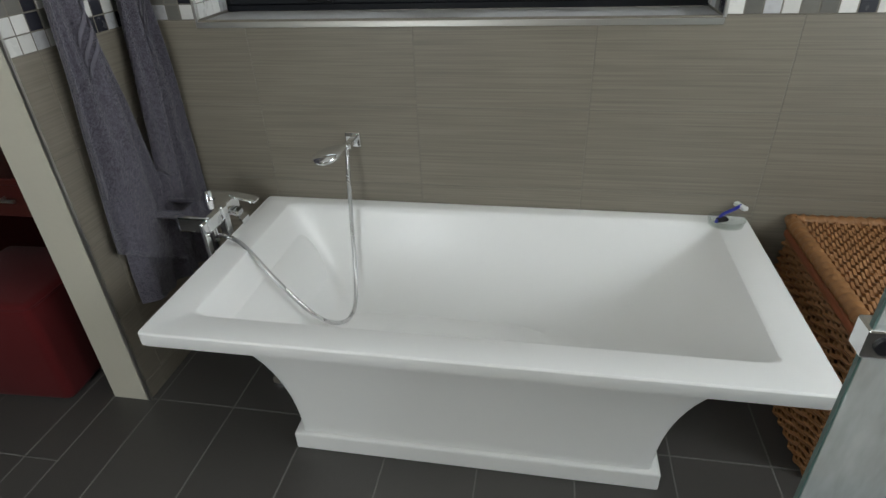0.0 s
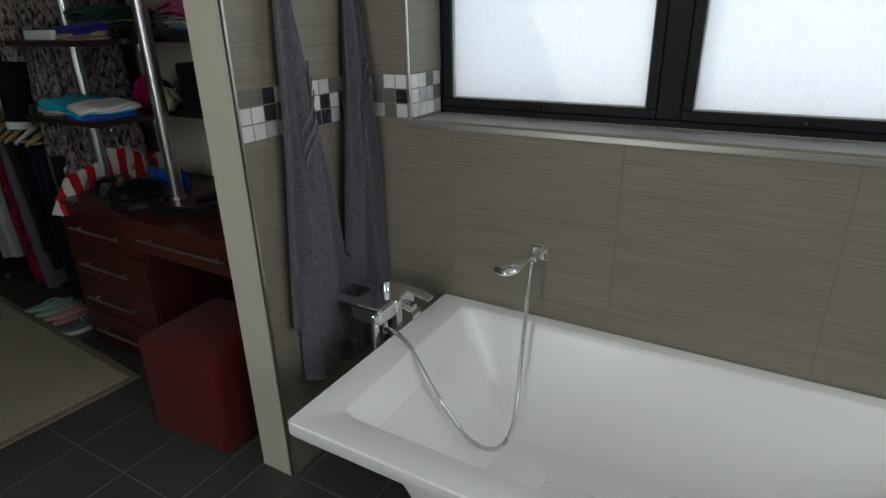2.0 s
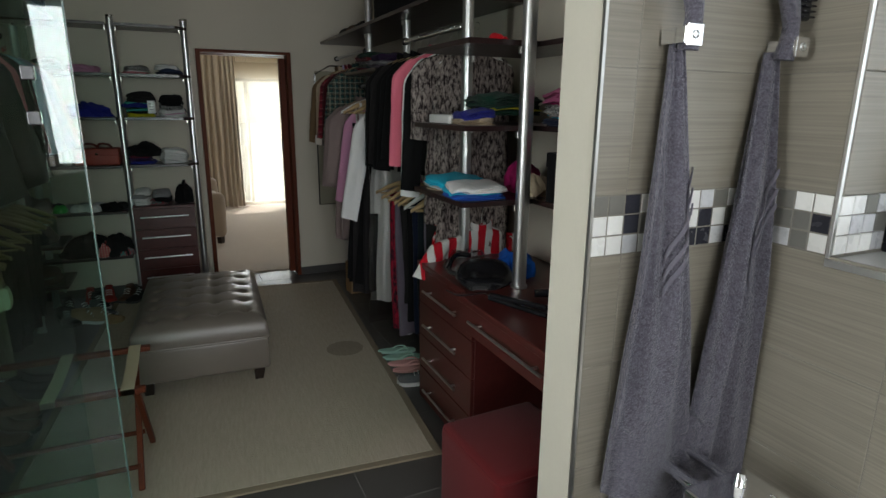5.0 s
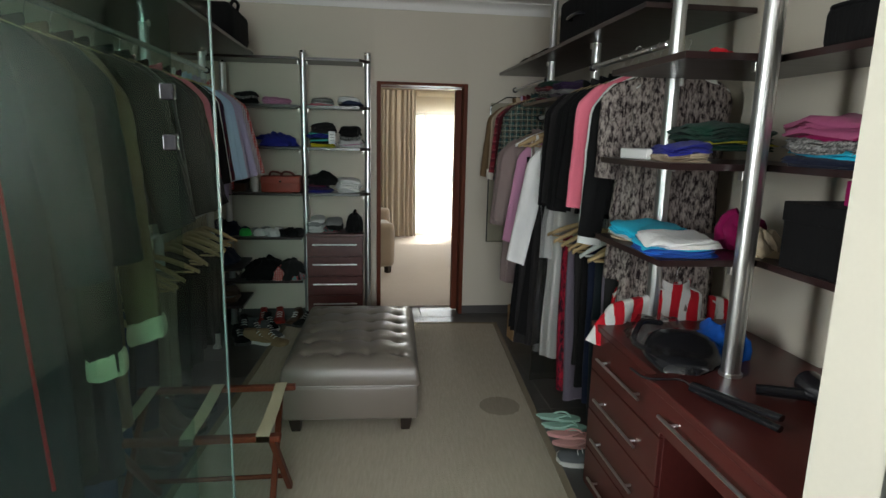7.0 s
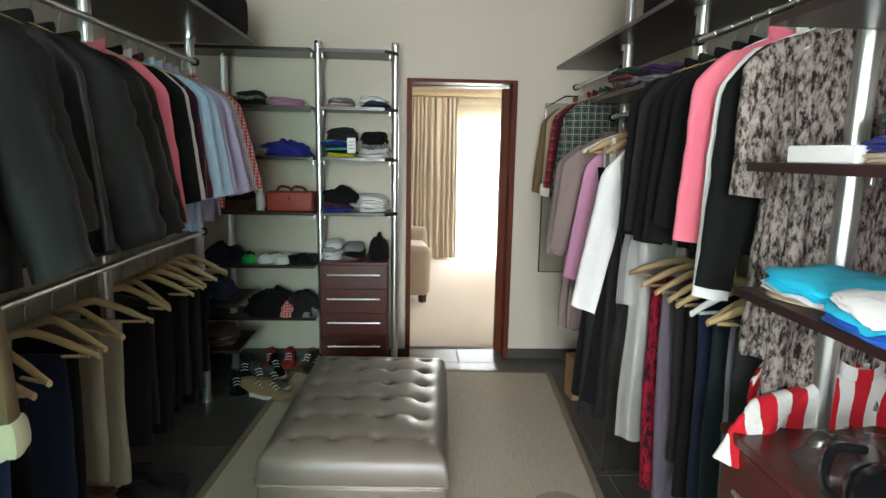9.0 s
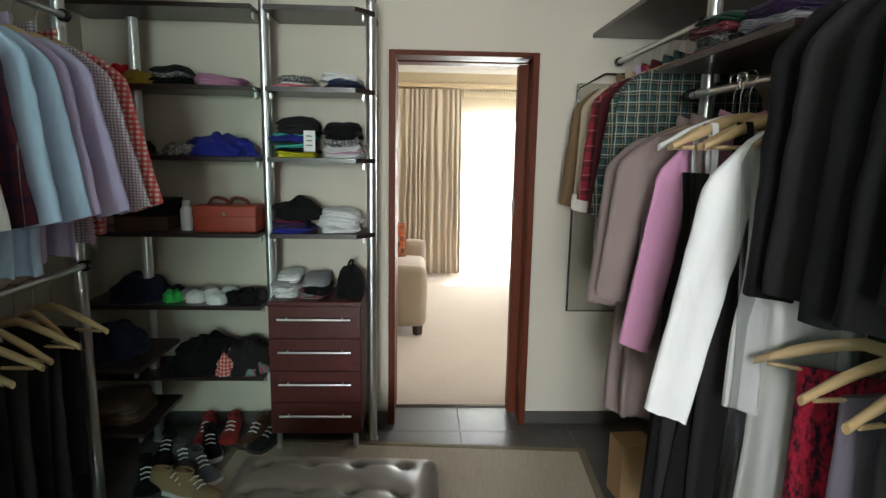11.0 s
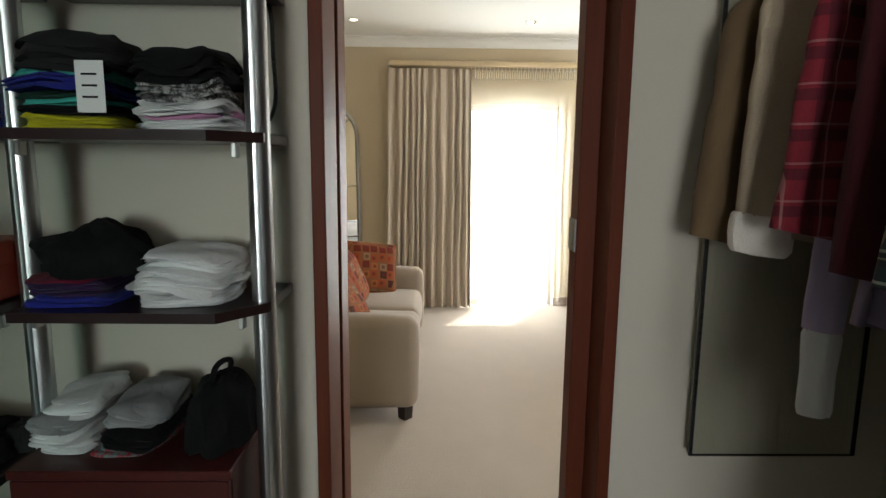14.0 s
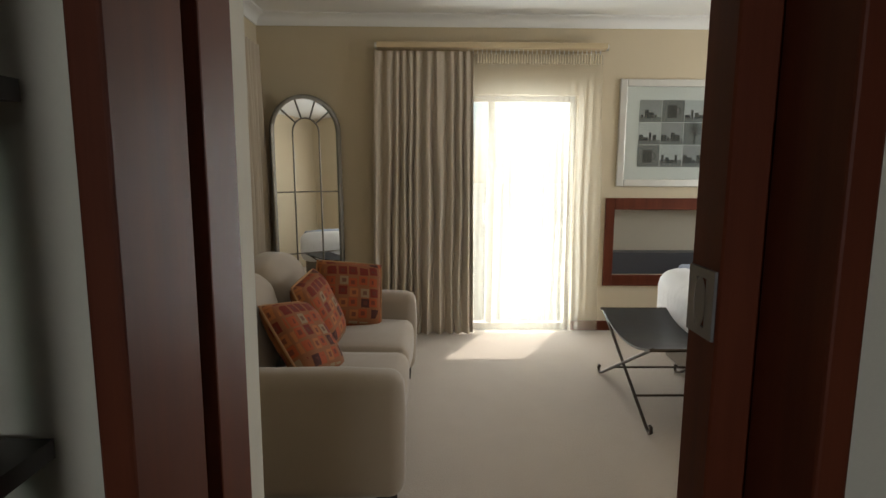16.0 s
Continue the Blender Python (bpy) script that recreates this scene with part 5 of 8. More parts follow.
def trousers(label, place, material, length=0.66, width=0.30, seed=0, turn=0.0, hang=None, shift=0.0, group="trousers on the lower rails"):
    """Trousers folded over the bar of a wooden hanger."""
    ob = thing("trousers", place, label, "trousers", group, turn)
    top = -0.19
    n, rings = 30, []
    rows = 16
    for i in range(rows + 1):
        s = i / rows
        z = top - length * s
        t = 0.022 + 0.010 * s
        if i == 0:
            t = 0.010
        w = width / 2 * (1 - 0.12 * s + 0.03 * math.sin(s * 5 + seed))
        ring = []
        for k in range(n):
            q = 2 * math.pi * k / n
            cq, sq = math.cos(q), math.sin(q)
            u = math.copysign(abs(cq) ** 0.65, cq)
            split = -0.010 * math.exp(-(u * 5) ** 2) * s * (1 if sq > 0 else -1)
            ring.append((t * math.copysign(abs(sq) ** 0.8, sq) + split + 0.010 * s * math.sin(u * 4 + seed) + 0.007 * nz(u * 3, s * 5, seed), shift + w * u + 0.01 * s * math.sin(seed * 2.2), z + (0.02 * nz(u, seed, 1.1) if i == rows else 0)))
        rings.append(ring)
    vs, fs = skin(rings)
    mesh_object("cloth", vs, fs, material, ob, "", True, 70)
    hanger_parts(ob, hang or pale_wood, 0.0, 0.44)
    return ob


black_cloth = fabric("black_wool", (0.0095, 0.0092, 0.0096), sheen=0.02)
charcoal = fabric("charcoal_wool", (0.021, 0.0195, 0.020), sheen=0.03)
navy = fabric("navy_cloth", (0.012, 0.016, 0.034))
denim = fabric("blue_denim", (0.028, 0.045, 0.10), 700.0, 0.3)
khaki = fabric("khaki_cotton", (0.25, 0.21, 0.155))
olive = fabric("olive_nylon", (0.026, 0.021, 0.015), 200.0)
slate = fabric("slate_cloth", (0.013, 0.018, 0.022))
white_cotton = fabric("white_cotton", (0.72, 0.72, 0.71))
sky_blue = fabric("pale_blue_cotton", (0.42, 0.56, 0.72))
lilac = fabric("lilac_cotton", (0.42, 0.36, 0.52))
pink = fabric("pink_cotton", (0.56, 0.27, 0.42))
dusky = fabric("dusky_pink_knit", (0.30, 0.07, 0.15))
rose = fabric("coral_pink_cotton", (0.66, 0.16, 0.22))
magenta = fabric("magenta_cotton", (0.25, 0.010, 0.08))
mauve = fabric("mauve_fleece", (0.235, 0.18, 0.17), 200.0, 0.2, 0.8)
greyviolet = fabric("grey_violet_cloth", (0.13, 0.11, 0.14))
lime = fabric("lime_cotton", (0.28, 0.34, 0.08))
tan = fabric("tan_suede", (0.15, 0.10, 0.055))
cream = fabric("cream_wool", (0.42, 0.34, 0.24), 200.0, 0.2, 0.7)
fleece = fabric("cream_fleece", (0.54, 0.49, 0.34), 150.0, 0.2, 1.0)
white_fleece = fabric("white_fleece", (0.74, 0.70, 0.62), 150.0, 0.2, 1.0)
maroon = fabric("maroon_knit", (0.055, 0.012, 0.015))
red_cloth = fabric("red_cotton", (0.48, 0.012, 0.02))
teal_cloth = fabric("turquoise_cotton", (0.015, 0.42, 0.60))
royal = fabric("royal_blue_cotton", (0.012, 0.10, 0.45))
deepblue = fabric("deep_blue_jersey", (0.02, 0.025, 0.22))
green_d = fabric("bottle_green_knit", (0.012, 0.045, 0.03))
yellow = fabric("yellow_cotton", (0.55, 0.50, 0.02))
aqua = fabric("aqua_cotton", (0.06, 0.40, 0.34))
purple = fabric("purple_cotton", (0.045, 0.02, 0.075))
brown_k = fabric("brown_knit", (0.07, 0.04, 0.025))
grey_k = fabric("grey_marl", (0.28, 0.28, 0.28))
wine = fabric("wine_cloth", (0.14, 0.012, 0.03))
X, Y, Z = 0, 1, 2
red_check = plaid("red_gingham", (0.66, 0.52, 0.48), [(Y, 52, 0.5, 0, (0.50, 0.03, 0.03), 0.8), (Z, 52, 0.5, 0, (0.50, 0.03, 0.03), 0.8)])
small_check = plaid("small_violet_check", (0.62, 0.58, 0.6), [(Y, 95, 0.4, 0, (0.22, 0.12, 0.18), 0.7), (Z, 95, 0.4, 0, (0.22, 0.12, 0.18), 0.7)])
wine_plaid = plaid("wine_plaid", (0.07, 0.012, 0.022), [(Y, 14, 0.25, 0, (0.02, 0.012, 0.035), 0.8), (Z, 14, 0.25, 0, (0.02, 0.012, 0.035), 0.8), (Y, 14, 0.04, 0.5, (0.3, 0.25, 0.25), 0.7)])
red_plaid = plaid("red_plaid", (0.24, 0.022, 0.035), [(Y, 15, 0.3, 0, (0.08, 0.012, 0.02), 0.7), (Z, 15, 0.3, 0, (0.08, 0.012, 0.02), 0.7), (Y, 15, 0.06, 0.6, (0.45, 0.22, 0.22), 0.6), (Z, 15, 0.06, 0.6, (0.45, 0.22, 0.22), 0.6)])
green_plaid = plaid("green_plaid", (0.022, 0.07, 0.066), [(Y, 24, 0.4, 0, (0.02, 0.018, 0.022), 0.7), (Z, 24, 0.4, 0, (0.02, 0.018, 0.022), 0.7), (Y, 24, 0.10, 0.55, (0.36, 0.36, 0.28), 0.75), (Z, 24, 0.10, 0.55, (0.36, 0.36, 0.28), 0.75), (Y, 24, 0.06, 0.78, (0.34, 0.30, 0.18), 0.6), (Z, 24, 0.06, 0.78, (0.34, 0.30, 0.18), 0.6)])
jersey_mat = plaid("red_white_stripes", (0.72, 0.70, 0.68), [(Y, 11, 0.52, 0.2, (0.55, 0.012, 0.025), 1.0)])
tweed = mottled("brown_white_jacquard", (0.022, 0.014, 0.016), (0.42, 0.35, 0.32), 62.0)
floral = mottled("red_floral", (0.02, 0.012, 0.02), (0.48, 0.02, 0.05), 40.0)
printed = mottled("grey_print", (0.05, 0.05, 0.05), (0.55, 0.54, 0.52), 90.0)
multi = mottled("red_teal_print", (0.42, 0.03, 0.05), (0.05, 0.36, 0.34), 60.0)
plastic_film = see_through("clear_garment_film", (0.92, 0.92, 0.92), 0.85, 0.14)
satin = surface("silver_satin", (0.66, 0.66, 0.63), 0.35, 0.25, var=0.2, scale=12, fine=120, bump=0.3)

nylon = surface("black_nylon", (0.011, 0.0105, 0.011), 0.6, var=0.2, scale=6, fine=90, bump=0.35, spec=0.22)
nylon_grey = surface("charcoal_nylon", (0.015, 0.014, 0.0145), 0.62, var=0.2, scale=6, fine=90, bump=0.35, spec=0.22)

# south upper rail: jackets, then shirts towards the doorway wall
S1 = [
    ("shirt", "red and white gingham shirt on a hanger", -5.78, red_check, 0.74, 0.02),
    ("shirt", "violet small-check shirt on a hanger", -5.66, small_check, 0.76, 0.02),
    ("shirt", "lilac cotton shirt on a hanger", -5.54, lilac, 0.78, 0.022),
    ("shirt", "pale lilac shirt on a hanger", -5.45, lilac, 0.80, 0.022),
    ("shirt", "pale blue cotton shirt on a hanger", -5.35, sky_blue, 0.82, 0.026),
    ("shirt", "pale blue cotton shirt on a hanger", -5.26, sky_blue, 0.80, 0.022),
    ("shirt", "dark wine plaid shirt on a hanger", -5.15, wine_plaid, 0.80, 0.024),
    ("shirt", "white cotton shirt on a hanger", -5.05, white_cotton, 0.62, 0.02),
    ("jacket", "black knitted jacket on a hanger", -4.97, black_cloth, 0.78, 0.03),
]
for k, (nm, lb, x, mt, ln, th) in enumerate(S1):
    garment(nm, lb, nm, (x, SY, 2.06), mt, ln, 0.43 + 0.02 * (k % 3), th, 0.56, seed=k * 1.3, turn=random.uniform(-5, 5), group="shirts on the south rail")
S2 = [
    ("shirt", "coral pink shirt on a hanger", -4.84, rose, 0.70, 0.022, None),
    ("bomber_jacket", "dark olive bomber jacket with a red tag", -4.70, olive, 0.74, 0.045, None),
    ("jacket", "black padded jacket on a hanger", -4.55, nylon, 0.80, 0.05, None),
    ("jacket", "black quilted jacket on a hanger", -4.38, nylon_grey, 0.78, 0.055, None),
    ("jacket", "black leather jacket on a hanger", -4.22, dark_leather, 0.76, 0.05, None),
    ("jacket", "dark grey jacket on a hanger", -4.05, nylon_grey, 0.80, 0.05, None),
    ("jacket", "black rain jacket on a hanger", -3.90, nylon, 0.82, 0.05, None),
]
for k, (nm, lb, x, mt, ln, th, cf) in enumerate(S2):
    garment(nm, lb, "jacket" if nm != "shirt" else "shirt", (x, SY + random.uniform(-0.04, 0.03), 2.06), mt, ln, 0.47, th, 0.60 + random.uniform(-0.04, 0.05), seed=20 + k * 1.7, turn=random.uniform(-13, 9), group="jackets on the south rail", cuff=cf, puff={"shirt": 0.0, "bomber_jacket": 0.008}.get(nm, 0.0 if mt is dark_leather else 0.026))
tag = thing("jacket_tag", (-4.645, -0.03, 1.62), "red fabric pull tag on the bomber jacket", "tag")
part("ribbon", box((-0.004, -0.016, -0.13), (0.004, 0.016, 0.0), 0.002), red_cloth, tag)
bm = bmesh.new()
for i in range(7):
    add_box(bm, (0.0042, -0.009, -0.118 + i * 0.015), (0.0052, 0.009, -0.109 + i * 0.015))
part("lettering", bm, white_cotton, tag, "unreadable white lettering")
S3 = [
    ("coat", "long olive coat with cream fleece cuffs", -3.74, tan, 1.45, 0.05, fleece, 1.02),
    ("coat", "slate blue long coat on a hanger", -3.60, slate, 1.58, 0.04, None, 0.72),
    ("coat", "olive brown coat with cream fleece cuffs", -3.48, olive, 1.50, 0.05, fleece, 1.06),
    ("coat", "dark slate coat with a red edge", -3.33, slate, 1.62, 0.04, None, 0.72),
]
for k, (nm, lb, x, mt, ln, th, cf, sl) in enumerate(S3):
    garment(nm, lb, "coat", (x, SY, 2.06), mt, ln, 0.48, th, sl, 1.1, 40 + k * 2.3, random.uniform(-5, 5), group="coats on the south rail", cuff=cf, splay=0.06, puff=0.007)

for x, nm in ((-3.74, "cream fleece collar of the long olive coat"), (-3.48, "cream fleece collar of the brown coat")):
    col = thing("fleece_collar", (x, SY, 2.06), nm, "collar", "coat collars")
    rr = []
    for k in range(11):
        f = k / 10
        c_ = Vector((0.035 + 0.012 * math.sin(f * 3), 0.045 + 0.10 * f, -0.12 - 0.30 * f))
        w_ = 0.020 + 0.030 * math.sin(f * math.pi) ** 0.6
        rr.append([c_ + Vector((0.012 * math.sin(q), w_ * math.cos(q) * 0.9, 0.4 * w_ * math.cos(q))) for q in [2 * math.pi * j / 12 for j in range(12)]])
    vs, fs = skin(rr)
    mesh_object("lapel", vs, fs, fleece, col, "", True, 60)
pip = thing("red_coat_zip", (-3.33, SY, 2.06), "red zip edge down the front of the slate coat", "zip")
part("tape", tube(spline([(0.05, 0.06, -0.14), (0.062, 0.13, -0.5), (0.066, 0.16, -1.0), (0.07, 0.19, -1.5)], 8), 0.006, 6), red_cloth, pip, "", True)

# south lower rail
T1 = [(-5.72, black_cloth, "black"), (-5.62, charcoal, "charcoal"), (-5.52, black_cloth, "black"), (-5.42, charcoal, "charcoal"), (-5.31, black_cloth, "black"), (-5.20, black_cloth, "black"), (-5.08, charcoal, "charcoal"), (-4.97, black_cloth, "black"), (-4.74, khaki, "khaki"), (-4.62, khaki, "khaki"), (-4.48, black_cloth, "black"), (-4.34, navy, "navy"), (-4.20, black_cloth, "black"), (-4.06, denim, "blue denim"), (-3.92, denim, "blue denim"), (-3.80, navy, "navy")]
for k, (x, mt, cn) in enumerate(T1):
    trousers("folded %s trousers over a wooden hanger" % cn, (x, SY, 1.085), mt, 0.60 + 0.05 * (k % 3) + (0.12 if mt is denim else 0), 0.30 + 0.03 * (k % 2), k * 1.1, random.uniform(-30, 6), shift=-0.05)

# north side, from the doorway wall to the dressing table
N1 = [
    ("coat", "brown suede coat on a hanger", -6.58, tan, 0.64, 0.05, None, 0.60),
    ("coat", "cream wool jacket with pale fleece cuffs", -6.45, cream, 0.66, 0.04, white_fleece, 0.60),
    ("top", "lilac knitted top with long white cuffs", -6.30, lilac, 0.80, 0.025, white_cotton, 0.74),
    ("shirt", "red plaid flannel shirt on a hanger", -6.24, red_plaid, 0.62, 0.035, None, 0.55),
    ("cardigan", "dark maroon cardigan on a hanger", -6.13, maroon, 0.72, 0.04, None, 0.6),
    ("shirt", "green and white plaid shirt on a hanger", -6.01, green_plaid, 0.76, 0.035, None, 0.6),
    ("shirt", "green plaid flannel shirt on a hanger", -5.90, green_plaid, 0.70, 0.03, None, 0.55),
]
for k, (nm, lb, x, mt, ln, th, cf, sl) in enumerate(N1):
    garment(nm, lb, nm, (x, NY + 0.02, 2.06), mt, ln, 0.26 if nm == "top" else 0.42, th, sl, 1.05, 60 + k * 1.9, random.uniform(-6, 6), group="clothes by the doorway wall", cuff=cf, cuff_drop=0.17 if nm == "top" else 0.012, splay=0.03 if nm == "top" else 0.055, arm=0.68 if nm == "top" else 1.0)
N2 = [
    ("bathrobe", "mauve fleece bathrobe on a hanger", -5.66, mauve, 1.12, 0.045, 0.62, 1.15),
    ("bathrobe", "mauve-brown fleece robe on a hanger", -5.55, mauve, 1.10, 0.04, 0.58, 1.1),
    ("blouse", "magenta blouse on a wooden hanger", -5.44, magenta, 0.80, 0.02, 0.55, 1.0),
    ("shirt", "pink long-sleeved shirt on a wooden hanger", -5.36, pink, 0.70, 0.03, 0.70, 1.0),
]
for k, (nm, lb, x, mt, ln, th, sl, fl) in enumerate(N2):
    garment(nm, lb, nm, (x, NY - (0.0 if nm == "blouse" else 0.05), 1.79), mt, ln, {"bathrobe": 0.50, "blouse": 0.27}.get(nm, 0.30), th, sl, fl, 80 + k * 2.1, random.uniform(-5, 5) - {"bathrobe": 8, "blouse": 10}.get(nm, 12), group="long clothes on the middle rail", splay={"bathrobe": 0.055, "blouse": 0.05}.get(nm, 0.11), arm={"shirt": 0.9, "blouse": 0.75}.get(nm, 1.0), slim=0.8 if nm == "shirt" else 0.88)
for k, (lb, x, mt, st, ln) in enumerate((
    ("long black dress with white straps", -5.29, black_cloth, white_cotton, 1.36),
    ("long black dress with mauve straps", -5.24, black_cloth, mauve, 1.30),
    ("long black dress with white straps", -5.18, charcoal, white_cotton, 1.42),
    ("long black dress on a wooden hanger", -5.13, black_cloth, black_cloth, 1.34),
    ("long charcoal dress on a wooden hanger", -5.08, charcoal, charcoal, 1.40),
)):
    strap_dress(lb, (x - 0.012 * k, NY - (0.12 if k < 3 else 0.06), 1.79), mt, st, ln, 0.35 + 0.02 * (k % 2), 140 + k * 1.7, random.uniform(-9, 9), white_plastic if k == 0 else pale_wood)
garment("shirt", "long white shirt on a wooden hanger", "shirt", (-4.975, NY - 0.06, 1.79), white_cotton, 0.80, 0.33, 0.03, 0.76, 1.1, 99.0, -6, group="long clothes on the middle rail", splay=0.13)
garment("dress", "silvery satin evening dress inside clear film", "dress", (-4.955, NY - 0.04, 1.79), satin, 1.46, 0.30, 0.03, 0.0, 1.15, 95.0, 0.0, group="long clothes on the middle rail")
garment("garment_bag", "clear plastic garment bag over a dress", "garment bag", (-4.935, NY - 0.06, 1.79), plastic_film, 1.60, 0.42, 0.05, 0.0, 1.12, 97.0, 0.0, group="long clothes on the middle rail")
N3 = [
    ("suit_jacket", "black suit jacket on a hanger", -4.84, black_cloth, 0.74, 0.045, 0.68),
    ("suit_jacket", "black suit jacket on a hanger", -4.72, charcoal, 0.80, 0.045, 0.66),
    ("suit_jacket", "black long jacket on a hanger", -4.60, black_cloth, 0.82, 0.045, 0.68),
    ("coat", "black long coat on a hanger", -4.48, black_cloth, 0.86, 0.045, 0.66),
    ("top", "black knitted top on a wooden hanger", -4.38, black_cloth, 0.84, 0.035, 0.6),
    ("top", "lime green cotton top on a white hanger", -4.29, lime, 0.62, 0.02, 0.3),
    ("blouse", "pink long-sleeved blouse on a white hanger", -4.22, rose, 0.66, 0.024, 0.62),
    ("blouse", "white long-sleeved blouse on a white hanger", -4.15, white_cotton, 0.62, 0.026, 0.78),
    ("cardigan", "black cardigan on a hanger", -4.09, black_cloth, 0.80, 0.03, 0.74),
]
for k, (nm, lb, x, mt, ln, th, sl) in enumerate(N3):
    garment(nm, lb, nm.replace("_", " "), (x, NY + {5: 0.05, 6: -0.04}.get(k, 0.0), 2.05), mt, ln - 0.12, 0.45, th, sl - 0.04, 1.0, 100 + k * 1.6, random.uniform(-9, 7), hang=white_plastic if k > 4 else pale_wood, group="jackets on the north rail", splay=0.045)
garment("patterned_coat", "long brown and white jacquard coat", "coat", (-4.02, NY, 2.05), tweed, 0.95, 0.47, 0.03, 0.42, 1.05, 131.0, 3, hang=white_plastic, group="jackets on the north rail", splay=0.02)
garment("patterned_dress", "long brown and white jacquard dress", "dress", (-3.975, NY + 0.06, 2.05), tweed, 1.12, 0.46, 0.022, 0.0, 1.1, 134.0, -2, hang=white_plastic, group="jackets on the north rail")
T2 = [(-4.80, floral, "red floral", 0.98), (-4.70, greyviolet, "grey-violet", 0.98), (-4.60, charcoal, "charcoal", 0.72), (-4.50, black_cloth, "black", 0.80), (-4.41, navy, "navy", 0.86), (-4.32, slate, "slate", 0.90), (-4.22, greyviolet, "grey-violet", 0.95), (-4.13, charcoal, "charcoal", 0.97)]
for k, (x, mt, cn, ln) in enumerate(T2):
    trousers("folded %s trousers over a hanger" % cn, (x, NY - 0.02, 1.26), mt, ln, 0.36, 30 + k * 1.3, random.uniform(-40, 18), hang=white_plastic if k in (5,) else pale_wood, shift=0.05)
garment("sports_jersey", "red and white striped sports jersey", "jersey", (-3.945, 2.25, 1.10), jersey_mat, 0.42, 0.48, 0.022, 0.2, 1.0, 150.0, 3, hang=white_plastic)
garment("red_dressing_gown", "red long gown hanging beside the drawers", "gown", (-4.03, 2.06, 1.12), red_cloth, 0.98, 0.15, 0.016, 0.0, 1.0, 153.0, 0, hang=white_plastic)

# ---- folded clothes, bags, boxes and shoes ----
def slab_rings(sx, sy, h, seed, z=0.0, n=28):
    out = []
    for f, k in ((0.0, 0.975), (0.2, 1.0), (0.7, 1.0), (1.0, 0.95), (1.12, 0.8), (1.14, 0.4), (1.12, 0.1)):
        ring = []
        for i, (x, y) in enumerate(superellipse(sx / 2 * k, sy / 2 * k, 4.2, n)):
            w = 1 + (0.13 * nz(x * 9, y * 9, seed + f) + 0.07 * nz(x * 26, y * 26, seed + 2 * f)) * (1 if k > 0.9 else 0.3)
            ring.append((x * w, y * w, z + h * f + (min(h, 0.03) * 0.8 * nz(x * 9, y * 9, seed + 3.3) if f > 0.5 else h * 0.06 * nz(x * 8, y * 8, seed + 1.3))))
        out.append(ring)
    return out


def stack(place, label, layers, sx=0.26, sy=0.2, seed=0.0, turn=0.0, group="folded clothes", name="folded_clothes"):
    """A pile of folded garments; layers are (material, thickness)."""
    ob = thing(name, place, label, "folded clothes", group, turn)
    z = 0.001
    rnd = random.Random(int(seed * 10) + 3)
    for k, (mt, h) in enumerate(layers):
        sub_n = max(1, min(5, round(h / 0.0085)))
        kx, ky = rnd.uniform(0.84, 1.03), rnd.uniform(0.84, 1.03)
        tw0, gx, gy = rnd.uniform(-0.12, 0.12), rnd.uniform(-0.012, 0.012), rnd.uniform(-0.012, 0.012)
        for j in range(sub_n):
            v1, f1 = skin(slab_rings(sx * kx * rnd.uniform(0.93, 1.0), sy * ky * rnd.uniform(0.93, 1.0), h / sub_n * 0.97, seed + k + j * 3.7, z + j * h / sub_n, 36))
            tw = tw0 + rnd.uniform(-0.035, 0.035)
            ox, oy = gx + rnd.uniform(-0.007, 0.007), gy + rnd.uniform(-0.007, 0.007)
            verts_ = []
            for a, b, c_ in v1:
                rim = min(1.0, (2 * a / sx) ** 4 + (2 * b / sy) ** 4)
                lift = min(1.0, c_ / 0.04)
                wave = 0.016 * nz(a * 6, b * 6, seed) + 0.007 * nz(a * 17 + j, b * 17, seed + 5) + 0.004 * math.sin(a * 60 + b * 35 + seed + k)
                verts_.append((a - b * tw + ox, b + a * tw + oy, max(0.001, c_ + lift * wave - c_ * (0.20 + 0.14 * nz(a * 5, b * 5, seed + 9)) * rim)))
            piece = mesh_object("folded_garment" if j == 0 else "fold", verts_, f1, mt, ob if j == 0 else first, "", True, 60)
            first = piece if j == 0 else first
        z += h
    return ob


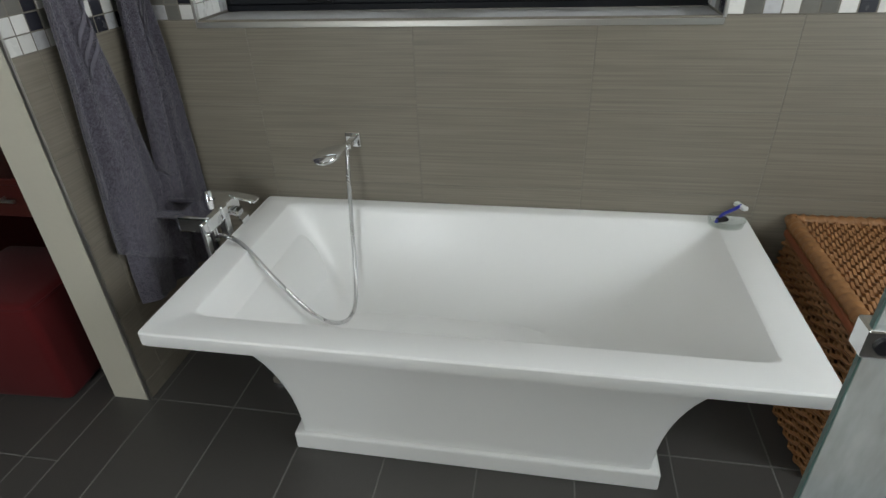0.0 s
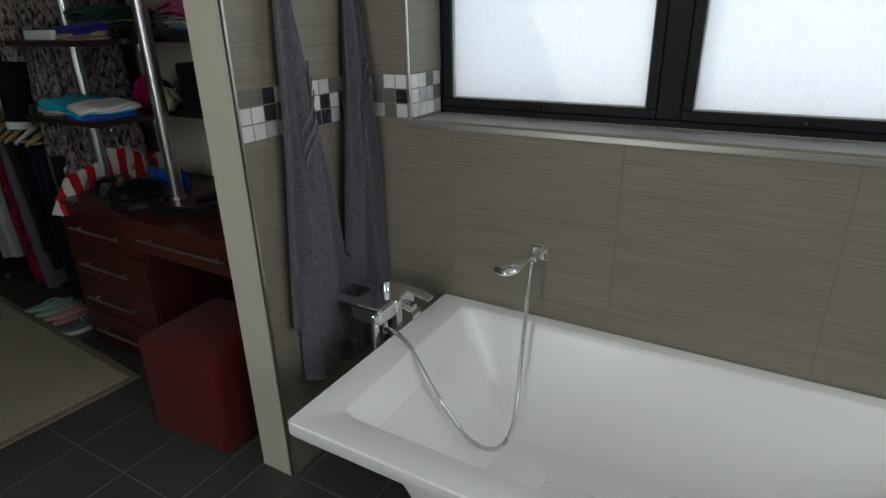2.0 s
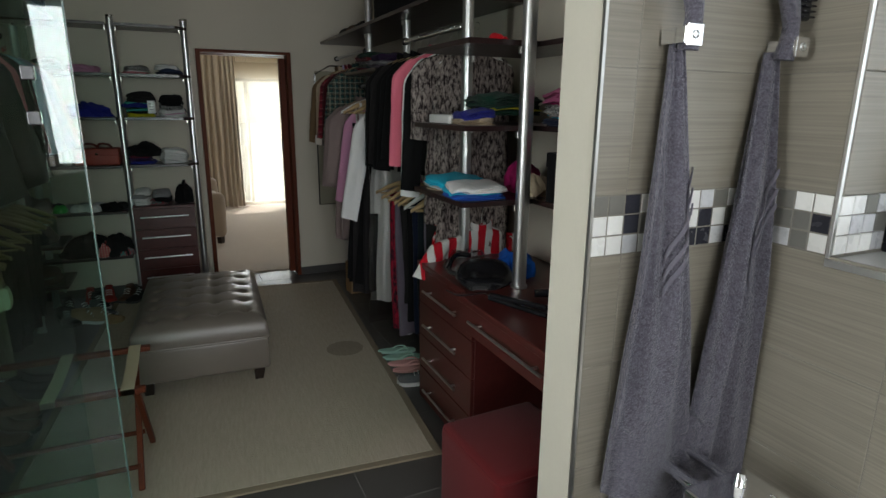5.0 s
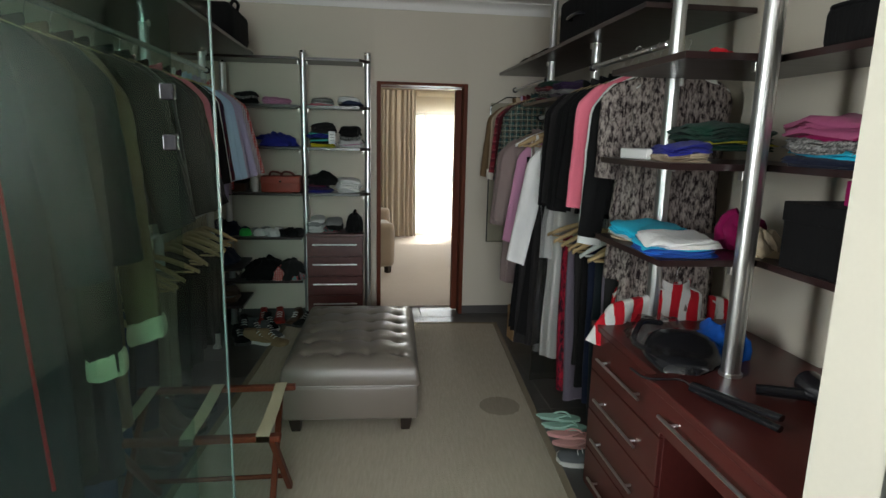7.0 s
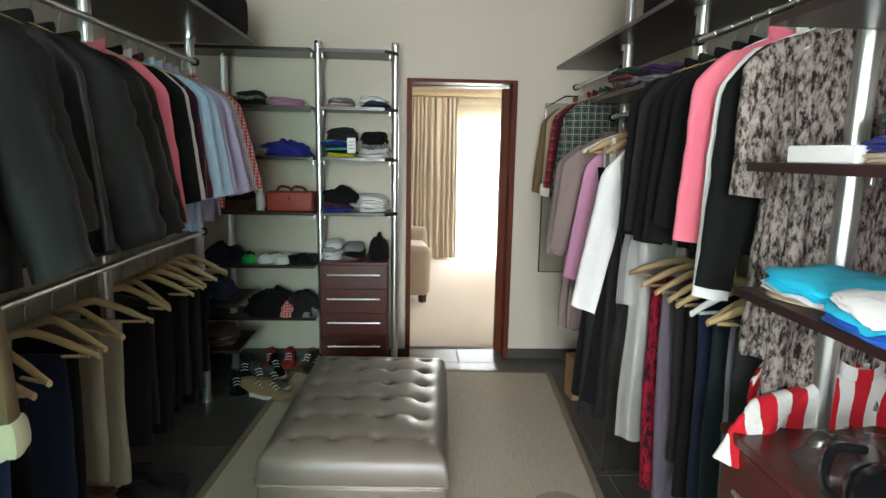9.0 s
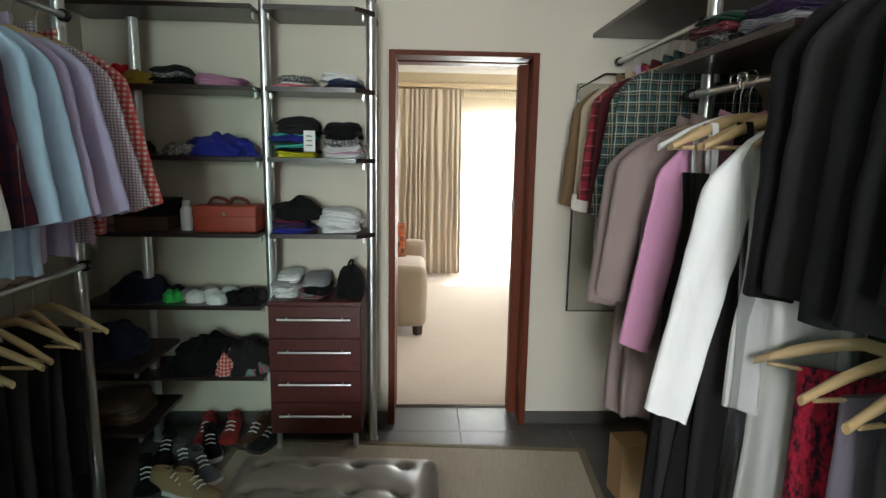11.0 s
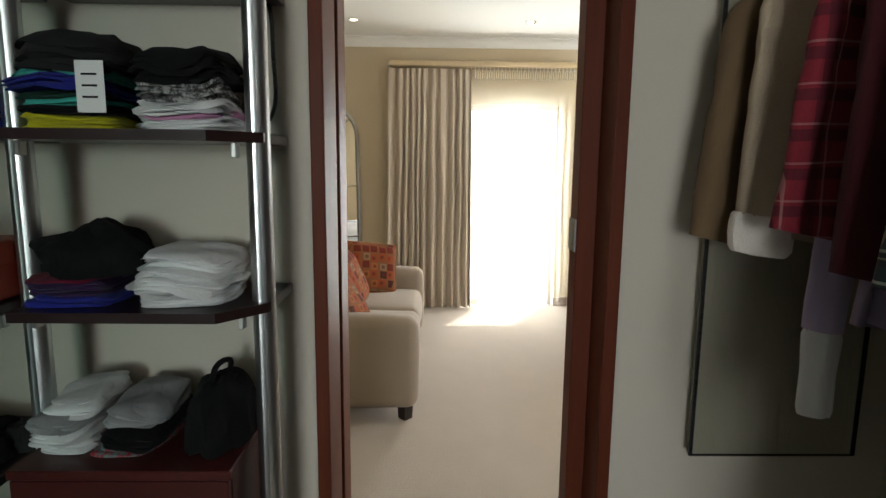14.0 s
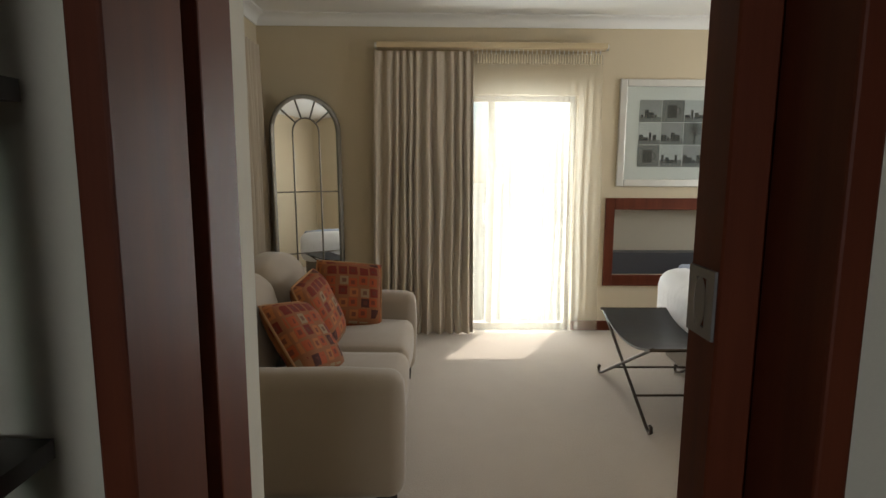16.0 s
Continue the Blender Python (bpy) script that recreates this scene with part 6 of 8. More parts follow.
def pile(place, label, material, sx, sy, h, seed=0.0, turn=0.0, name="crumpled_clothes", rough=0.35, group="loose clothes on the shelves"):
    """A crumpled heap of cloth."""
    ob = thing(name, place, label, "clothes", group, turn)
    rings, n = [], 40
    for i in range(11):
        s = i / 10
        r = math.cos(s * math.pi / 2) ** 0.55
        ring = []
        for k in range(n):
            q = 2 * math.pi * k / n
            cr = 1 + rough * nz(math.cos(q) * 2.2 + seed, math.sin(q) * 2.2, s * 2.5) + 0.12 * nz(math.cos(q) * 6, math.sin(q) * 6 + seed, s * 6)
            zz = h * math.sin(s * math.pi / 2) * (1 + rough * 0.9 * nz(math.cos(q) * r * 2.4, math.sin(q) * r * 2.4, seed + 7)) if i else 0.001
            ring.append((sx / 2 * max(r, 0.03) * cr * math.cos(q), sy / 2 * max(r, 0.03) * cr * math.sin(q), zz))
        rings.append(ring)
    vs, fs = skin(rings)
    mesh_object("cloth", vs, fs, material, ob, "", True, 50)
    if max(sx, sy) > 0.15 and name == "crumpled_clothes":
        a = seed * 2.4
        line = [(sx * 0.5 * math.cos(a + t_ * 0.5) * r_, sy * 0.5 * math.sin(a + t_ * 0.5) * r_, h * z_) for t_, r_, z_ in ((0, 0.2, 1.0), (0.6, 0.55, 0.86), (1.3, 0.86, 0.5), (2.0, 0.98, 0.16))]
        pts = spline(line, 4)
        part("sleeve", tube(pts, [0.024 + 0.006 * nz(k * 0.7, seed, 0) for k in range(len(pts))], 9), material, ob, "", True, 60)
    return ob


def carton(place, label, material, sx, sy, sz, turn=0.0, name="box", cat="box", lid=None):
    ob = thing(name, place, label, cat, "", turn)
    part("body", box((-sx / 2, -sy / 2, 0.001), (sx / 2, sy / 2, sz), 0.003), material, ob)
    if lid:
        part("lid", box((-sx / 2 - 0.004, -sy / 2 - 0.004, sz * 0.72), (sx / 2 + 0.004, sy / 2 + 0.004, sz + 0.004), 0.003), lid, ob)
    return ob


def shoe(place, turn, upper, sole, label, high=0.0, group="shoes on the floor", laces=True):
    ob = thing("shoe", place, label, "shoe", group, turn)
    L, n = 0.285, 18
    def half(s):
        return 0.034 + 0.016 * math.sin(min(1, s * 1.5) * math.pi * 0.5) - 0.010 * math.exp(-((s - 0.45) / 0.18) ** 2) + 0.006 * math.exp(-((s - 0.75) / 0.2) ** 2) if 0.02 < s < 0.985 else 0.018
    rings = []
    for i in range(15):
        s = i / 14
        w = half(s) + 0.005
        lift = 0.012 * max(0, s - 0.75) * 4 * 0.3
        rings.append([(L * (s - 0.5), w, 0.001 + lift), (L * (s - 0.5), w + 0.002, 0.024 + lift), (L * (s - 0.5), -w - 0.002, 0.024 + lift), (L * (s - 0.5), -w, 0.001 + lift)])
    vs, fs = skin(rings)
    mesh_object("sole", vs, fs, sole, ob, "", True, 50)
    rings = []
    for i in range(17):
        s = i / 16
        w = half(s) if 0 < i < 16 else 0.012
        top = 0.05 + (0.055 + high) * (1 / (1 + math.exp((s - 0.48) * 16))) + 0.008 * math.sin(s * 3.1)
        if i in (0, 16):
            top *= 0.75
        rings.append([(L * 0.97 * (s - 0.5), w * math.cos(q) * (1.0 if math.sin(q) < 0.6 else 0.85), 0.025 + (top - 0.025) * max(0.0, math.sin(q))) for q in [math.pi * k / (n - 1) for k in range(n)]])
    vs, fs = skin(rings)
    mesh_object("upper", vs, fs, upper, ob, "", True, 60)
    part("opening", tube([(-0.075 + 0.052 * math.cos(q), 0.026 * math.sin(q), 0.104 + high + 0.004 * math.cos(q)) for q in [2 * math.pi * k / 16 for k in range(16)]], 0.006, 6, True), upper, ob, "padded collar", True)
    if laces:
        for k in range(4):
            x = -0.01 + k * 0.022
            z = 0.092 - k * 0.013 + high * 0.3
            part("lace", tube([(x, -0.024, z - 0.008), (x + 0.004, 0, z + 0.002), (x, 0.024, z - 0.008)], 0.0028, 6), white_cotton, ob, "", True)
    return ob


def slipper(place, turn, mt, label):
    ob = thing("flip_flop", place, label, "sandal", "sandals under the north rail", turn)
    outline = []
    for k in range(28):
        q = 2 * math.pi * k / 28
        x, y = 0.13 * math.cos(q), 0.042 * math.sin(q)
        outline.append((x, y * (1.0 + 0.2 * math.cos(q) - 0.18 * math.exp(-(x / 0.05) ** 2))))
    vs, fs = skin([[(x, y, z) for x, y in outline] for z in (0.001, 0.018)])
    mesh_object("sole", vs, fs, mt, ob)
    for s in (-1, 1):
        part("strap", tube(spline([(0.075, 0, 0.018), (0.05, s * 0.018, 0.035), (0.01, s * 0.035, 0.03), (-0.025, s * 0.036, 0.016)], 4), 0.005, 6), mt, ob, "", True)
    return ob


# doorway wall, bay beside the doorway
SX = -6.575
z1, z2, z3, z4 = 1.868, 1.533, 1.158, 0.787
stack((SX, 0.475, z1), "folded pale print and pink garments on a shelf", [(rose, 0.018), (white_cotton, 0.012), (printed, 0.03)], 0.26, 0.20, 1.0)
stack((SX, 0.715, z1), "folded blue jeans under a white cloth", [(navy, 0.022), (denim, 0.02), (white_cotton, 0.035)], 0.26, 0.19, 2.0)
stack((SX, 0.475, z2), "stack of bright folded T-shirts under a black sweater", [(yellow, 0.028), (black_cloth, 0.014), (aqua, 0.02), (green_d, 0.018), (deepblue, 0.03), (aqua, 0.018), (charcoal, 0.07)], 0.26, 0.21, 3.0)
stack((SX, 0.715, z2), "folded white and grey shirts under a black one", [(white_cotton, 0.03), (pink, 0.008), (white_cotton, 0.03), (printed, 0.045), (black_cloth, 0.06)], 0.26, 0.20, 4.0)
tg = thing("price_tag", (SX + 0.142, 0.565, z2 + 0.03), "white paper label standing against the folded shirts", "label")
paper_white = surface("tag_paper", (0.74, 0.74, 0.72), 0.7, var=0.02, fine=90, bump=0.02)
part("card", box((0, -0.028, 0.0), (0.0015, 0.028, 0.10)), paper_white, tg)
bm = bmesh.new()
for k in range(3):
    add_box(bm, (0.0016, -0.016, 0.028 + k * 0.022), (0.0022, 0.014, 0.032 + k * 0.022))
part("print", bm, black_plastic, tg, "unreadable grey print")
stack((SX, 0.45, z3), "dark purple folded clothes on a shelf", [(deepblue, 0.02), (purple, 0.03), (wine, 0.008)], 0.25, 0.2, 5.0)
pile((SX, 0.47, z3 + 0.058), "crumpled black garment on the purple pile", black_cloth, 0.22, 0.26, 0.10, 5.5)
stack((SX, 0.70, z3), "stack of folded white towels", [(white_cotton, 0.03), (white_cotton, 0.028), (white_cotton, 0.028), (white_cotton, 0.026)], 0.27, 0.22, 6.0)
zc4 = 0.818
stack((SX, 0.42, zc4), "folded white garments on the chest", [(white_cotton, 0.035), (white_cotton, 0.03), (grey_k, 0.03), (white_cotton, 0.03)], 0.26, 0.14, 7.0)
stack((SX, 0.57, zc4), "folded red print, black and grey garments on the chest", [(multi, 0.035), (black_cloth, 0.03), (grey_k, 0.04)], 0.26, 0.15, 8.0)
sack = pile((SX, 0.74, zc4), "black soft bag with a handle on the chest of drawers", black_cloth, 0.24, 0.15, 0.15, 9.0, 0, "bag", 0.2)
part("handle", tube(spline([(-0.05, 0.0, 0.13), (-0.03, 0.01, 0.175), (0.03, 0.0, 0.18), (0.05, -0.01, 0.13)], 6), 0.007, 7), black_cloth, sack, "", True)
part("zip_strip", tube(spline([(-0.09, 0.02, 0.095), (0.0, 0.03, 0.145), (0.09, 0.02, 0.09)], 6), 0.004, 6), charcoal, sack, "", True)
# bay towards the corner
stack((SX, 0.12, z1), "folded pink garment on a shelf", [(pink, 0.03), (pink, 0.025)], 0.22, 0.24, 10.0)
stack((SX, -0.13, z1), "black mesh bag with folded dark clothes", [(black_cloth, 0.05), (printed, 0.02), (charcoal, 0.03)], 0.24, 0.18, 11.0)
pile((SX, -0.40, z1), "red and yellow cloths heaped on a shelf", red_cloth, 0.24, 0.20, 0.09, 12.0)
pile((SX + 0.02, -0.27, z1), "ochre knitted cloth on a shelf", fabric("ochre_knit", (0.30, 0.20, 0.03)), 0.20, 0.16, 0.06, 12.6)
pile((SX, 0.09, z2), "heaped royal blue sportswear with white stripes", deepblue, 0.26, 0.34, 0.10, 13.0)
pile((SX + 0.03, -0.08, z2), "white striped sports top", printed, 0.2, 0.2, 0.06, 14.0)
stack((SX, -0.40, z2), "dark folded clothes on a shelf", [(brown_k, 0.03), (black_cloth, 0.03), (charcoal, 0.02)], 0.26, 0.3, 15.0)
bag = thing("red_bag", (SX + 0.02, 0.14, z3), "orange-red box bag with leather straps on a shelf", "bag")
red_leather = surface("red_leather", (0.28, 0.035, 0.016), 0.5, var=0.2, scale=10, fine=160, bump=0.2)
red_strap = surface("dark_red_strap", (0.10, 0.015, 0.01), 0.5, fine=150)
part("body", box((-0.11, -0.155, 0.001), (0.12, 0.155, 0.13), 0.012, 3), red_leather, bag, "", True, 60)
part("flap", box((0.0, -0.157, 0.075), (0.124, 0.157, 0.134), 0.008, 2), red_leather, bag)
for yy in (-0.05, 0.05):
    part("strap", tube(spline([(0.05, yy - 0.05, 0.13), (0.03, yy - 0.03, 0.165), (0.04, yy + 0.03, 0.16), (0.05, yy + 0.06, 0.132)], 5), 0.009, 8), red_strap, bag, "", True)
part("clasp", box((0.1245, -0.008, 0.085), (0.129, 0.008, 0.10), 0.001), chrome, bag)
bot = thing("white_bottle", (SX + 0.06, -0.075, z3), "white plastic spray bottle on a shelf", "bottle")
rings = [[(r * math.cos(q), r * math.sin(q), z) for q in [2 * math.pi * k / 18 for k in range(18)]] for r, z in ((0.026, 0.001), (0.029, 0.006), (0.029, 0.105), (0.02, 0.12), (0.014, 0.125))]
vs, fs = skin(rings)
mesh_object("body", vs, fs, white_plastic, bot, "", True, 50)
part("cap", rod((0, 0, 0.125), (0, 0, 0.152), 0.018, sides=16), white_plastic, bot)
carton((SX, -0.28, z3), "dark cardboard shoe box", brown_k, 0.24, 0.26, 0.10, 2, lid=black_cloth)
carton((SX, -0.28, z3 + 0.106), "black flat box on a brown one", black_cloth, 0.22, 0.24, 0.05, -3)
# sock balls
for k, (dx, dy, mt) in enumerate(((0.05, -0.17, aqua), (0.0, -0.10, grey_k), (0.06, -0.05, white_cotton), (0.02, 0.02, white_cotton), (-0.06, -0.02, grey_k), (0.09, 0.07, white_cotton), (-0.04, 0.09, white_cotton), (0.05, 0.14, black_cloth), (-0.02, 0.19, black_cloth), (0.07, 0.22, black_cloth), (-0.06, -0.20, navy), (0.0, 0.26, charcoal))):
    if k == 0:
        mt = fabric("neon_green_sock", (0.05, 0.50, 0.10))
    pile((SX + dx, dy, z4), "rolled pair of socks on a shelf", mt, 0.105, 0.10, 0.055, 20 + k, k * 31, "rolled_socks", 0.2, "rolled socks")
pile((SX, -0.36, z4), "dark blue cloth heaped on a shelf", navy, 0.3, 0.26, 0.12, 33.0)
z5 = 0.412
pile((SX, -0.03, z5), "heaped black clothes on the low shelf", black_cloth, 0.28, 0.34, 0.16, 34.0)
pile((SX + 0.02, 0.19, z5), "charcoal clothes heaped on the low shelf", charcoal, 0.26, 0.24, 0.15, 35.0)
pile((SX + 0.08, 0.10, z5), "red and white checked cloth on the low shelf", red_check, 0.14, 0.12, 0.11, 36.0)
pile((SX + 0.09, 0.23, z5), "red printed cloth on the low shelf", multi, 0.12, 0.16, 0.05, 37.0)
stack((-6.2, -0.3, 0.322), "folded brown and grey jumpers on a corner shelf", [(brown_k, 0.035), (grey_k, 0.03), (brown_k, 0.035)], 0.28, 0.26, 38.0)
pile((-6.2, -0.32, 0.622), "navy clothes heaped on a corner shelf", navy, 0.3, 0.3, 0.13, 39.0)
# cable hanging by the doorway
cab = thing("hanging_strap", (CX + 0.012, 0.832, 1.90), "thin black strap hanging from the upright", "strap")
part("strap", tube(spline([(0.02, -0.03, 0.0), (0.02, 0.012, -0.06), (0.02, 0.018, -0.18), (0.02, 0.02, -0.28), (0.02, 0.0, -0.33), (0.02, -0.025, -0.30)], 6), 0.005, 6), black_plastic, cab, "", True)

# shoes in the corner and under the trousers
sole_w = surface("white_rubber", (0.55, 0.55, 0.53), 0.6, var=0.1, fine=120, bump=0.1)
sole_d = surface("dark_rubber", (0.03, 0.028, 0.026), 0.6, var=0.2, fine=120, bump=0.1)
grey_shoe = fabric("grey_mesh", (0.09, 0.095, 0.10), 300.0)
red_shoe = fabric("red_mesh", (0.30, 0.03, 0.025), 300.0)
brown_shoe = surface("brown_leather", (0.075, 0.03, 0.015), 0.45, var=0.25, scale=10, fine=150, bump=0.2)
tan_shoe = surface("tan_nubuck", (0.24, 0.16, 0.085), 0.8, var=0.15, scale=10, fine=200, bump=0.3)
SH = [(-6.02, 0.10, 60, tan_shoe, tan_shoe, "tan suede shoe on the floor"), (-6.05, 0.0, 72, tan_shoe, sole_w, "tan suede shoe on the floor"), (-6.20, 0.06, 38, grey_shoe, sole_w, "grey running shoe with white sole"), (-6.27, -0.06, 30, grey_shoe, sole_w, "grey running shoe with white sole"), (-6.42, 0.02, 20, black_cloth, sole_w, "black trainer with white sole"), (-6.36, -0.18, 12, charcoal, sole_d, "charcoal shoe on the floor"), (-6.57, 0.08, 5, red_shoe, sole_d, "red trainer on the floor"), (-6.56, -0.05, 10, red_shoe, sole_d, "red trainer on the floor"), (-6.55, 0.22, -12, brown_shoe, sole_d, "brown leather shoe on the floor"), (-6.50, 0.31, -30, charcoal, sole_d, "dark slipper on the floor"), (-6.10, -0.16, 25, black_cloth, sole_d, "black shoe on the floor")]
for x, y, tn, up, so, lb in SH:
    shoe((x, y, 0.001), tn, up, so, lb)
for k in range(7):
    shoe((-4.32 - 0.115 * k, -0.20 + 0.02 * (k % 2), 0.001), 88 + 4 * (k % 3), brown_shoe if k < 4 else charcoal, sole_d, "brown leather boot under the trousers" if k < 4 else "dark shoe under the trousers", 0.09 if k < 4 else 0.0, "shoes under the trousers", False)
for x, mt, lb in ((-4.62, aqua, "mint green flip-flop on the floor"), (-4.51, aqua, "mint green flip-flop on the floor"), (-4.41, rose, "pink flip-flop on the floor"), (-4.31, rose, "pink flip-flop on the floor")):
    if mt is aqua:
        mt = surface("mint_rubber", (0.36, 0.60, 0.50), 0.7, var=0.08, fine=120, bump=0.1)
    else:
        mt = surface("pink_rubber", (0.70, 0.36, 0.34), 0.7, var=0.08, fine=120, bump=0.1)
    slipper((x, 1.98, 0.001), 75, mt, lb)
shoe((-4.14, 1.96, 0.001), 250, grey_shoe, sole_w, "grey and white trainer beside the drawers", 0.0, "sandals under the north rail")
bagb = carton((-6.02, 2.10, 0.0), "brown paper bag on the floor under the coats", surface("kraft_paper", (0.30, 0.19, 0.09), 0.85, var=0.12, fine=90, bump=0.2), 0.14, 0.16, 0.28, 6, "paper_bag", "bag")

# top shelves
sc = thing("travel_bag", (-5.86, -0.25, 2.222), "black soft travel bag on the top shelf", "bag")
part("body", box((-0.28, -0.24, 0.001), (0.27, 0.25, 0.24), 0.05, 3), black_cloth, sc, "", True, 60)
part("zip", tube([(x, 0.251 - 0.02, 0.20) for x in (-0.22, -0.1, 0.0, 0.1, 0.22)], 0.005, 6), charcoal, sc)
part("handle", tube(spline([(-0.1, 0.2, 0.23), (-0.07, 0.22, 0.28), (0.07, 0.22, 0.28), (0.1, 0.2, 0.23)], 5), 0.011, 8), black_cloth, sc, "", True)
sc2 = thing("suitcase", (-5.05, 2.30, 2.208), "black suitcase lying on the top shelf", "suitcase")
part("shell", box((-0.36, -0.20, 0.001), (0.36, 0.20, 0.30), 0.035, 3), black_cloth, sc2, "", True, 60)
part("handle", tube(spline([(-0.1, -0.2, 0.15), (-0.08, -0.235, 0.15), (0.08, -0.235, 0.15), (0.1, -0.2, 0.15)], 5), 0.011, 8), black_plastic, sc2, "", True)
for k, (x, mt) in enumerate(((-6.45, charcoal), (-6.2, brown_k), (-5.95, black_cloth))):
    pile((x, 2.25, 2.208), "dark felt hat on the top shelf", mt, 0.28, 0.28, 0.10, 50 + k, 0, "hat", 0.08, "hats on the top shelf")
stack((-5.52, 2.16, 1.886), "folded dark red and green knitwear under the top shelf", [(wine, 0.03), (green_plaid, 0.03), (printed, 0.025), (red_plaid, 0.03), (green_d, 0.03)], 0.26, 0.28, 52.0)
stack((-5.20, 2.16, 1.886), "folded grey and violet knitwear under the top shelf", [(greyviolet, 0.04), (grey_k, 0.03), (purple, 0.04)], 0.26, 0.28, 53.0)

# shelves over the dressing table
s3, s2, s1 = 1.917, 1.567, 1.244
for k, x in enumerate((-3.08, -2.72)):
    bk = thing("dark_basket", (x, 2.355, s3), "black flat storage basket on the upper shelf", "basket", "upper shelf baskets")
    part("body", box((-0.16, -0.13, 0.001), (0.16, 0.13, 0.12 - 0.03 * k), 0.02, 2), black_cloth, bk, "", True, 60)
    part("rim", tube([(a, b, 0.12 - 0.03 * k) for a, b in superellipse(0.155, 0.125, 10, 40)], 0.008, 6, True), black_cloth, bk, "", True)
pile((-3.60, 2.10, s3), "small red cloth on the upper shelf", red_cloth, 0.16, 0.12, 0.03, 60.0)
stack((-3.60, 2.16, s2 + 0.04), "dark green sweaters with yellow print", [(green_d, 0.03), (yellow, 0.006), (green_d, 0.03), (green_d, 0.03)], 0.34, 0.30, 61.0)
bk2 = carton((-3.72, 1.99, s2), "white flat box with a violet edge", white_plastic, 0.20, 0.22, 0.04, 4, lid=None)
stack((-3.50, 1.96, s2), "cream knitted band and royal blue folded shirts", [(cream, 0.03), (deepblue, 0.03)], 0.30, 0.18, 62.0, -6)
stack((-3.12, 2.30, s2), "turquoise, grey and pink folded knitwear", [(navy, 0.025), (teal_cloth, 0.025), (printed, 0.04), (magenta, 0.02), (dusky, 0.04)], 0.40, 0.26, 63.0, 3)
stack((-2.70, 2.34, s2), "dusky pink and grey folded knitwear", [(teal_cloth, 0.025), (greyviolet, 0.04), (dusky, 0.05)], 0.32, 0.22, 64.0, -4)
stack((-3.74, 1.99, s1), "turquoise folded towels on the shelf", [(cream, 0.018), (white_cotton, 0.014), (teal_cloth, 0.03)], 0.24, 0.30, 65.0, 8)
stack((-3.50, 1.96, s1), "white and royal blue folded shirts on the shelf", [(royal, 0.024), (teal_cloth, 0.01), (white_cotton, 0.028)], 0.27, 0.27, 66.0, -10)
pile((-3.56, 2.27, s1), "magenta woollen cloth behind the folded shirts", magenta, 0.22, 0.16, 0.13, 67.0)
pile((-3.44, 2.26, s1), "cream cloth behind the folded shirts", cream, 0.18, 0.14, 0.08, 67.5)
carton((-3.06, 2.325, s1), "black storage box on the shelf", black_cloth, 0.38, 0.26, 0.21, 2, "storage_box", "box", black_cloth)
carton((-2.98, 2.34, s1 + 0.216), "magenta leather box on the black box", magenta, 0.20, 0.20, 0.075, -6)

# on the drawers and the dressing table
T = 0.856
bagp = pile((-3.70, 2.05, 0.83), "crumpled clear plastic bag on the drawers", plastic_film, 0.22, 0.22, 0.09, 70.0, 0, "plastic_bag", 0.6)
pile((-3.56, 2.24, 0.83), "blue and khaki cloths on the drawers", royal, 0.24, 0.16, 0.10, 71.0)
bagk = thing("black_handbag", (-3.47, 2.02, 0.83), "glossy black patent handbag lying on the table", "handbag", turn=-30)
rings = []
for k in range(13):
    s = k / 12
    hh, ww = 0.010 + 0.034 * math.sin(s * math.pi) ** 0.5 * (1 + 0.3 * math.sin(s * 7)), 0.04 + 0.10 * math.sin(s * math.pi) ** 0.7
    rings.append([(0.42 * (s - 0.5), ww * math.cos(q), 0.002 + hh + hh * math.sin(q)) for q in [2 * math.pi * j / 20 for j in range(20)]])
vs, fs = skin(rings)
mesh_object("body", vs, fs, black_plastic, bagk, "", True, 60)
part("handle", tube(spline([(-0.16, -0.08, 0.09), (-0.10, -0.15, 0.10), (0.02, -0.17, 0.06), (0.14, -0.11, 0.07)], 6), 0.012, 8), black_plastic, bagk, "", True)
iron_s = thing("hair_straightener", (-3.02, 1.93, T), "glossy black hair straightener on the table", "hair straightener", turn=20)
for s in (0, 1):
    rings = []
    for k in range(12):
        f = k / 11
        w = 0.018 - 0.004 * f
        zz = 0.012 + s * (0.012 + 0.02 * f)
        rings.append([(0.29 * (f - 0.5), w * math.cos(q), zz + 0.010 * math.sin(q)) for q in [2 * math.pi * j / 12 for j in range(12)]])
    vs, fs = skin(rings)
    mesh_object("arm", vs, fs, black_plastic, iron_s, "", True, 60)
part("cord", tube(spline([(-0.145, 0, 0.015), (-0.22, 0.03, 0.006), (-0.27, -0.06, 0.006), (-0.36, -0.05, 0.006)], 6), 0.004, 6), black_plastic, iron_s, "", True)
dry = thing("hair_dryer", (-2.98, 2.20, T), "black hair dryer lying on the table", "hair dryer", turn=-15)
part("barrel", rod((-0.12, 0, 0.045), (0.12, 0, 0.045), 0.042, 0.034, 18), black_plastic, dry, "", True)
part("nozzle", rod((0.12, 0, 0.045), (0.17, 0, 0.045), 0.028, 0.024, 14), black_plastic, dry, "", True)
part("grip", rod((-0.06, 0, 0.03), (-0.10, -0.16, 0.02), 0.02, 0.017, 12), black_plastic, dry, "", True)
amber = surface("amber_perfume", (0.45, 0.22, 0.05), 0.1, var=0.1, fine=60, bump=0.0)
perf = thing("perfume_bottle", (-2.70, 1.98, T), "square perfume bottle with amber liquid", "bottle", turn=20)
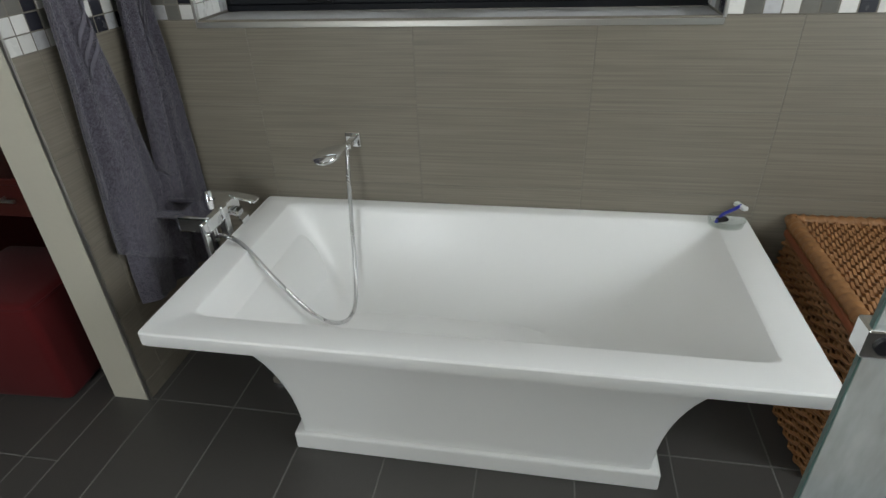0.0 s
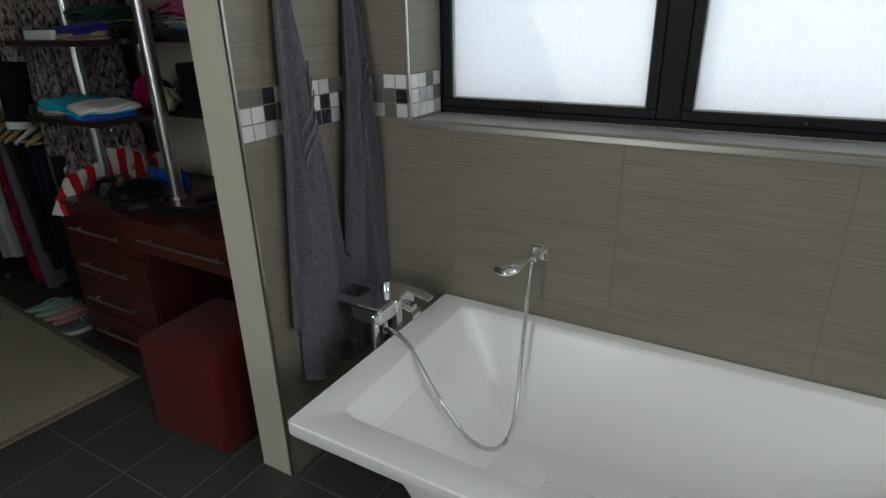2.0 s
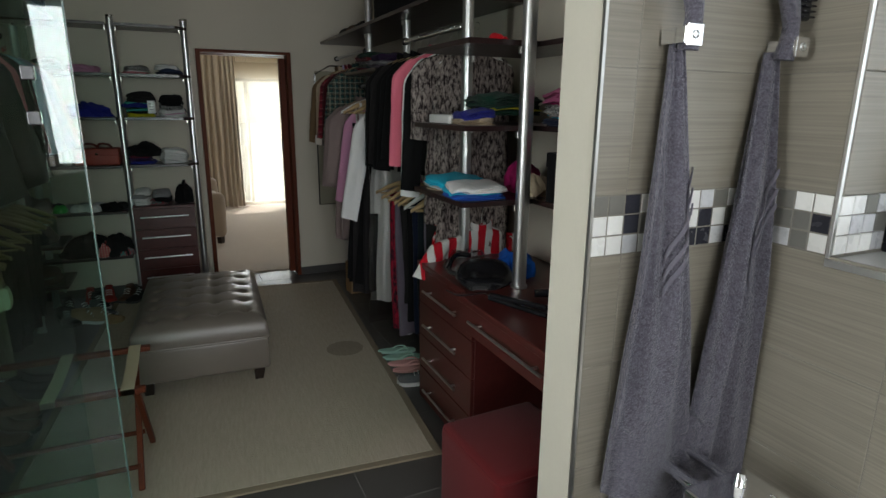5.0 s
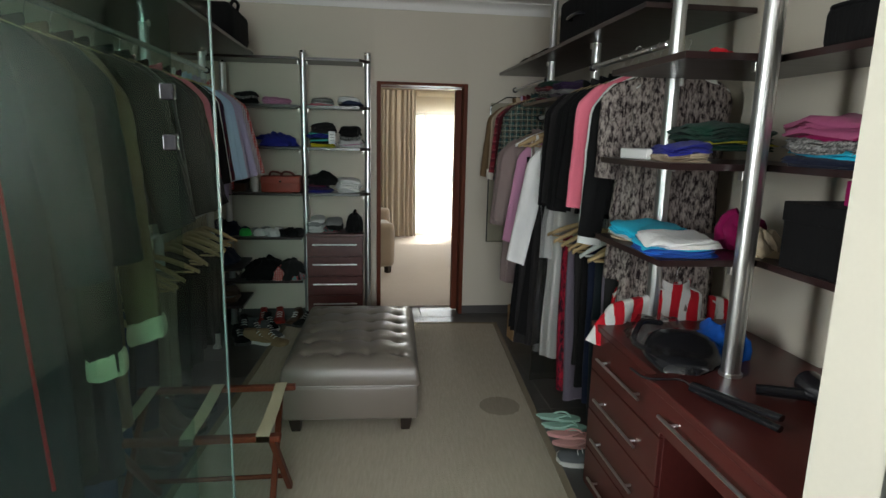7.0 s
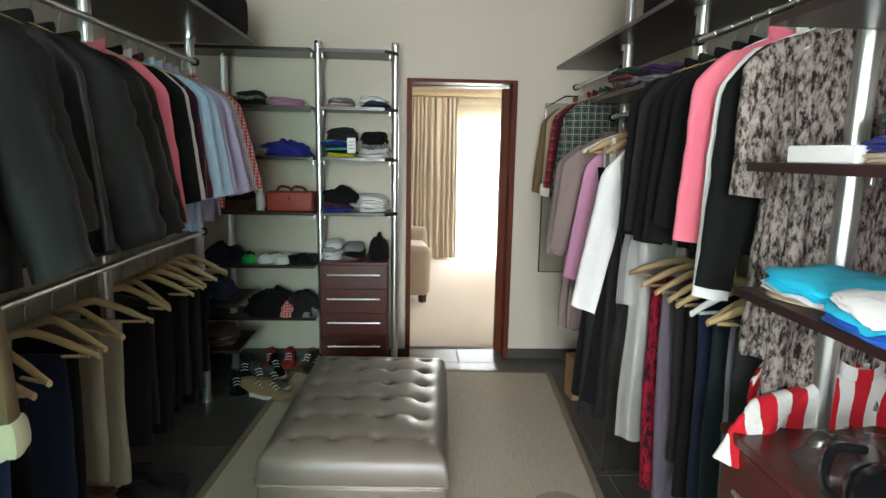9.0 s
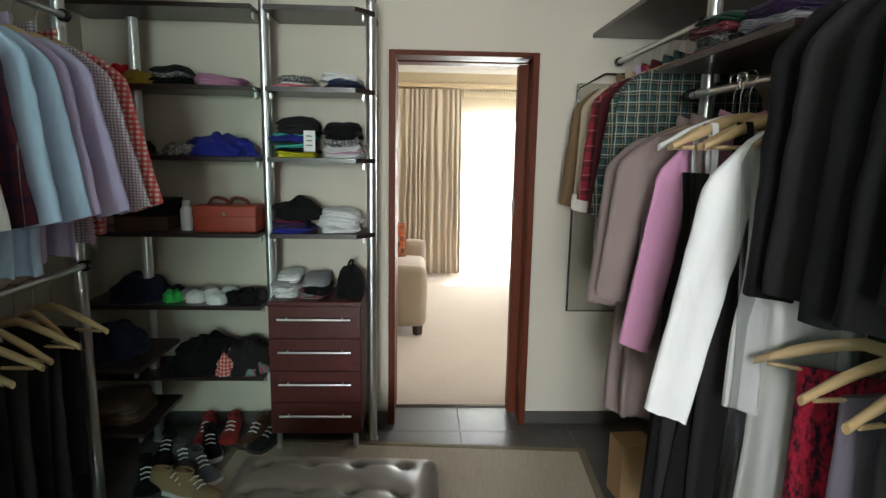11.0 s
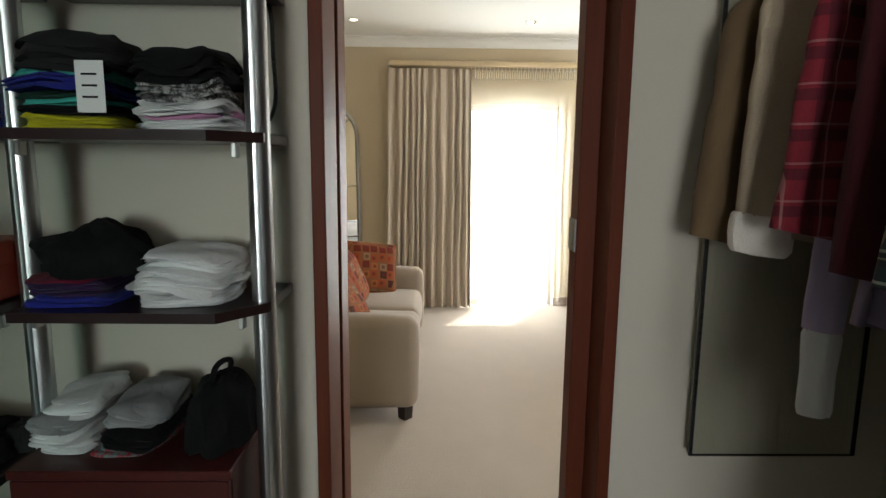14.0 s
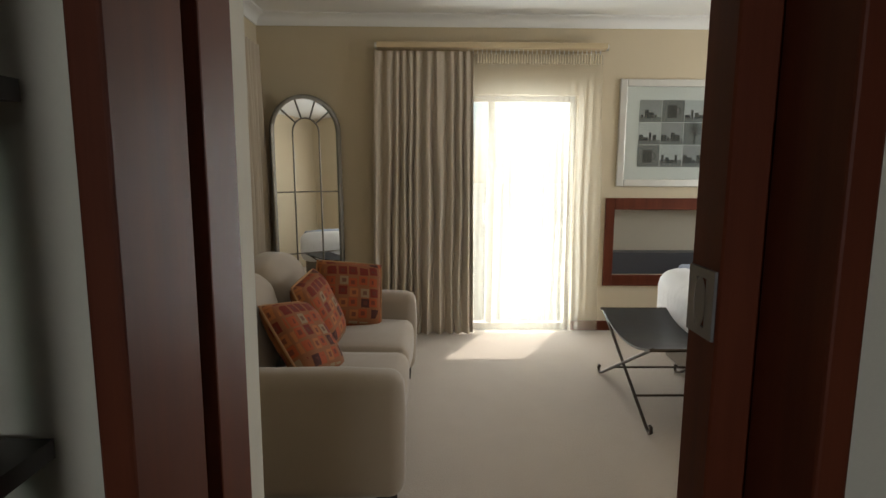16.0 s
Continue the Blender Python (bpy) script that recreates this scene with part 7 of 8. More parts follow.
part("liquid", box((-0.026, -0.014, 0.004), (0.026, 0.014, 0.04), 0.003), amber, perf)
part("glass", box((-0.03, -0.018, 0.001), (0.03, 0.018, 0.075), 0.004, 2), glass_clear, perf)
part("neck", rod((0, 0, 0.075), (0, 0, 0.085), 0.009), metal_trim, perf)
part("cap", box((-0.014, -0.012, 0.085), (0.014, 0.012, 0.112), 0.003, 2), glass_clear, perf)
part("label", box((-0.016, -0.0188, 0.026), (0.016, -0.0183, 0.046)), paper_white, perf, "small white label")
carton((-2.60, 2.04, T), "tall white perfume carton", white_plastic, 0.075, 0.055, 0.125, 20, "perfume_carton", "box")
carton((-2.52, 2.00, T), "small black perfume carton box", black_plastic, 0.06, 0.05, 0.12, 12, "perfume_carton", "box")

# zip garment bag hung against the doorway wall
zb = thing("suit_bag", (CX + 0.045, 2.135, 0.695), "flat beige suit bag with black piping on the wall", "garment bag")
bag_cloth = fabric("beige_nonwoven", (0.30, 0.28, 0.21), 200.0, 0.08)
part("cloth", box((-0.012, -0.20, 0.0), (0.014, 0.24, 1.25), 0.008, 2), bag_cloth, zb)
part("piping", tube([(0.016, -0.20, 1.22), (0.016, -0.20, 0.01), (0.016, 0.24, 0.01), (0.016, 0.24, 1.22), (0.016, 0.10, 1.30), (0.016, -0.06, 1.30)], 0.006, 6, True), black_plastic, zb, "black piped edge", True, 40)

# ---- bedroom ----
sofa_mat = surface("taupe_upholstery", (0.285, 0.225, 0.168), 0.92, var=0.1, scale=6, fine=340, bump=0.45, sheen=0.3, rvar=0.03, spec=0.2)


def soft_box(lo, hi, bulge=0.02, r=0.05, seed=0.0, cuts=8):
    """An upholstered block with rounded edges and slightly swollen faces."""
    bm = bmesh.new()
    add_box(bm, lo, hi, r, 4)
    bmesh.ops.subdivide_edges(bm, edges=[e for e in bm.edges if e.calc_length() > 0.12], cuts=cuts, use_grid_fill=True)
    c = (Vector(lo) + Vector(hi)) / 2
    h = (Vector(hi) - Vector(lo)) / 2
    bm.normal_update()
    for v in bm.verts:
        d = [(v.co[i] - c[i]) / h[i] for i in range(3)]
        k = [1 - abs(a) ** 2.4 for a in d]
        far = max(range(3), key=lambda i: abs(d[i]))
        o = [i for i in range(3) if i != far]
        amt = bulge * max(0, k[o[0]]) * max(0, k[o[1]]) + 0.004 * nz(v.co.x * 5 + seed, v.co.y * 5, v.co.z * 5)
        v.co[far] += math.copysign(amt, d[far])
    return bm


sofa = thing("sofa", (-9.14, 0.69, 0.012), "taupe upholstered two-seat sofa with rounded arms and dark block feet", "sofa")
L2 = 0.83
part("base_frame", soft_box((-L2 + 0.02, -0.43, 0.10), (L2 - 0.02, 0.40, 0.27), 0.006, 0.03), sofa_mat, sofa, "", True, 60)
for s in (-1, 1):
    a, b = sorted((s * L2, s * (L2 - 0.165)))
    part("arm", soft_box((a, -0.44, 0.085), (b, 0.47, 0.605), 0.012, 0.055, s), sofa_mat, sofa, "", True, 60)
    a, b = sorted((s * 0.004, s * (L2 - 0.17)))
    part("seat_cushion", soft_box((a, -0.22, 0.275), (b, 0.455, 0.45), 0.022, 0.05, s * 3), sofa_mat, sofa, "", True, 60)
    bm = soft_box((a, -0.40, 0.44), (b, -0.16, 0.86), 0.03, 0.08, s * 5)
    for v in bm.verts:
        v.co.y -= (v.co.z - 0.44) * 0.22
        v.co.z += 0.035 * math.cos((v.co.x - (a + b) / 2) * 4.4) if v.co.z > 0.7 else 0
    part("back_cushion", bm, sofa_mat, sofa, "", True, 60)
    for y in (-0.38, 0.40):
        part("foot", rod((s * (L2 - 0.08), y, 0.0), (s * (L2 - 0.08), y, 0.10), 0.04, 0.046, 4), foot_and_slot_dark, sofa)
part("back", soft_box((-L2 + 0.02, -0.52, 0.10), (L2 - 0.02, -0.40, 0.80), 0.01, 0.05), sofa_mat, sofa, "", True, 60)

# scatter cushions: orange, rust and cream squares
m, nt, bs = nodes_of("square_pattern_cloth")
vec = coords(nt)
sp = nt.nodes.new("ShaderNodeSeparateXYZ")
nt.links.new(vec, sp.inputs[0])
cell = nt.nodes.new("ShaderNodeTexVoronoi")
cell.distance = "CHEBYCHEV"
cell.inputs["Scale"].default_value = 15.0
cell.inputs["Randomness"].default_value = 0.25
nt.links.new(vec, cell.inputs["Vector"])
hue = nt.nodes.new("ShaderNodeSeparateColor")
nt.links.new(cell.outputs["Color"], hue.inputs[0])
ramp = nt.nodes.new("ShaderNodeValToRGB")
ramp.color_ramp.interpolation = "CONSTANT"
cols = [(0.0, (0.27, 0.055, 0.018)), (0.3, (0.14, 0.02, 0.012)), (0.55, (0.29, 0.10, 0.03)), (0.75, (0.22, 0.15, 0.085)), (0.9, (0.06, 0.02, 0.015))]
els = ramp.color_ramp.elements
els[0].color = (*cols[0][1], 1)
els[1].position, els[1].color = cols[1][0], (*cols[1][1], 1)
for p_, c_ in cols[2:]:
    e_ = els.new(p_)
    e_.color = (*c_, 1)
nt.links.new(hue.outputs[0], ramp.inputs[0])
core = math_node(nt, "LESS_THAN", cell.outputs["Distance"], 0.19)
gap = math_node(nt, "GREATER_THAN", cell.outputs["Distance"], 0.40)
c = mix_node(nt, math_node(nt, "MULTIPLY", core, 0.75), ramp.outputs[0], (0.10, 0.03, 0.02))
c = mix_node(nt, gap, c, (0.20, 0.075, 0.03))
nt.links.new(c, bs.inputs["Base Color"])
bs.inputs["Roughness"].default_value = 0.9
bs.inputs["Specular IOR Level"].default_value = 0.2
bump_to(nt, bs, noise_node(nt, vec, 380.0, 3), 0.35)
cushion_mat = m
piping_mat = fabric("cushion_piping", (0.32, 0.17, 0.08))


def cushion(place, rx, ry, rz, size=0.42):
    ob = new("scatter_cushion")
    ob.matrix_world = pose(*place, rx, ry, rz)
    tagged(ob, "orange and rust square-patterned scatter cushion", "cushion", "cushions on the sofa")
    n = 22
    verts, faces = [], []
    def h(u, v):
        return 0.075 * (max(0.0, 1 - u ** 4) * max(0.0, 1 - v ** 4)) ** 0.55
    for sgn in (1, -1):
        for i in range(n + 1):
            for j in range(n + 1):
                u, v = 2 * i / n - 1, 2 * j / n - 1
                pinch = 1 - 0.06 * (1 - abs(u)) * 0 - 0.07 * (u * u * 0 + (1 - v * v) * (abs(u) ** 3) * 0.5 + (1 - u * u) * (abs(v) ** 3) * 0.5)
                verts.append((size / 2 * u * pinch, size / 2 * v * pinch, sgn * (h(u, v) + 0.004 * nz(u * 3, v * 3, sgn))))
    N1_ = (n + 1) * (n + 1)
    for s_ in range(2):
        for i in range(n):
            for j in range(n):
                a = s_ * N1_ + i * (n + 1) + j
                faces.append((a, a + n + 1, a + n + 2, a + 1))
    mesh_object("cover", verts, faces, cushion_mat, ob, "", True, 60)
    rim = []
    for u, v in superellipse(size / 2 * 0.985, size / 2 * 0.985, 16, 56):
        rim.append((u, v, 0))
    part("piping", tube(rim, 0.006, 6, True), piping_mat, ob, "", True)
    return ob


cushion((-9.64, 0.76, 0.65), 68, 8, 112)
cushion((-9.22, 0.66, 0.655), 66, -4, 176)
cushion((-8.80, 0.67, 0.625), 52, 10, 164)


# curtains
curtain_mat = surface("striped_linen", (0.43, 0.36, 0.275), 0.9, var=0.10, scale=10, fine=320, bump=0.35, stretch=(3, 14, 0.4), sheen=0.2, rvar=0.03, spec=0.2)
sheer_mat = translucent("cream_voile", (0.86, 0.81, 0.69), 0.72, 0.80, 300.0)


fabric_heading = fabric("cream_heading_tape", (0.62, 0.55, 0.41))


def drape(name, label, y0, y1, z0, z1, x, folds, depth, material, thick=0.004, seed=0.0, flare=0.0, along="y"):
    """A pleated curtain: a wavy sheet with thickness that flares towards the hem."""
    ob = thing(name, (0, 0, 0), label, "curtain", "bedroom curtains")
    cols_, rows_ = folds * 12, 22
    front = []
    for i in range(rows_ + 1):
        s = i / rows_
        z = z1 + (z0 - z1) * s
        row = []
        for k in range(cols_ + 1):
            f = k / cols_
            ph = (f + 0.055 * nz(f * 3.1, 0.4 * s, seed + 8) + 0.022 * nz(f * 8.5, 0.7 * s, seed + 2)) * folds * 2 * math.pi
            amp = depth * (0.45 + 0.55 * min(1, s * 2.2)) * (1 + 0.6 * nz(f * folds * 0.6, s * 1.2, seed))
            dx = amp * (math.sin(ph + 0.7 * nz(f * 9, s * 2, seed)) + 0.25 * math.sin(2 * ph + seed + s * 2))
            yy = y0 + (y1 - y0) * f + 0.015 * nz(f * 8, s * 3, seed + 4) + flare * s * (f - 0.5)
            row.append((x + dx, yy, z) if along == "y" else (yy, x + dx, z))
        front.append(row)
    o = (thick, 0, 0) if along == "y" else (0, thick, 0)
    rings = [row + [tuple(a - b for a, b in zip(p, o)) for p in reversed(row)] for row in front]
    vs, fs = skin(rings)
    mesh_object("cloth", vs, fs, material, ob, "", True, 80)
    return ob


drape("curtain", "drawn-back beige striped linen curtain at the glazed door", 0.80, 1.60, 0.022, 2.355, BX + 0.13, 11, 0.036, curtain_mat, 0.004, 1.0, 0.05)
drape("sheer_curtain", "cream voile sheer curtain over the glazed door", 1.61, 2.66, 0.025, 2.345, BX + 0.085, 17, 0.014, sheer_mat, 0.0015, 5.0, 0.09)
drape("curtain", "beige striped linen curtain beside the arched mirror", -10.75, -10.05, 0.022, 2.355, BY0 + 0.10, 8, 0.03, curtain_mat, 0.004, 3.0, 0.0, "x")
heading = thing("sheer_heading", (BX + 0.085, 2.135, 2.33), "gathered cream heading tape of the sheer curtain", "curtain", "bedroom curtains")
for k in range(46):
    y = -0.50 + k * 0.0222
    part("pleat", box((-0.010, y, -0.055 - 0.004 * (k % 3)), (0.012 + 0.004 * (k % 2), y + 0.013, 0.018), 0.004), fabric_heading, heading)
pel = thing("curtain_rail", (BX, 1.75, 2.40), "pale limed-oak curtain rail box", "curtain rail")
part("board", box((0.03, -0.925, -0.022), (0.17, 0.925, 0.022), 0.006, 2), rail_wood, pel)
for s in (-1, 1):
    part("end_cap", rod((0.10, s * 0.925, 0.0), (0.10, s * 0.945, 0.0), 0.026, sides=14), metal_trim, pel)
    part("bracket", box((0.0, s * 0.8 - 0.015, -0.012), (0.03, s * 0.8 + 0.015, 0.012), 0.002), metal_trim, pel)
bm = bmesh.new()
for k in range(30):
    add_box(bm, (0.078, -0.19 + k * 0.037, -0.055), (0.092, -0.183 + k * 0.037, -0.0225))
tagged(part("curtain_hook", bm, white_plastic, pel), kind="stuff")

# glazed door
gd = thing("window_2", (BX - 0.10, (GY0 + GY1) / 2, 0.0), "pale aluminium glazed garden door behind the sheer", "window", kind="structure")
gw = (GY1 - GY0) / 2
alu_pale = surface("bronze_aluminium", (0.30, 0.26, 0.20), 0.4, 0.3, var=0.06, fine=200, bump=0.05)
for lo, hi in (((-0.03, -gw, 0.0), (0.03, -gw + 0.05, GZ)), ((-0.03, gw - 0.05, 0.0), (0.03, gw, GZ)), ((-0.03, -gw + 0.0505, GZ - 0.05), (0.03, gw - 0.0505, GZ)), ((-0.03, -gw + 0.0505, 0.0), (0.03, gw - 0.0505, 0.06)), ((-0.03, -gw + 0.185, 0.0605), (0.03, -gw + 0.245, GZ - 0.0505))):
    part("frame_bar", box(lo, hi, 0.004), alu_pale, gd)
part("pane", box((-0.004, -gw + 0.051, 0.061), (0.002, -gw + 0.184, GZ - 0.051)), glass_clear, gd).visible_shadow = False
part("pane", box((-0.004, -gw + 0.246, 0.061), (0.002, gw - 0.051, GZ - 0.051)), glass_clear, gd).visible_shadow = False
part("door_handle", box((0.0305, -gw + 0.15, 0.98), (0.06, -gw + 0.18, 1.13), 0.005), metal_trim, gd)

# arched mirror
mirror_glass = surface("mirror_silver", (0.88, 0.89, 0.88), 0.02, 1.0, var=0.0, fine=50, bump=0.0, rvar=0.01)
bronze = surface("pewter_frame", (0.16, 0.145, 0.12), 0.38, 0.8, var=0.2, scale=20, fine=150, bump=0.15)
arch = new("arched_mirror")
arch.matrix_world = pose(BX + 0.215, 0.275, 0.012, 0, -2.0, 32)
tagged(arch, "tall arched window-pane mirror leaning on the wall in a pewter frame", "mirror")
AW, AH = 0.295, 1.995


def arch_pts(w, top, bottom, n=18):
    return [(-w, bottom)] + [(-w * math.cos(q), top - w + w * math.sin(q)) for q in [math.pi * k / n for k in range(n + 1)]] + [(w, bottom)]


pts = arch_pts(AW, AH, 0.02)
outer, inner = arch_pts(AW, AH, 0.0), arch_pts(AW - 0.032, AH - 0.032, 0.034)
rings = [[(0.012, y, z) for y, z in inner], [(0.032, y, z) for y, z in inner], [(0.036, y * 1.02, z) for y, z in arch_pts(AW - 0.012, AH - 0.012, 0.012)], [(0.03, y, z) for y, z in outer], [(0.0, y, z) for y, z in outer]]
vs, fs = skin(rings, cap=False, closed=True)
mesh_object("frame", vs, fs, bronze, arch, "", True, 50)
gp = arch_pts(AW - 0.03, AH - 0.03, 0.033)
vs = [(0.014, y, z) for y, z in gp] + [(0.008, y, z) for y, z in gp]
n_ = len(gp)
fs = [tuple(range(n_)), tuple(reversed(range(n_, 2 * n_)))] + [(k, (k + 1) % n_, n_ + (k + 1) % n_, n_ + k) for k in range(n_)]
mesh_object("mirror_plate", vs, fs, mirror_glass, arch)
zc = AH - AW
for a, b in (((-0.26, 0.72), (0.26, 0.72)), ((-0.26, 1.22), (0.26, 1.22)), ((-0.11, 0.04), (-0.11, zc)), ((0.11, 0.04), (0.11, zc))):
    bm = bmesh.new()
    add_tube(bm, [(0.019, a[0], a[1]), (0.019, b[0], b[1])], 0.0055, 6)
    part("glazing_bar", bm, bronze, arch)
part("glazing_arch", tube([(0.019, 0.11 * math.cos(q), zc + 0.11 * math.sin(q)) for q in [math.pi * k / 14 for k in range(15)]], 0.0055, 6), bronze, arch, "", True)
for q in (0.7, 1.25, math.pi - 1.25, math.pi - 0.7):
    part("glazing_bar", tube([(0.019, r * math.cos(q), zc + r * math.sin(q)) for r in (0.11, 0.265)], 0.0055, 6), bronze, arch)

# framed picture: nine small grey photographs
pic = thing("framed_picture", (BX, 3.344, 1.725), "silver-framed collage of nine black and white photographs", "picture")
silver = surface("silver_leaf", (0.50, 0.48, 0.43), 0.4, 0.5, var=0.15, scale=14, fine=120, bump=0.15)
PW, PH = 0.51, 0.444
for lo, hi in (((0.0, -PW, -PH), (0.028, -PW + 0.06, PH)), ((0.0, PW - 0.06, -PH), (0.028, PW, PH)), ((0.0, -PW + 0.0605, PH - 0.06), (0.028, PW - 0.0605, PH)), ((0.0, -PW + 0.0605, -PH), (0.028, PW - 0.0605, -PH + 0.06))):
    part("frame_side", box(lo, hi, 0.006, 2), silver, pic)
paper = surface("white_mount", (0.72, 0.70, 0.66), 0.8, var=0.02, fine=100, bump=0.05)
part("mount", box((0.0, -PW + 0.061, -PH + 0.061), (0.012, PW - 0.061, PH - 0.061)), paper, pic)
photo_greys = [surface("photo_%s" % nm_, (v, v, v * 0.98), 0.5, var=0.5, scale=13, fine=60, bump=0.0) for nm_, v in (("mid", 0.22), ("pale", 0.36), ("dark", 0.12))]
ink = surface("photo_ink", (0.03, 0.03, 0.03), 0.6, var=0.2, fine=80, bump=0.0)
for i in range(3):
    for j in range(3):
        cy, cz = -0.245 + 0.192 * j, 0.185 - 0.186 * i
        ph = part("photograph", box((0.0125, cy - 0.094, cz - 0.091), (0.0145, cy + 0.094, cz + 0.091)), photo_greys[(i + 2 * j) % 3], pic)
        part("dark_strip", box((0.0146, cy - 0.094, cz - 0.091), (0.0152, cy + 0.094, cz - 0.05 + 0.01 * ((i * j) % 3))), photo_greys[2], ph)
        bm = bmesh.new()
        if (i, j) in ((0, 1), (2, 0)):
            add_box(bm, (0.0146, cy - 0.05, cz - 0.055), (0.0158, cy + 0.03, cz + 0.05), 0.0004)
            add_tube(bm, [(0.0155, cy + 0.03 + 0.03 * math.sin(q), cz + 0.03 * math.cos(q)) for q in [math.pi * k / 8 for k in range(9)]], 0.004, 6)
        elif (i, j) == (1, 2):
            for k in range(10):
                q = 2 * math.pi * k / 10
                add_tube(bm, [(0.0152, cy + 0.012 * math.cos(q), cz + 0.03 + 0.012 * math.sin(q)), (0.0152, cy + 0.055 * math.cos(q), cz + 0.03 + 0.055 * math.sin(q))], 0.0045, 5)
            add_tube(bm, [(0.0152, cy, cz + 0.03), (0.0152, cy, cz - 0.09)], 0.004, 5)
        else:
            for k in range(4):
                w_ = 0.02 + 0.013 * ((i + j + k) % 3)
                add_box(bm, (0.0153, cy - 0.07 + k * 0.038 - w_ / 2, cz - 0.06), (0.0159, cy - 0.07 + k * 0.038 + w_ / 2, cz - 0.03 + 0.02 * ((k * 2 + i) % 3)))
        part("silhouette", bm, ink, ph)
part("glazing", box((0.02, -PW + 0.062, -PH + 0.062), (0.0215, PW - 0.062, PH - 0.062)), glass_clear, pic)

# wall niche with a wooden surround
niche = thing("wall_niche", (BX, (NY0 + NY1) / 2, 0.0), "recessed wall niche with a mahogany surround", "niche", kind="structure")
nw = (NY1 - NY0) / 2
niche_grey = surface("niche_back_beige", (0.36, 0.32, 0.25), 0.8, var=0.06, fine=120, bump=0.1)
# back panel coloured darker than the bedroom wall around it
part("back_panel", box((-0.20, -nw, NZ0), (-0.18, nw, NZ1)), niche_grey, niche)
part("base_box", box((-0.18, -nw, NZ0), (-0.02, nw, NZ0 + 0.19), 0.003), surface("niche_dark", (0.035, 0.035, 0.04), 0.4, var=0.2, fine=120, bump=0.1), niche, "dark grey unit inside the niche")
for lo, hi in (((0.001, -nw - 0.078, NZ0 - 0.095), (0.026, -nw, NZ1 + 0.10)), ((0.001, nw, NZ0 - 0.095), (0.026, nw + 0.078, NZ1 + 0.10)), ((0.001, -nw + 0.0005, NZ1), (0.026, nw - 0.0005, NZ1 + 0.10)), ((0.001, -nw + 0.0005, NZ0 - 0.095), (0.026, nw - 0.0005, NZ0))):
    part("surround", box(lo, hi, 0.003), mahogany_v, niche)

# folding bench at the foot of the bed
bench = thing("folding_bench", (-9.52, 2.72, 0.012), "black leather sling bench on a folding wrought-iron frame", "bench")
iron = surface("bronze_iron", (0.055, 0.04, 0.028), 0.42, 0.7, var=0.2, scale=20, fine=150, bump=0.15)
rings = []
for k in range(15):
    f = 2 * k / 14 - 1
    z = 0.475 - 0.075 * (1 - f * f)
    rings.append([(f * 0.44, -0.28, z), (f * 0.44, 0.28, z), (f * 0.44, 0.28, z - 0.012), (f * 0.44, -0.28, z - 0.012)])
vs, fs = skin(rings)
mesh_object("sling_seat", vs, fs, dark_leather, bench, "", True, 50)
for y in (-0.27, 0.27):
    for s in (-1, 1):
        foot = [(-s * 0.44, y, 0.02), (-s * 0.47, y, 0.012), (-s * 0.495, y, 0.03), (-s * 0.49, y, 0.055), (-s * 0.47, y, 0.055)]
        part("leg", tube([(s * 0.45, y, 0.475), (-s * 0.415, y, 0.03)] + foot, 0.0095, 8), iron, bench, "", True, 60)
for s in (-1, 1):
    part("cross_bar", rod((s * 0.235, -0.27, 0.13), (s * 0.235, 0.27, 0.13), 0.007, sides=8), iron, bench)
    part("seat_bar", rod((s * 0.45, -0.29, 0.47), (s * 0.45, 0.29, 0.47), 0.0095, sides=8), iron, bench)

# bed
bed = thing("bed", (-9.40, 3.92, 0.012), "double bed with a white puffed bedspread and wooden headboard", "bed")
bed_white = fabric("white_bedspread", (0.66, 0.65, 0.64), 260.0, 0.1, 0.6)
part("base", soft_box((-0.80, -0.93, 0.06), (0.80, 0.98, 0.34), 0.004, 0.02), fabric("bed_base", (0.16, 0.13, 0.10)), bed, "", True, 60)
part("mattress", soft_box((-0.82, -0.98, 0.345), (0.82, 1.0, 0.62), 0.015, 0.09, 2.0), bed_white, bed, "", True, 60)
part("bedspread", soft_box((-0.86, -1.02, 0.30), (0.86, 0.55, 0.72), 0.03, 0.12, 7.0), bed_white, bed, "white quilted bedspread", True, 60)
part("throw", soft_box((-0.87, -0.85, 0.50), (0.87, -0.35, 0.735), 0.008, 0.03, 4.0), fabric("blue_grey_throw", (0.26, 0.29, 0.36)), bed, "blue-grey folded throw", True, 60)
for s in (-0.4, 0.4):
    part("pillow", soft_box((s - 0.32, 0.55, 0.62), (s + 0.32, 0.98, 0.80), 0.04, 0.07, s), bed_white, bed, "", True, 60)
part("headboard", box((-0.90, 1.02, 0.0), (0.90, 1.08, 1.15), 0.01, 2), mahogany_v, bed)

# ceiling downlights
lamp_glow = bpy.data.materials.new("lamp_glow")
lamp_glow.use_nodes = True
lamp_glow.node_tree.nodes["Principled BSDF"].inputs["Emission Color"].default_value = (1, 0.93, 0.8, 1)
lamp_glow.node_tree.nodes["Principled BSDF"].inputs["Emission Strength"].default_value = 4.0
for x, y in ((-10.35, 0.56), (-10.35, 2.06)):
    dl = thing("downlight", (x, y, BH), "small recessed ceiling downlight with a chrome ring", "downlight", "bedroom downlights")
    part("ring", tube([(0.042 * math.cos(q), 0.042 * math.sin(q), -0.003) for q in [2 * math.pi * k / 24 for k in range(24)]], 0.007, 8, True), chrome, dl, "", True)
    part("bulb", rod((0, 0, -0.006), (0, 0, -0.001), 0.026, sides=18), lamp_glow, dl, "lit bulb face")

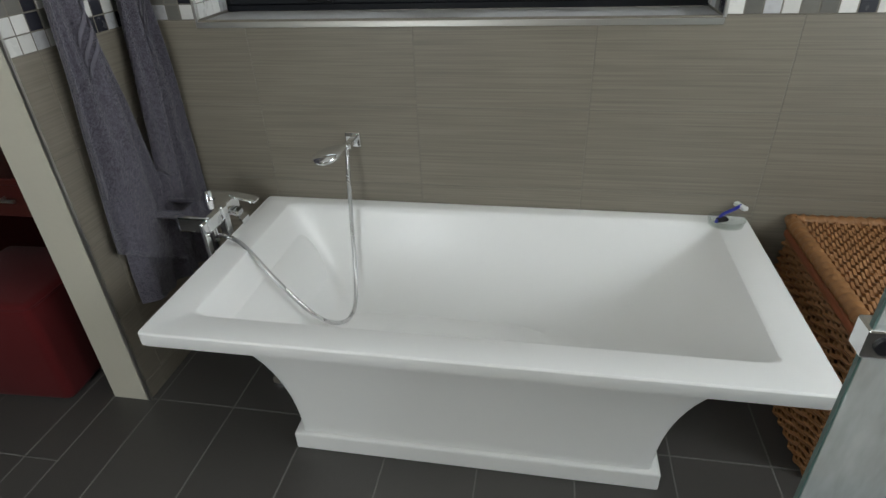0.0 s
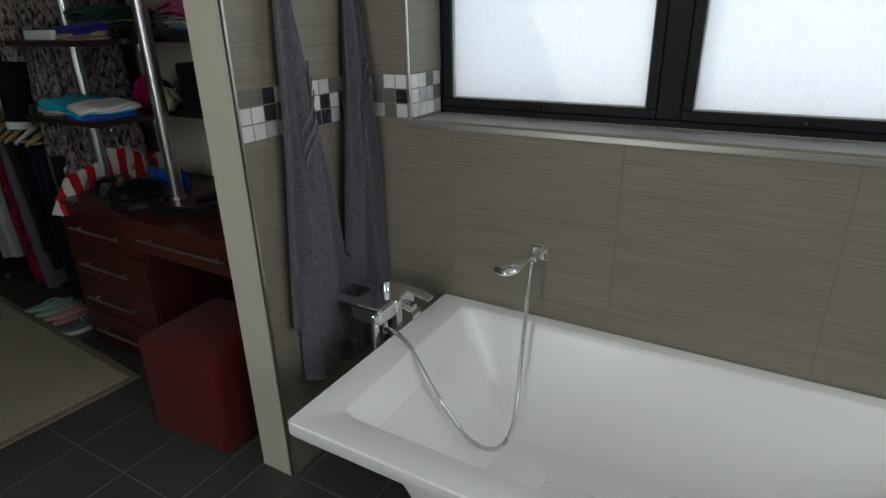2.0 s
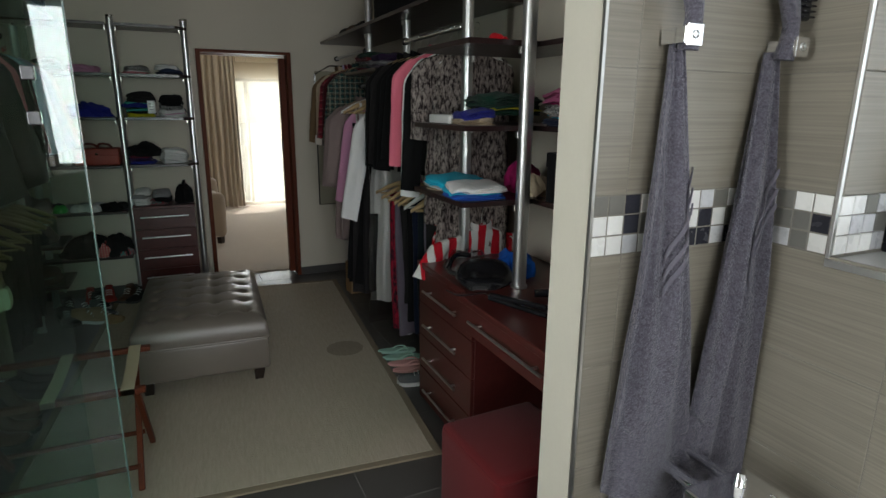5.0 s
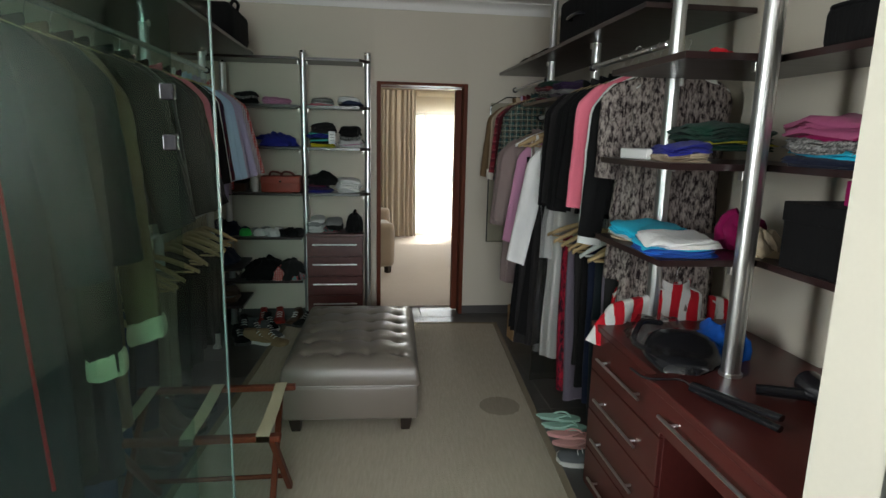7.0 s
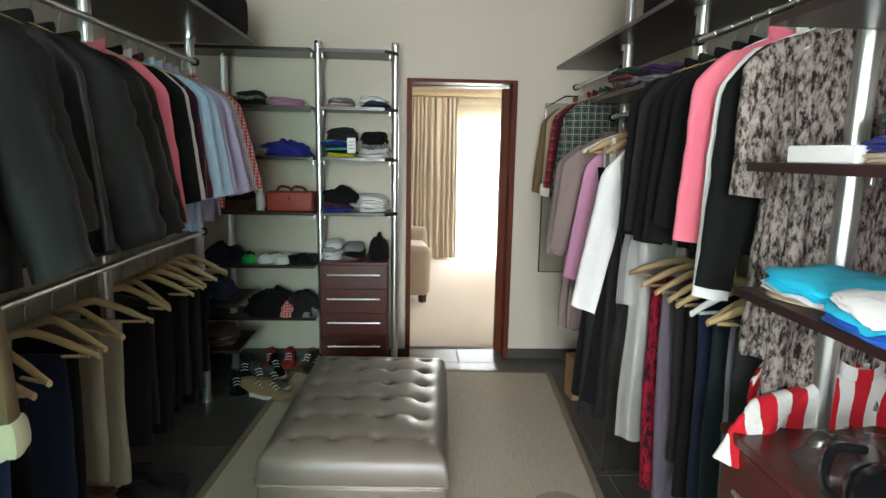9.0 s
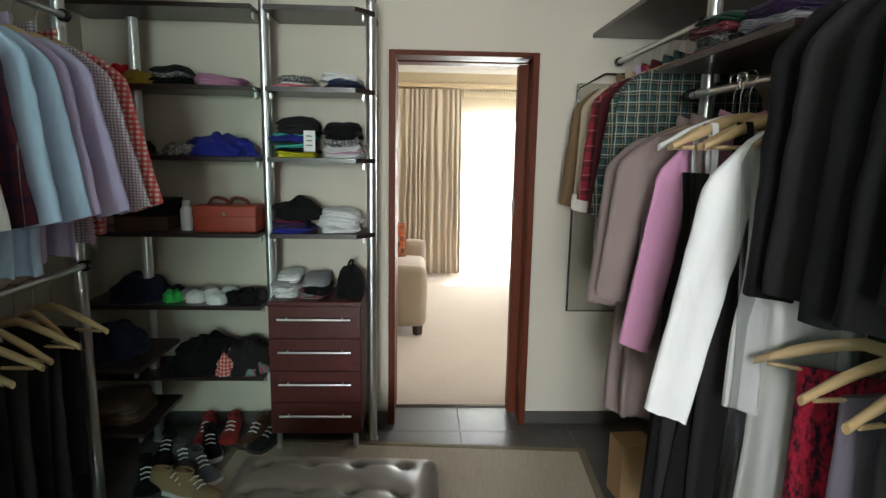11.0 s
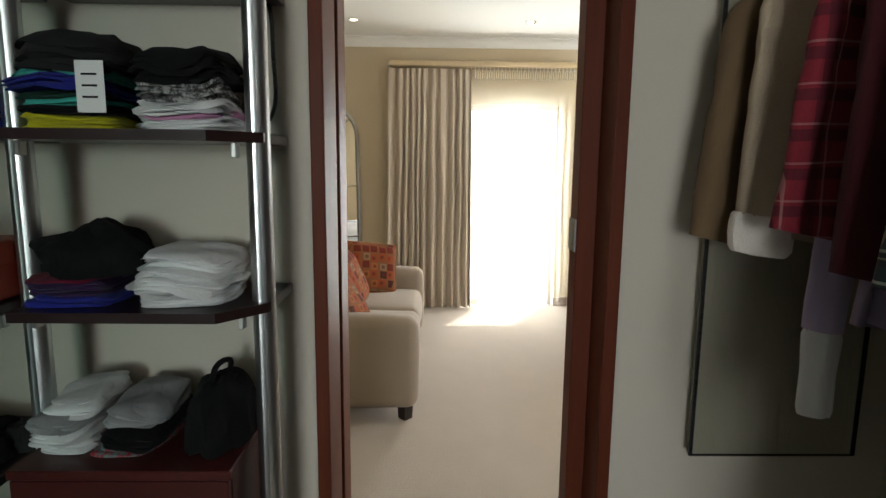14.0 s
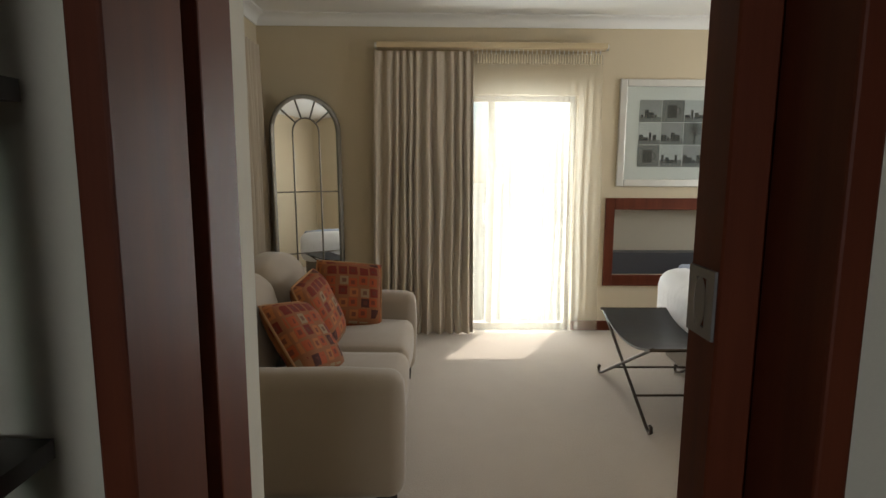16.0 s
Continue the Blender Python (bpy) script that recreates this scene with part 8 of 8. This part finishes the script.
# ---- tiles, laid last ----
def tile_mesh(name, sx, sy, t, bevel=0.0015):
    """A tile sx by sy, t thick, its back at z 0."""
    b = bevel
    vs = [(0, 0, 0), (sx, 0, 0), (sx, sy, 0), (0, sy, 0), (0, 0, t - b), (sx, 0, t - b), (sx, sy, t - b), (0, sy, t - b), (b, b, t), (sx - b, b, t), (sx - b, sy - b, t), (b, sy - b, t)]
    fs = [(0, 1, 5, 4), (1, 2, 6, 5), (2, 3, 7, 6), (3, 0, 4, 7), (4, 5, 9, 8), (5, 6, 10, 9), (6, 7, 11, 10), (7, 4, 8, 11), (8, 9, 10, 11)]
    me = bpy.data.meshes.new(name)
    me.from_pydata(vs, [], fs)
    return me


tile_cache = {}


def lay(name, parent, m, sx, sy, t, material, bevel=0.0015):
    key = (name, round(sx, 3), round(sy, 3), t, material.name)
    if key not in tile_cache:
        me = tile_mesh(name, sx, sy, t, bevel)
        me.materials.append(material)
        tile_cache[key] = me
    ob = new(name, tile_cache[key])
    ob.parent = parent
    ob.matrix_basis = m
    return ob


def grid_lay(name, parent, frame_m, u0, u1, v0, v1, us, vs, gap, t, material, skip=None):
    """Tiles on a plane: us and vs are the joint lines, cut to the stretch u0..u1, v0..v1."""
    for a, b in zip(us[:-1], us[1:]):
        for c, d in zip(vs[:-1], vs[1:]):
            x0, x1, y0, y1 = max(a, u0), min(b, u1), max(c, v0), min(d, v1)
            if x1 - x0 < 0.012 or y1 - y0 < 0.012:
                continue
            if skip and skip((x0 + x1) / 2, (y0 + y1) / 2):
                continue
            mt = material() if callable(material) else material
            lay(name, parent, frame_m @ Matrix.Translation((x0 + gap / 2, y0 + gap / 2, 0)), x1 - x0 - gap, y1 - y0 - gap, t, mt)


def steps(start, pitch, lo, hi):
    k = math.floor((lo - start) / pitch)
    out = []
    while start + k * pitch < hi + pitch:
        out.append(start + k * pitch)
        k += 1
    return out


rng = random.Random(4)
# jointing compound, just under the tile faces
slab("floor_joints_bathroom", (-2.42, -1.3, -0.0118), (1.05, WY, -0.0011), grout, "pale joints between the floor tiles")
slab("floor_joints_dressing", (CX, CY0, -0.0118), (-2.421, CY1, -0.0011), grout, "pale joints between the floor tiles")
slab("wall_north_joints", (PX1, WY - 0.0078, 0.001), (1.05, WY + 0.001, 1.284), grout_light, "taupe joints between the wall tiles")
slab("wall_north_joints_left", (PX1, WY - 0.0078, 1.285), (WX0 - 0.003, WY + 0.001, H - 0.001), grout_light, "taupe joints between the wall tiles")
slab("wall_north_joints_right", (WX1 + 0.003, WY - 0.0078, 1.285), (1.05, WY + 0.001, H - 0.001), grout_light, "taupe joints between the wall tiles")
slab("wall_pier_joints", (PX1 - 0.0095, PY + 0.002, 0.001), (PX1 - 0.0013, WY - 0.0095, H - 0.001), grout_light, "taupe joints between the wall tiles")
# dark floor tiles, long side along y
floor = tagged(new("floor"), "charcoal porcelain floor tiles with pale joints", "floor", "", "structure")
flat = pose(0, 0, -0.0105)
grid_lay("floor_tile", floor, flat, -2.42, 1.05, -1.3, WY, steps(-1.922, 0.3145, -2.42, 1.05), steps(1.03, 0.63, -1.3, WY), 0.004, 0.0105, tile_floor)
grid_lay("floor_tile", floor, flat, -6.976, -2.42, CY0, CY1, steps(-1.922, 0.3145, -7.1, -2.42), steps(1.345, 0.63, CY0, CY1), 0.004, 0.0105, tile_floor, lambda x, y: x < CX - 0.16 and not (OY0 - 0.3 < y < OY1 + 0.3))
# wall tiles
courses = [0.0, 0.085, 0.385, 0.685, 0.985, 1.285]
upper = [1.439, 1.739, 2.039, 2.339, 2.639, 2.939]
north = tagged(new("wall_north_tiles"), "taupe linear-textured porcelain wall tiles", "wall tiles", "", "structure")
up_n = Matrix(((1, 0, 0, 0), (0, 0, -1, WY), (0, 1, 0, 0), (0, 0, 0, 1)))
xs = steps(-1.275, 0.598, PX1, 1.05)
grid_lay("wall_tile", north, up_n, PX1, 1.05, 0.0, 1.285, xs, courses, 0.002, 0.009, tile_wall)
above = [1.439] + upper[1:]
grid_lay("wall_tile", north, up_n, PX1, WX0, 1.439, H, xs, upper, 0.0022, 0.009, tile_wall)
grid_lay("wall_tile", north, up_n, WX1, 1.05, 1.439, H, xs, upper, 0.0022, 0.009, tile_wall)
pier_t = tagged(new("wall_pier_tiles"), "taupe linear-textured porcelain wall tiles on the pier", "wall tiles", "", "structure")
east = Matrix(((0, 0, 1, PX1 - 0.009), (1, 0, 0, 0), (0, 1, 0, 0), (0, 0, 0, 1)))
ys = [PY, PY + 0.105, PY + 0.105 + 0.598]
grid_lay("wall_tile", pier_t, east, PY, WY - 0.009, 0.0, 1.285, ys, courses, 0.0022, 0.009, tile_wall)
grid_lay("wall_tile", pier_t, east, PY, WY - 0.009, 1.439, H, ys, upper, 0.0022, 0.009, tile_wall)
# reveal of the window
west_rev = Matrix(((0, 0, 1, WX0), (1, 0, 0, 0), (0, 1, 0, 0), (0, 0, 0, 1)))
east_rev = Matrix(((0, 0, -1, WX1), (1, 0, 0, 0), (0, 1, 0, 0), (0, 0, 0, 1)))
grid_lay("wall_tile", north, west_rev, WY, RY - 0.006, 1.439, WZ1, [WY, RY], upper, 0.003, 0.007, tile_wall)
grid_lay("wall_tile", north, east_rev, WY, RY - 0.006, 1.439, WZ1, [WY, RY], upper, 0.003, 0.007, tile_wall)
# mosaic band, three rows
band_z = [1.285 + 0.0513 * k for k in range(4)]


def chip():
    return rng.choices(mosaic_mats, (0.34, 0.27, 0.22, 0.17))[0]


mosaic_p = tagged(new("wall_pier_mosaic"), "black, white and grey marble mosaic band", "mosaic", "", "structure")
grid_lay("mosaic_tile", mosaic_p, east, PY, WY - 0.009, 1.285, 1.439, steps(PY, 0.0513, PY, WY), band_z, 0.0035, 0.009, chip)
mosaic_n = tagged(new("wall_north_mosaic"), "black, white and grey marble mosaic band", "mosaic", "", "structure")
grid_lay("mosaic_tile", mosaic_n, up_n, PX1, WX0, 1.285, 1.439, steps(PX1, 0.0513, PX1, WX0), band_z, 0.0035, 0.009, chip)
grid_lay("mosaic_tile", mosaic_n, up_n, WX1, 1.05, 1.285, 1.439, steps(WX1, 0.0513, WX1, 1.05), band_z, 0.0035, 0.009, chip)
grid_lay("mosaic_tile", mosaic_n, west_rev, WY, RY - 0.006, 1.285, 1.439, steps(WY, 0.0513, WY, RY), band_z, 0.0035, 0.007, chip)
grid_lay("mosaic_tile", mosaic_n, east_rev, WY, RY - 0.006, 1.285, 1.439, steps(WY, 0.0513, WY, RY), band_z, 0.0035, 0.007, chip)
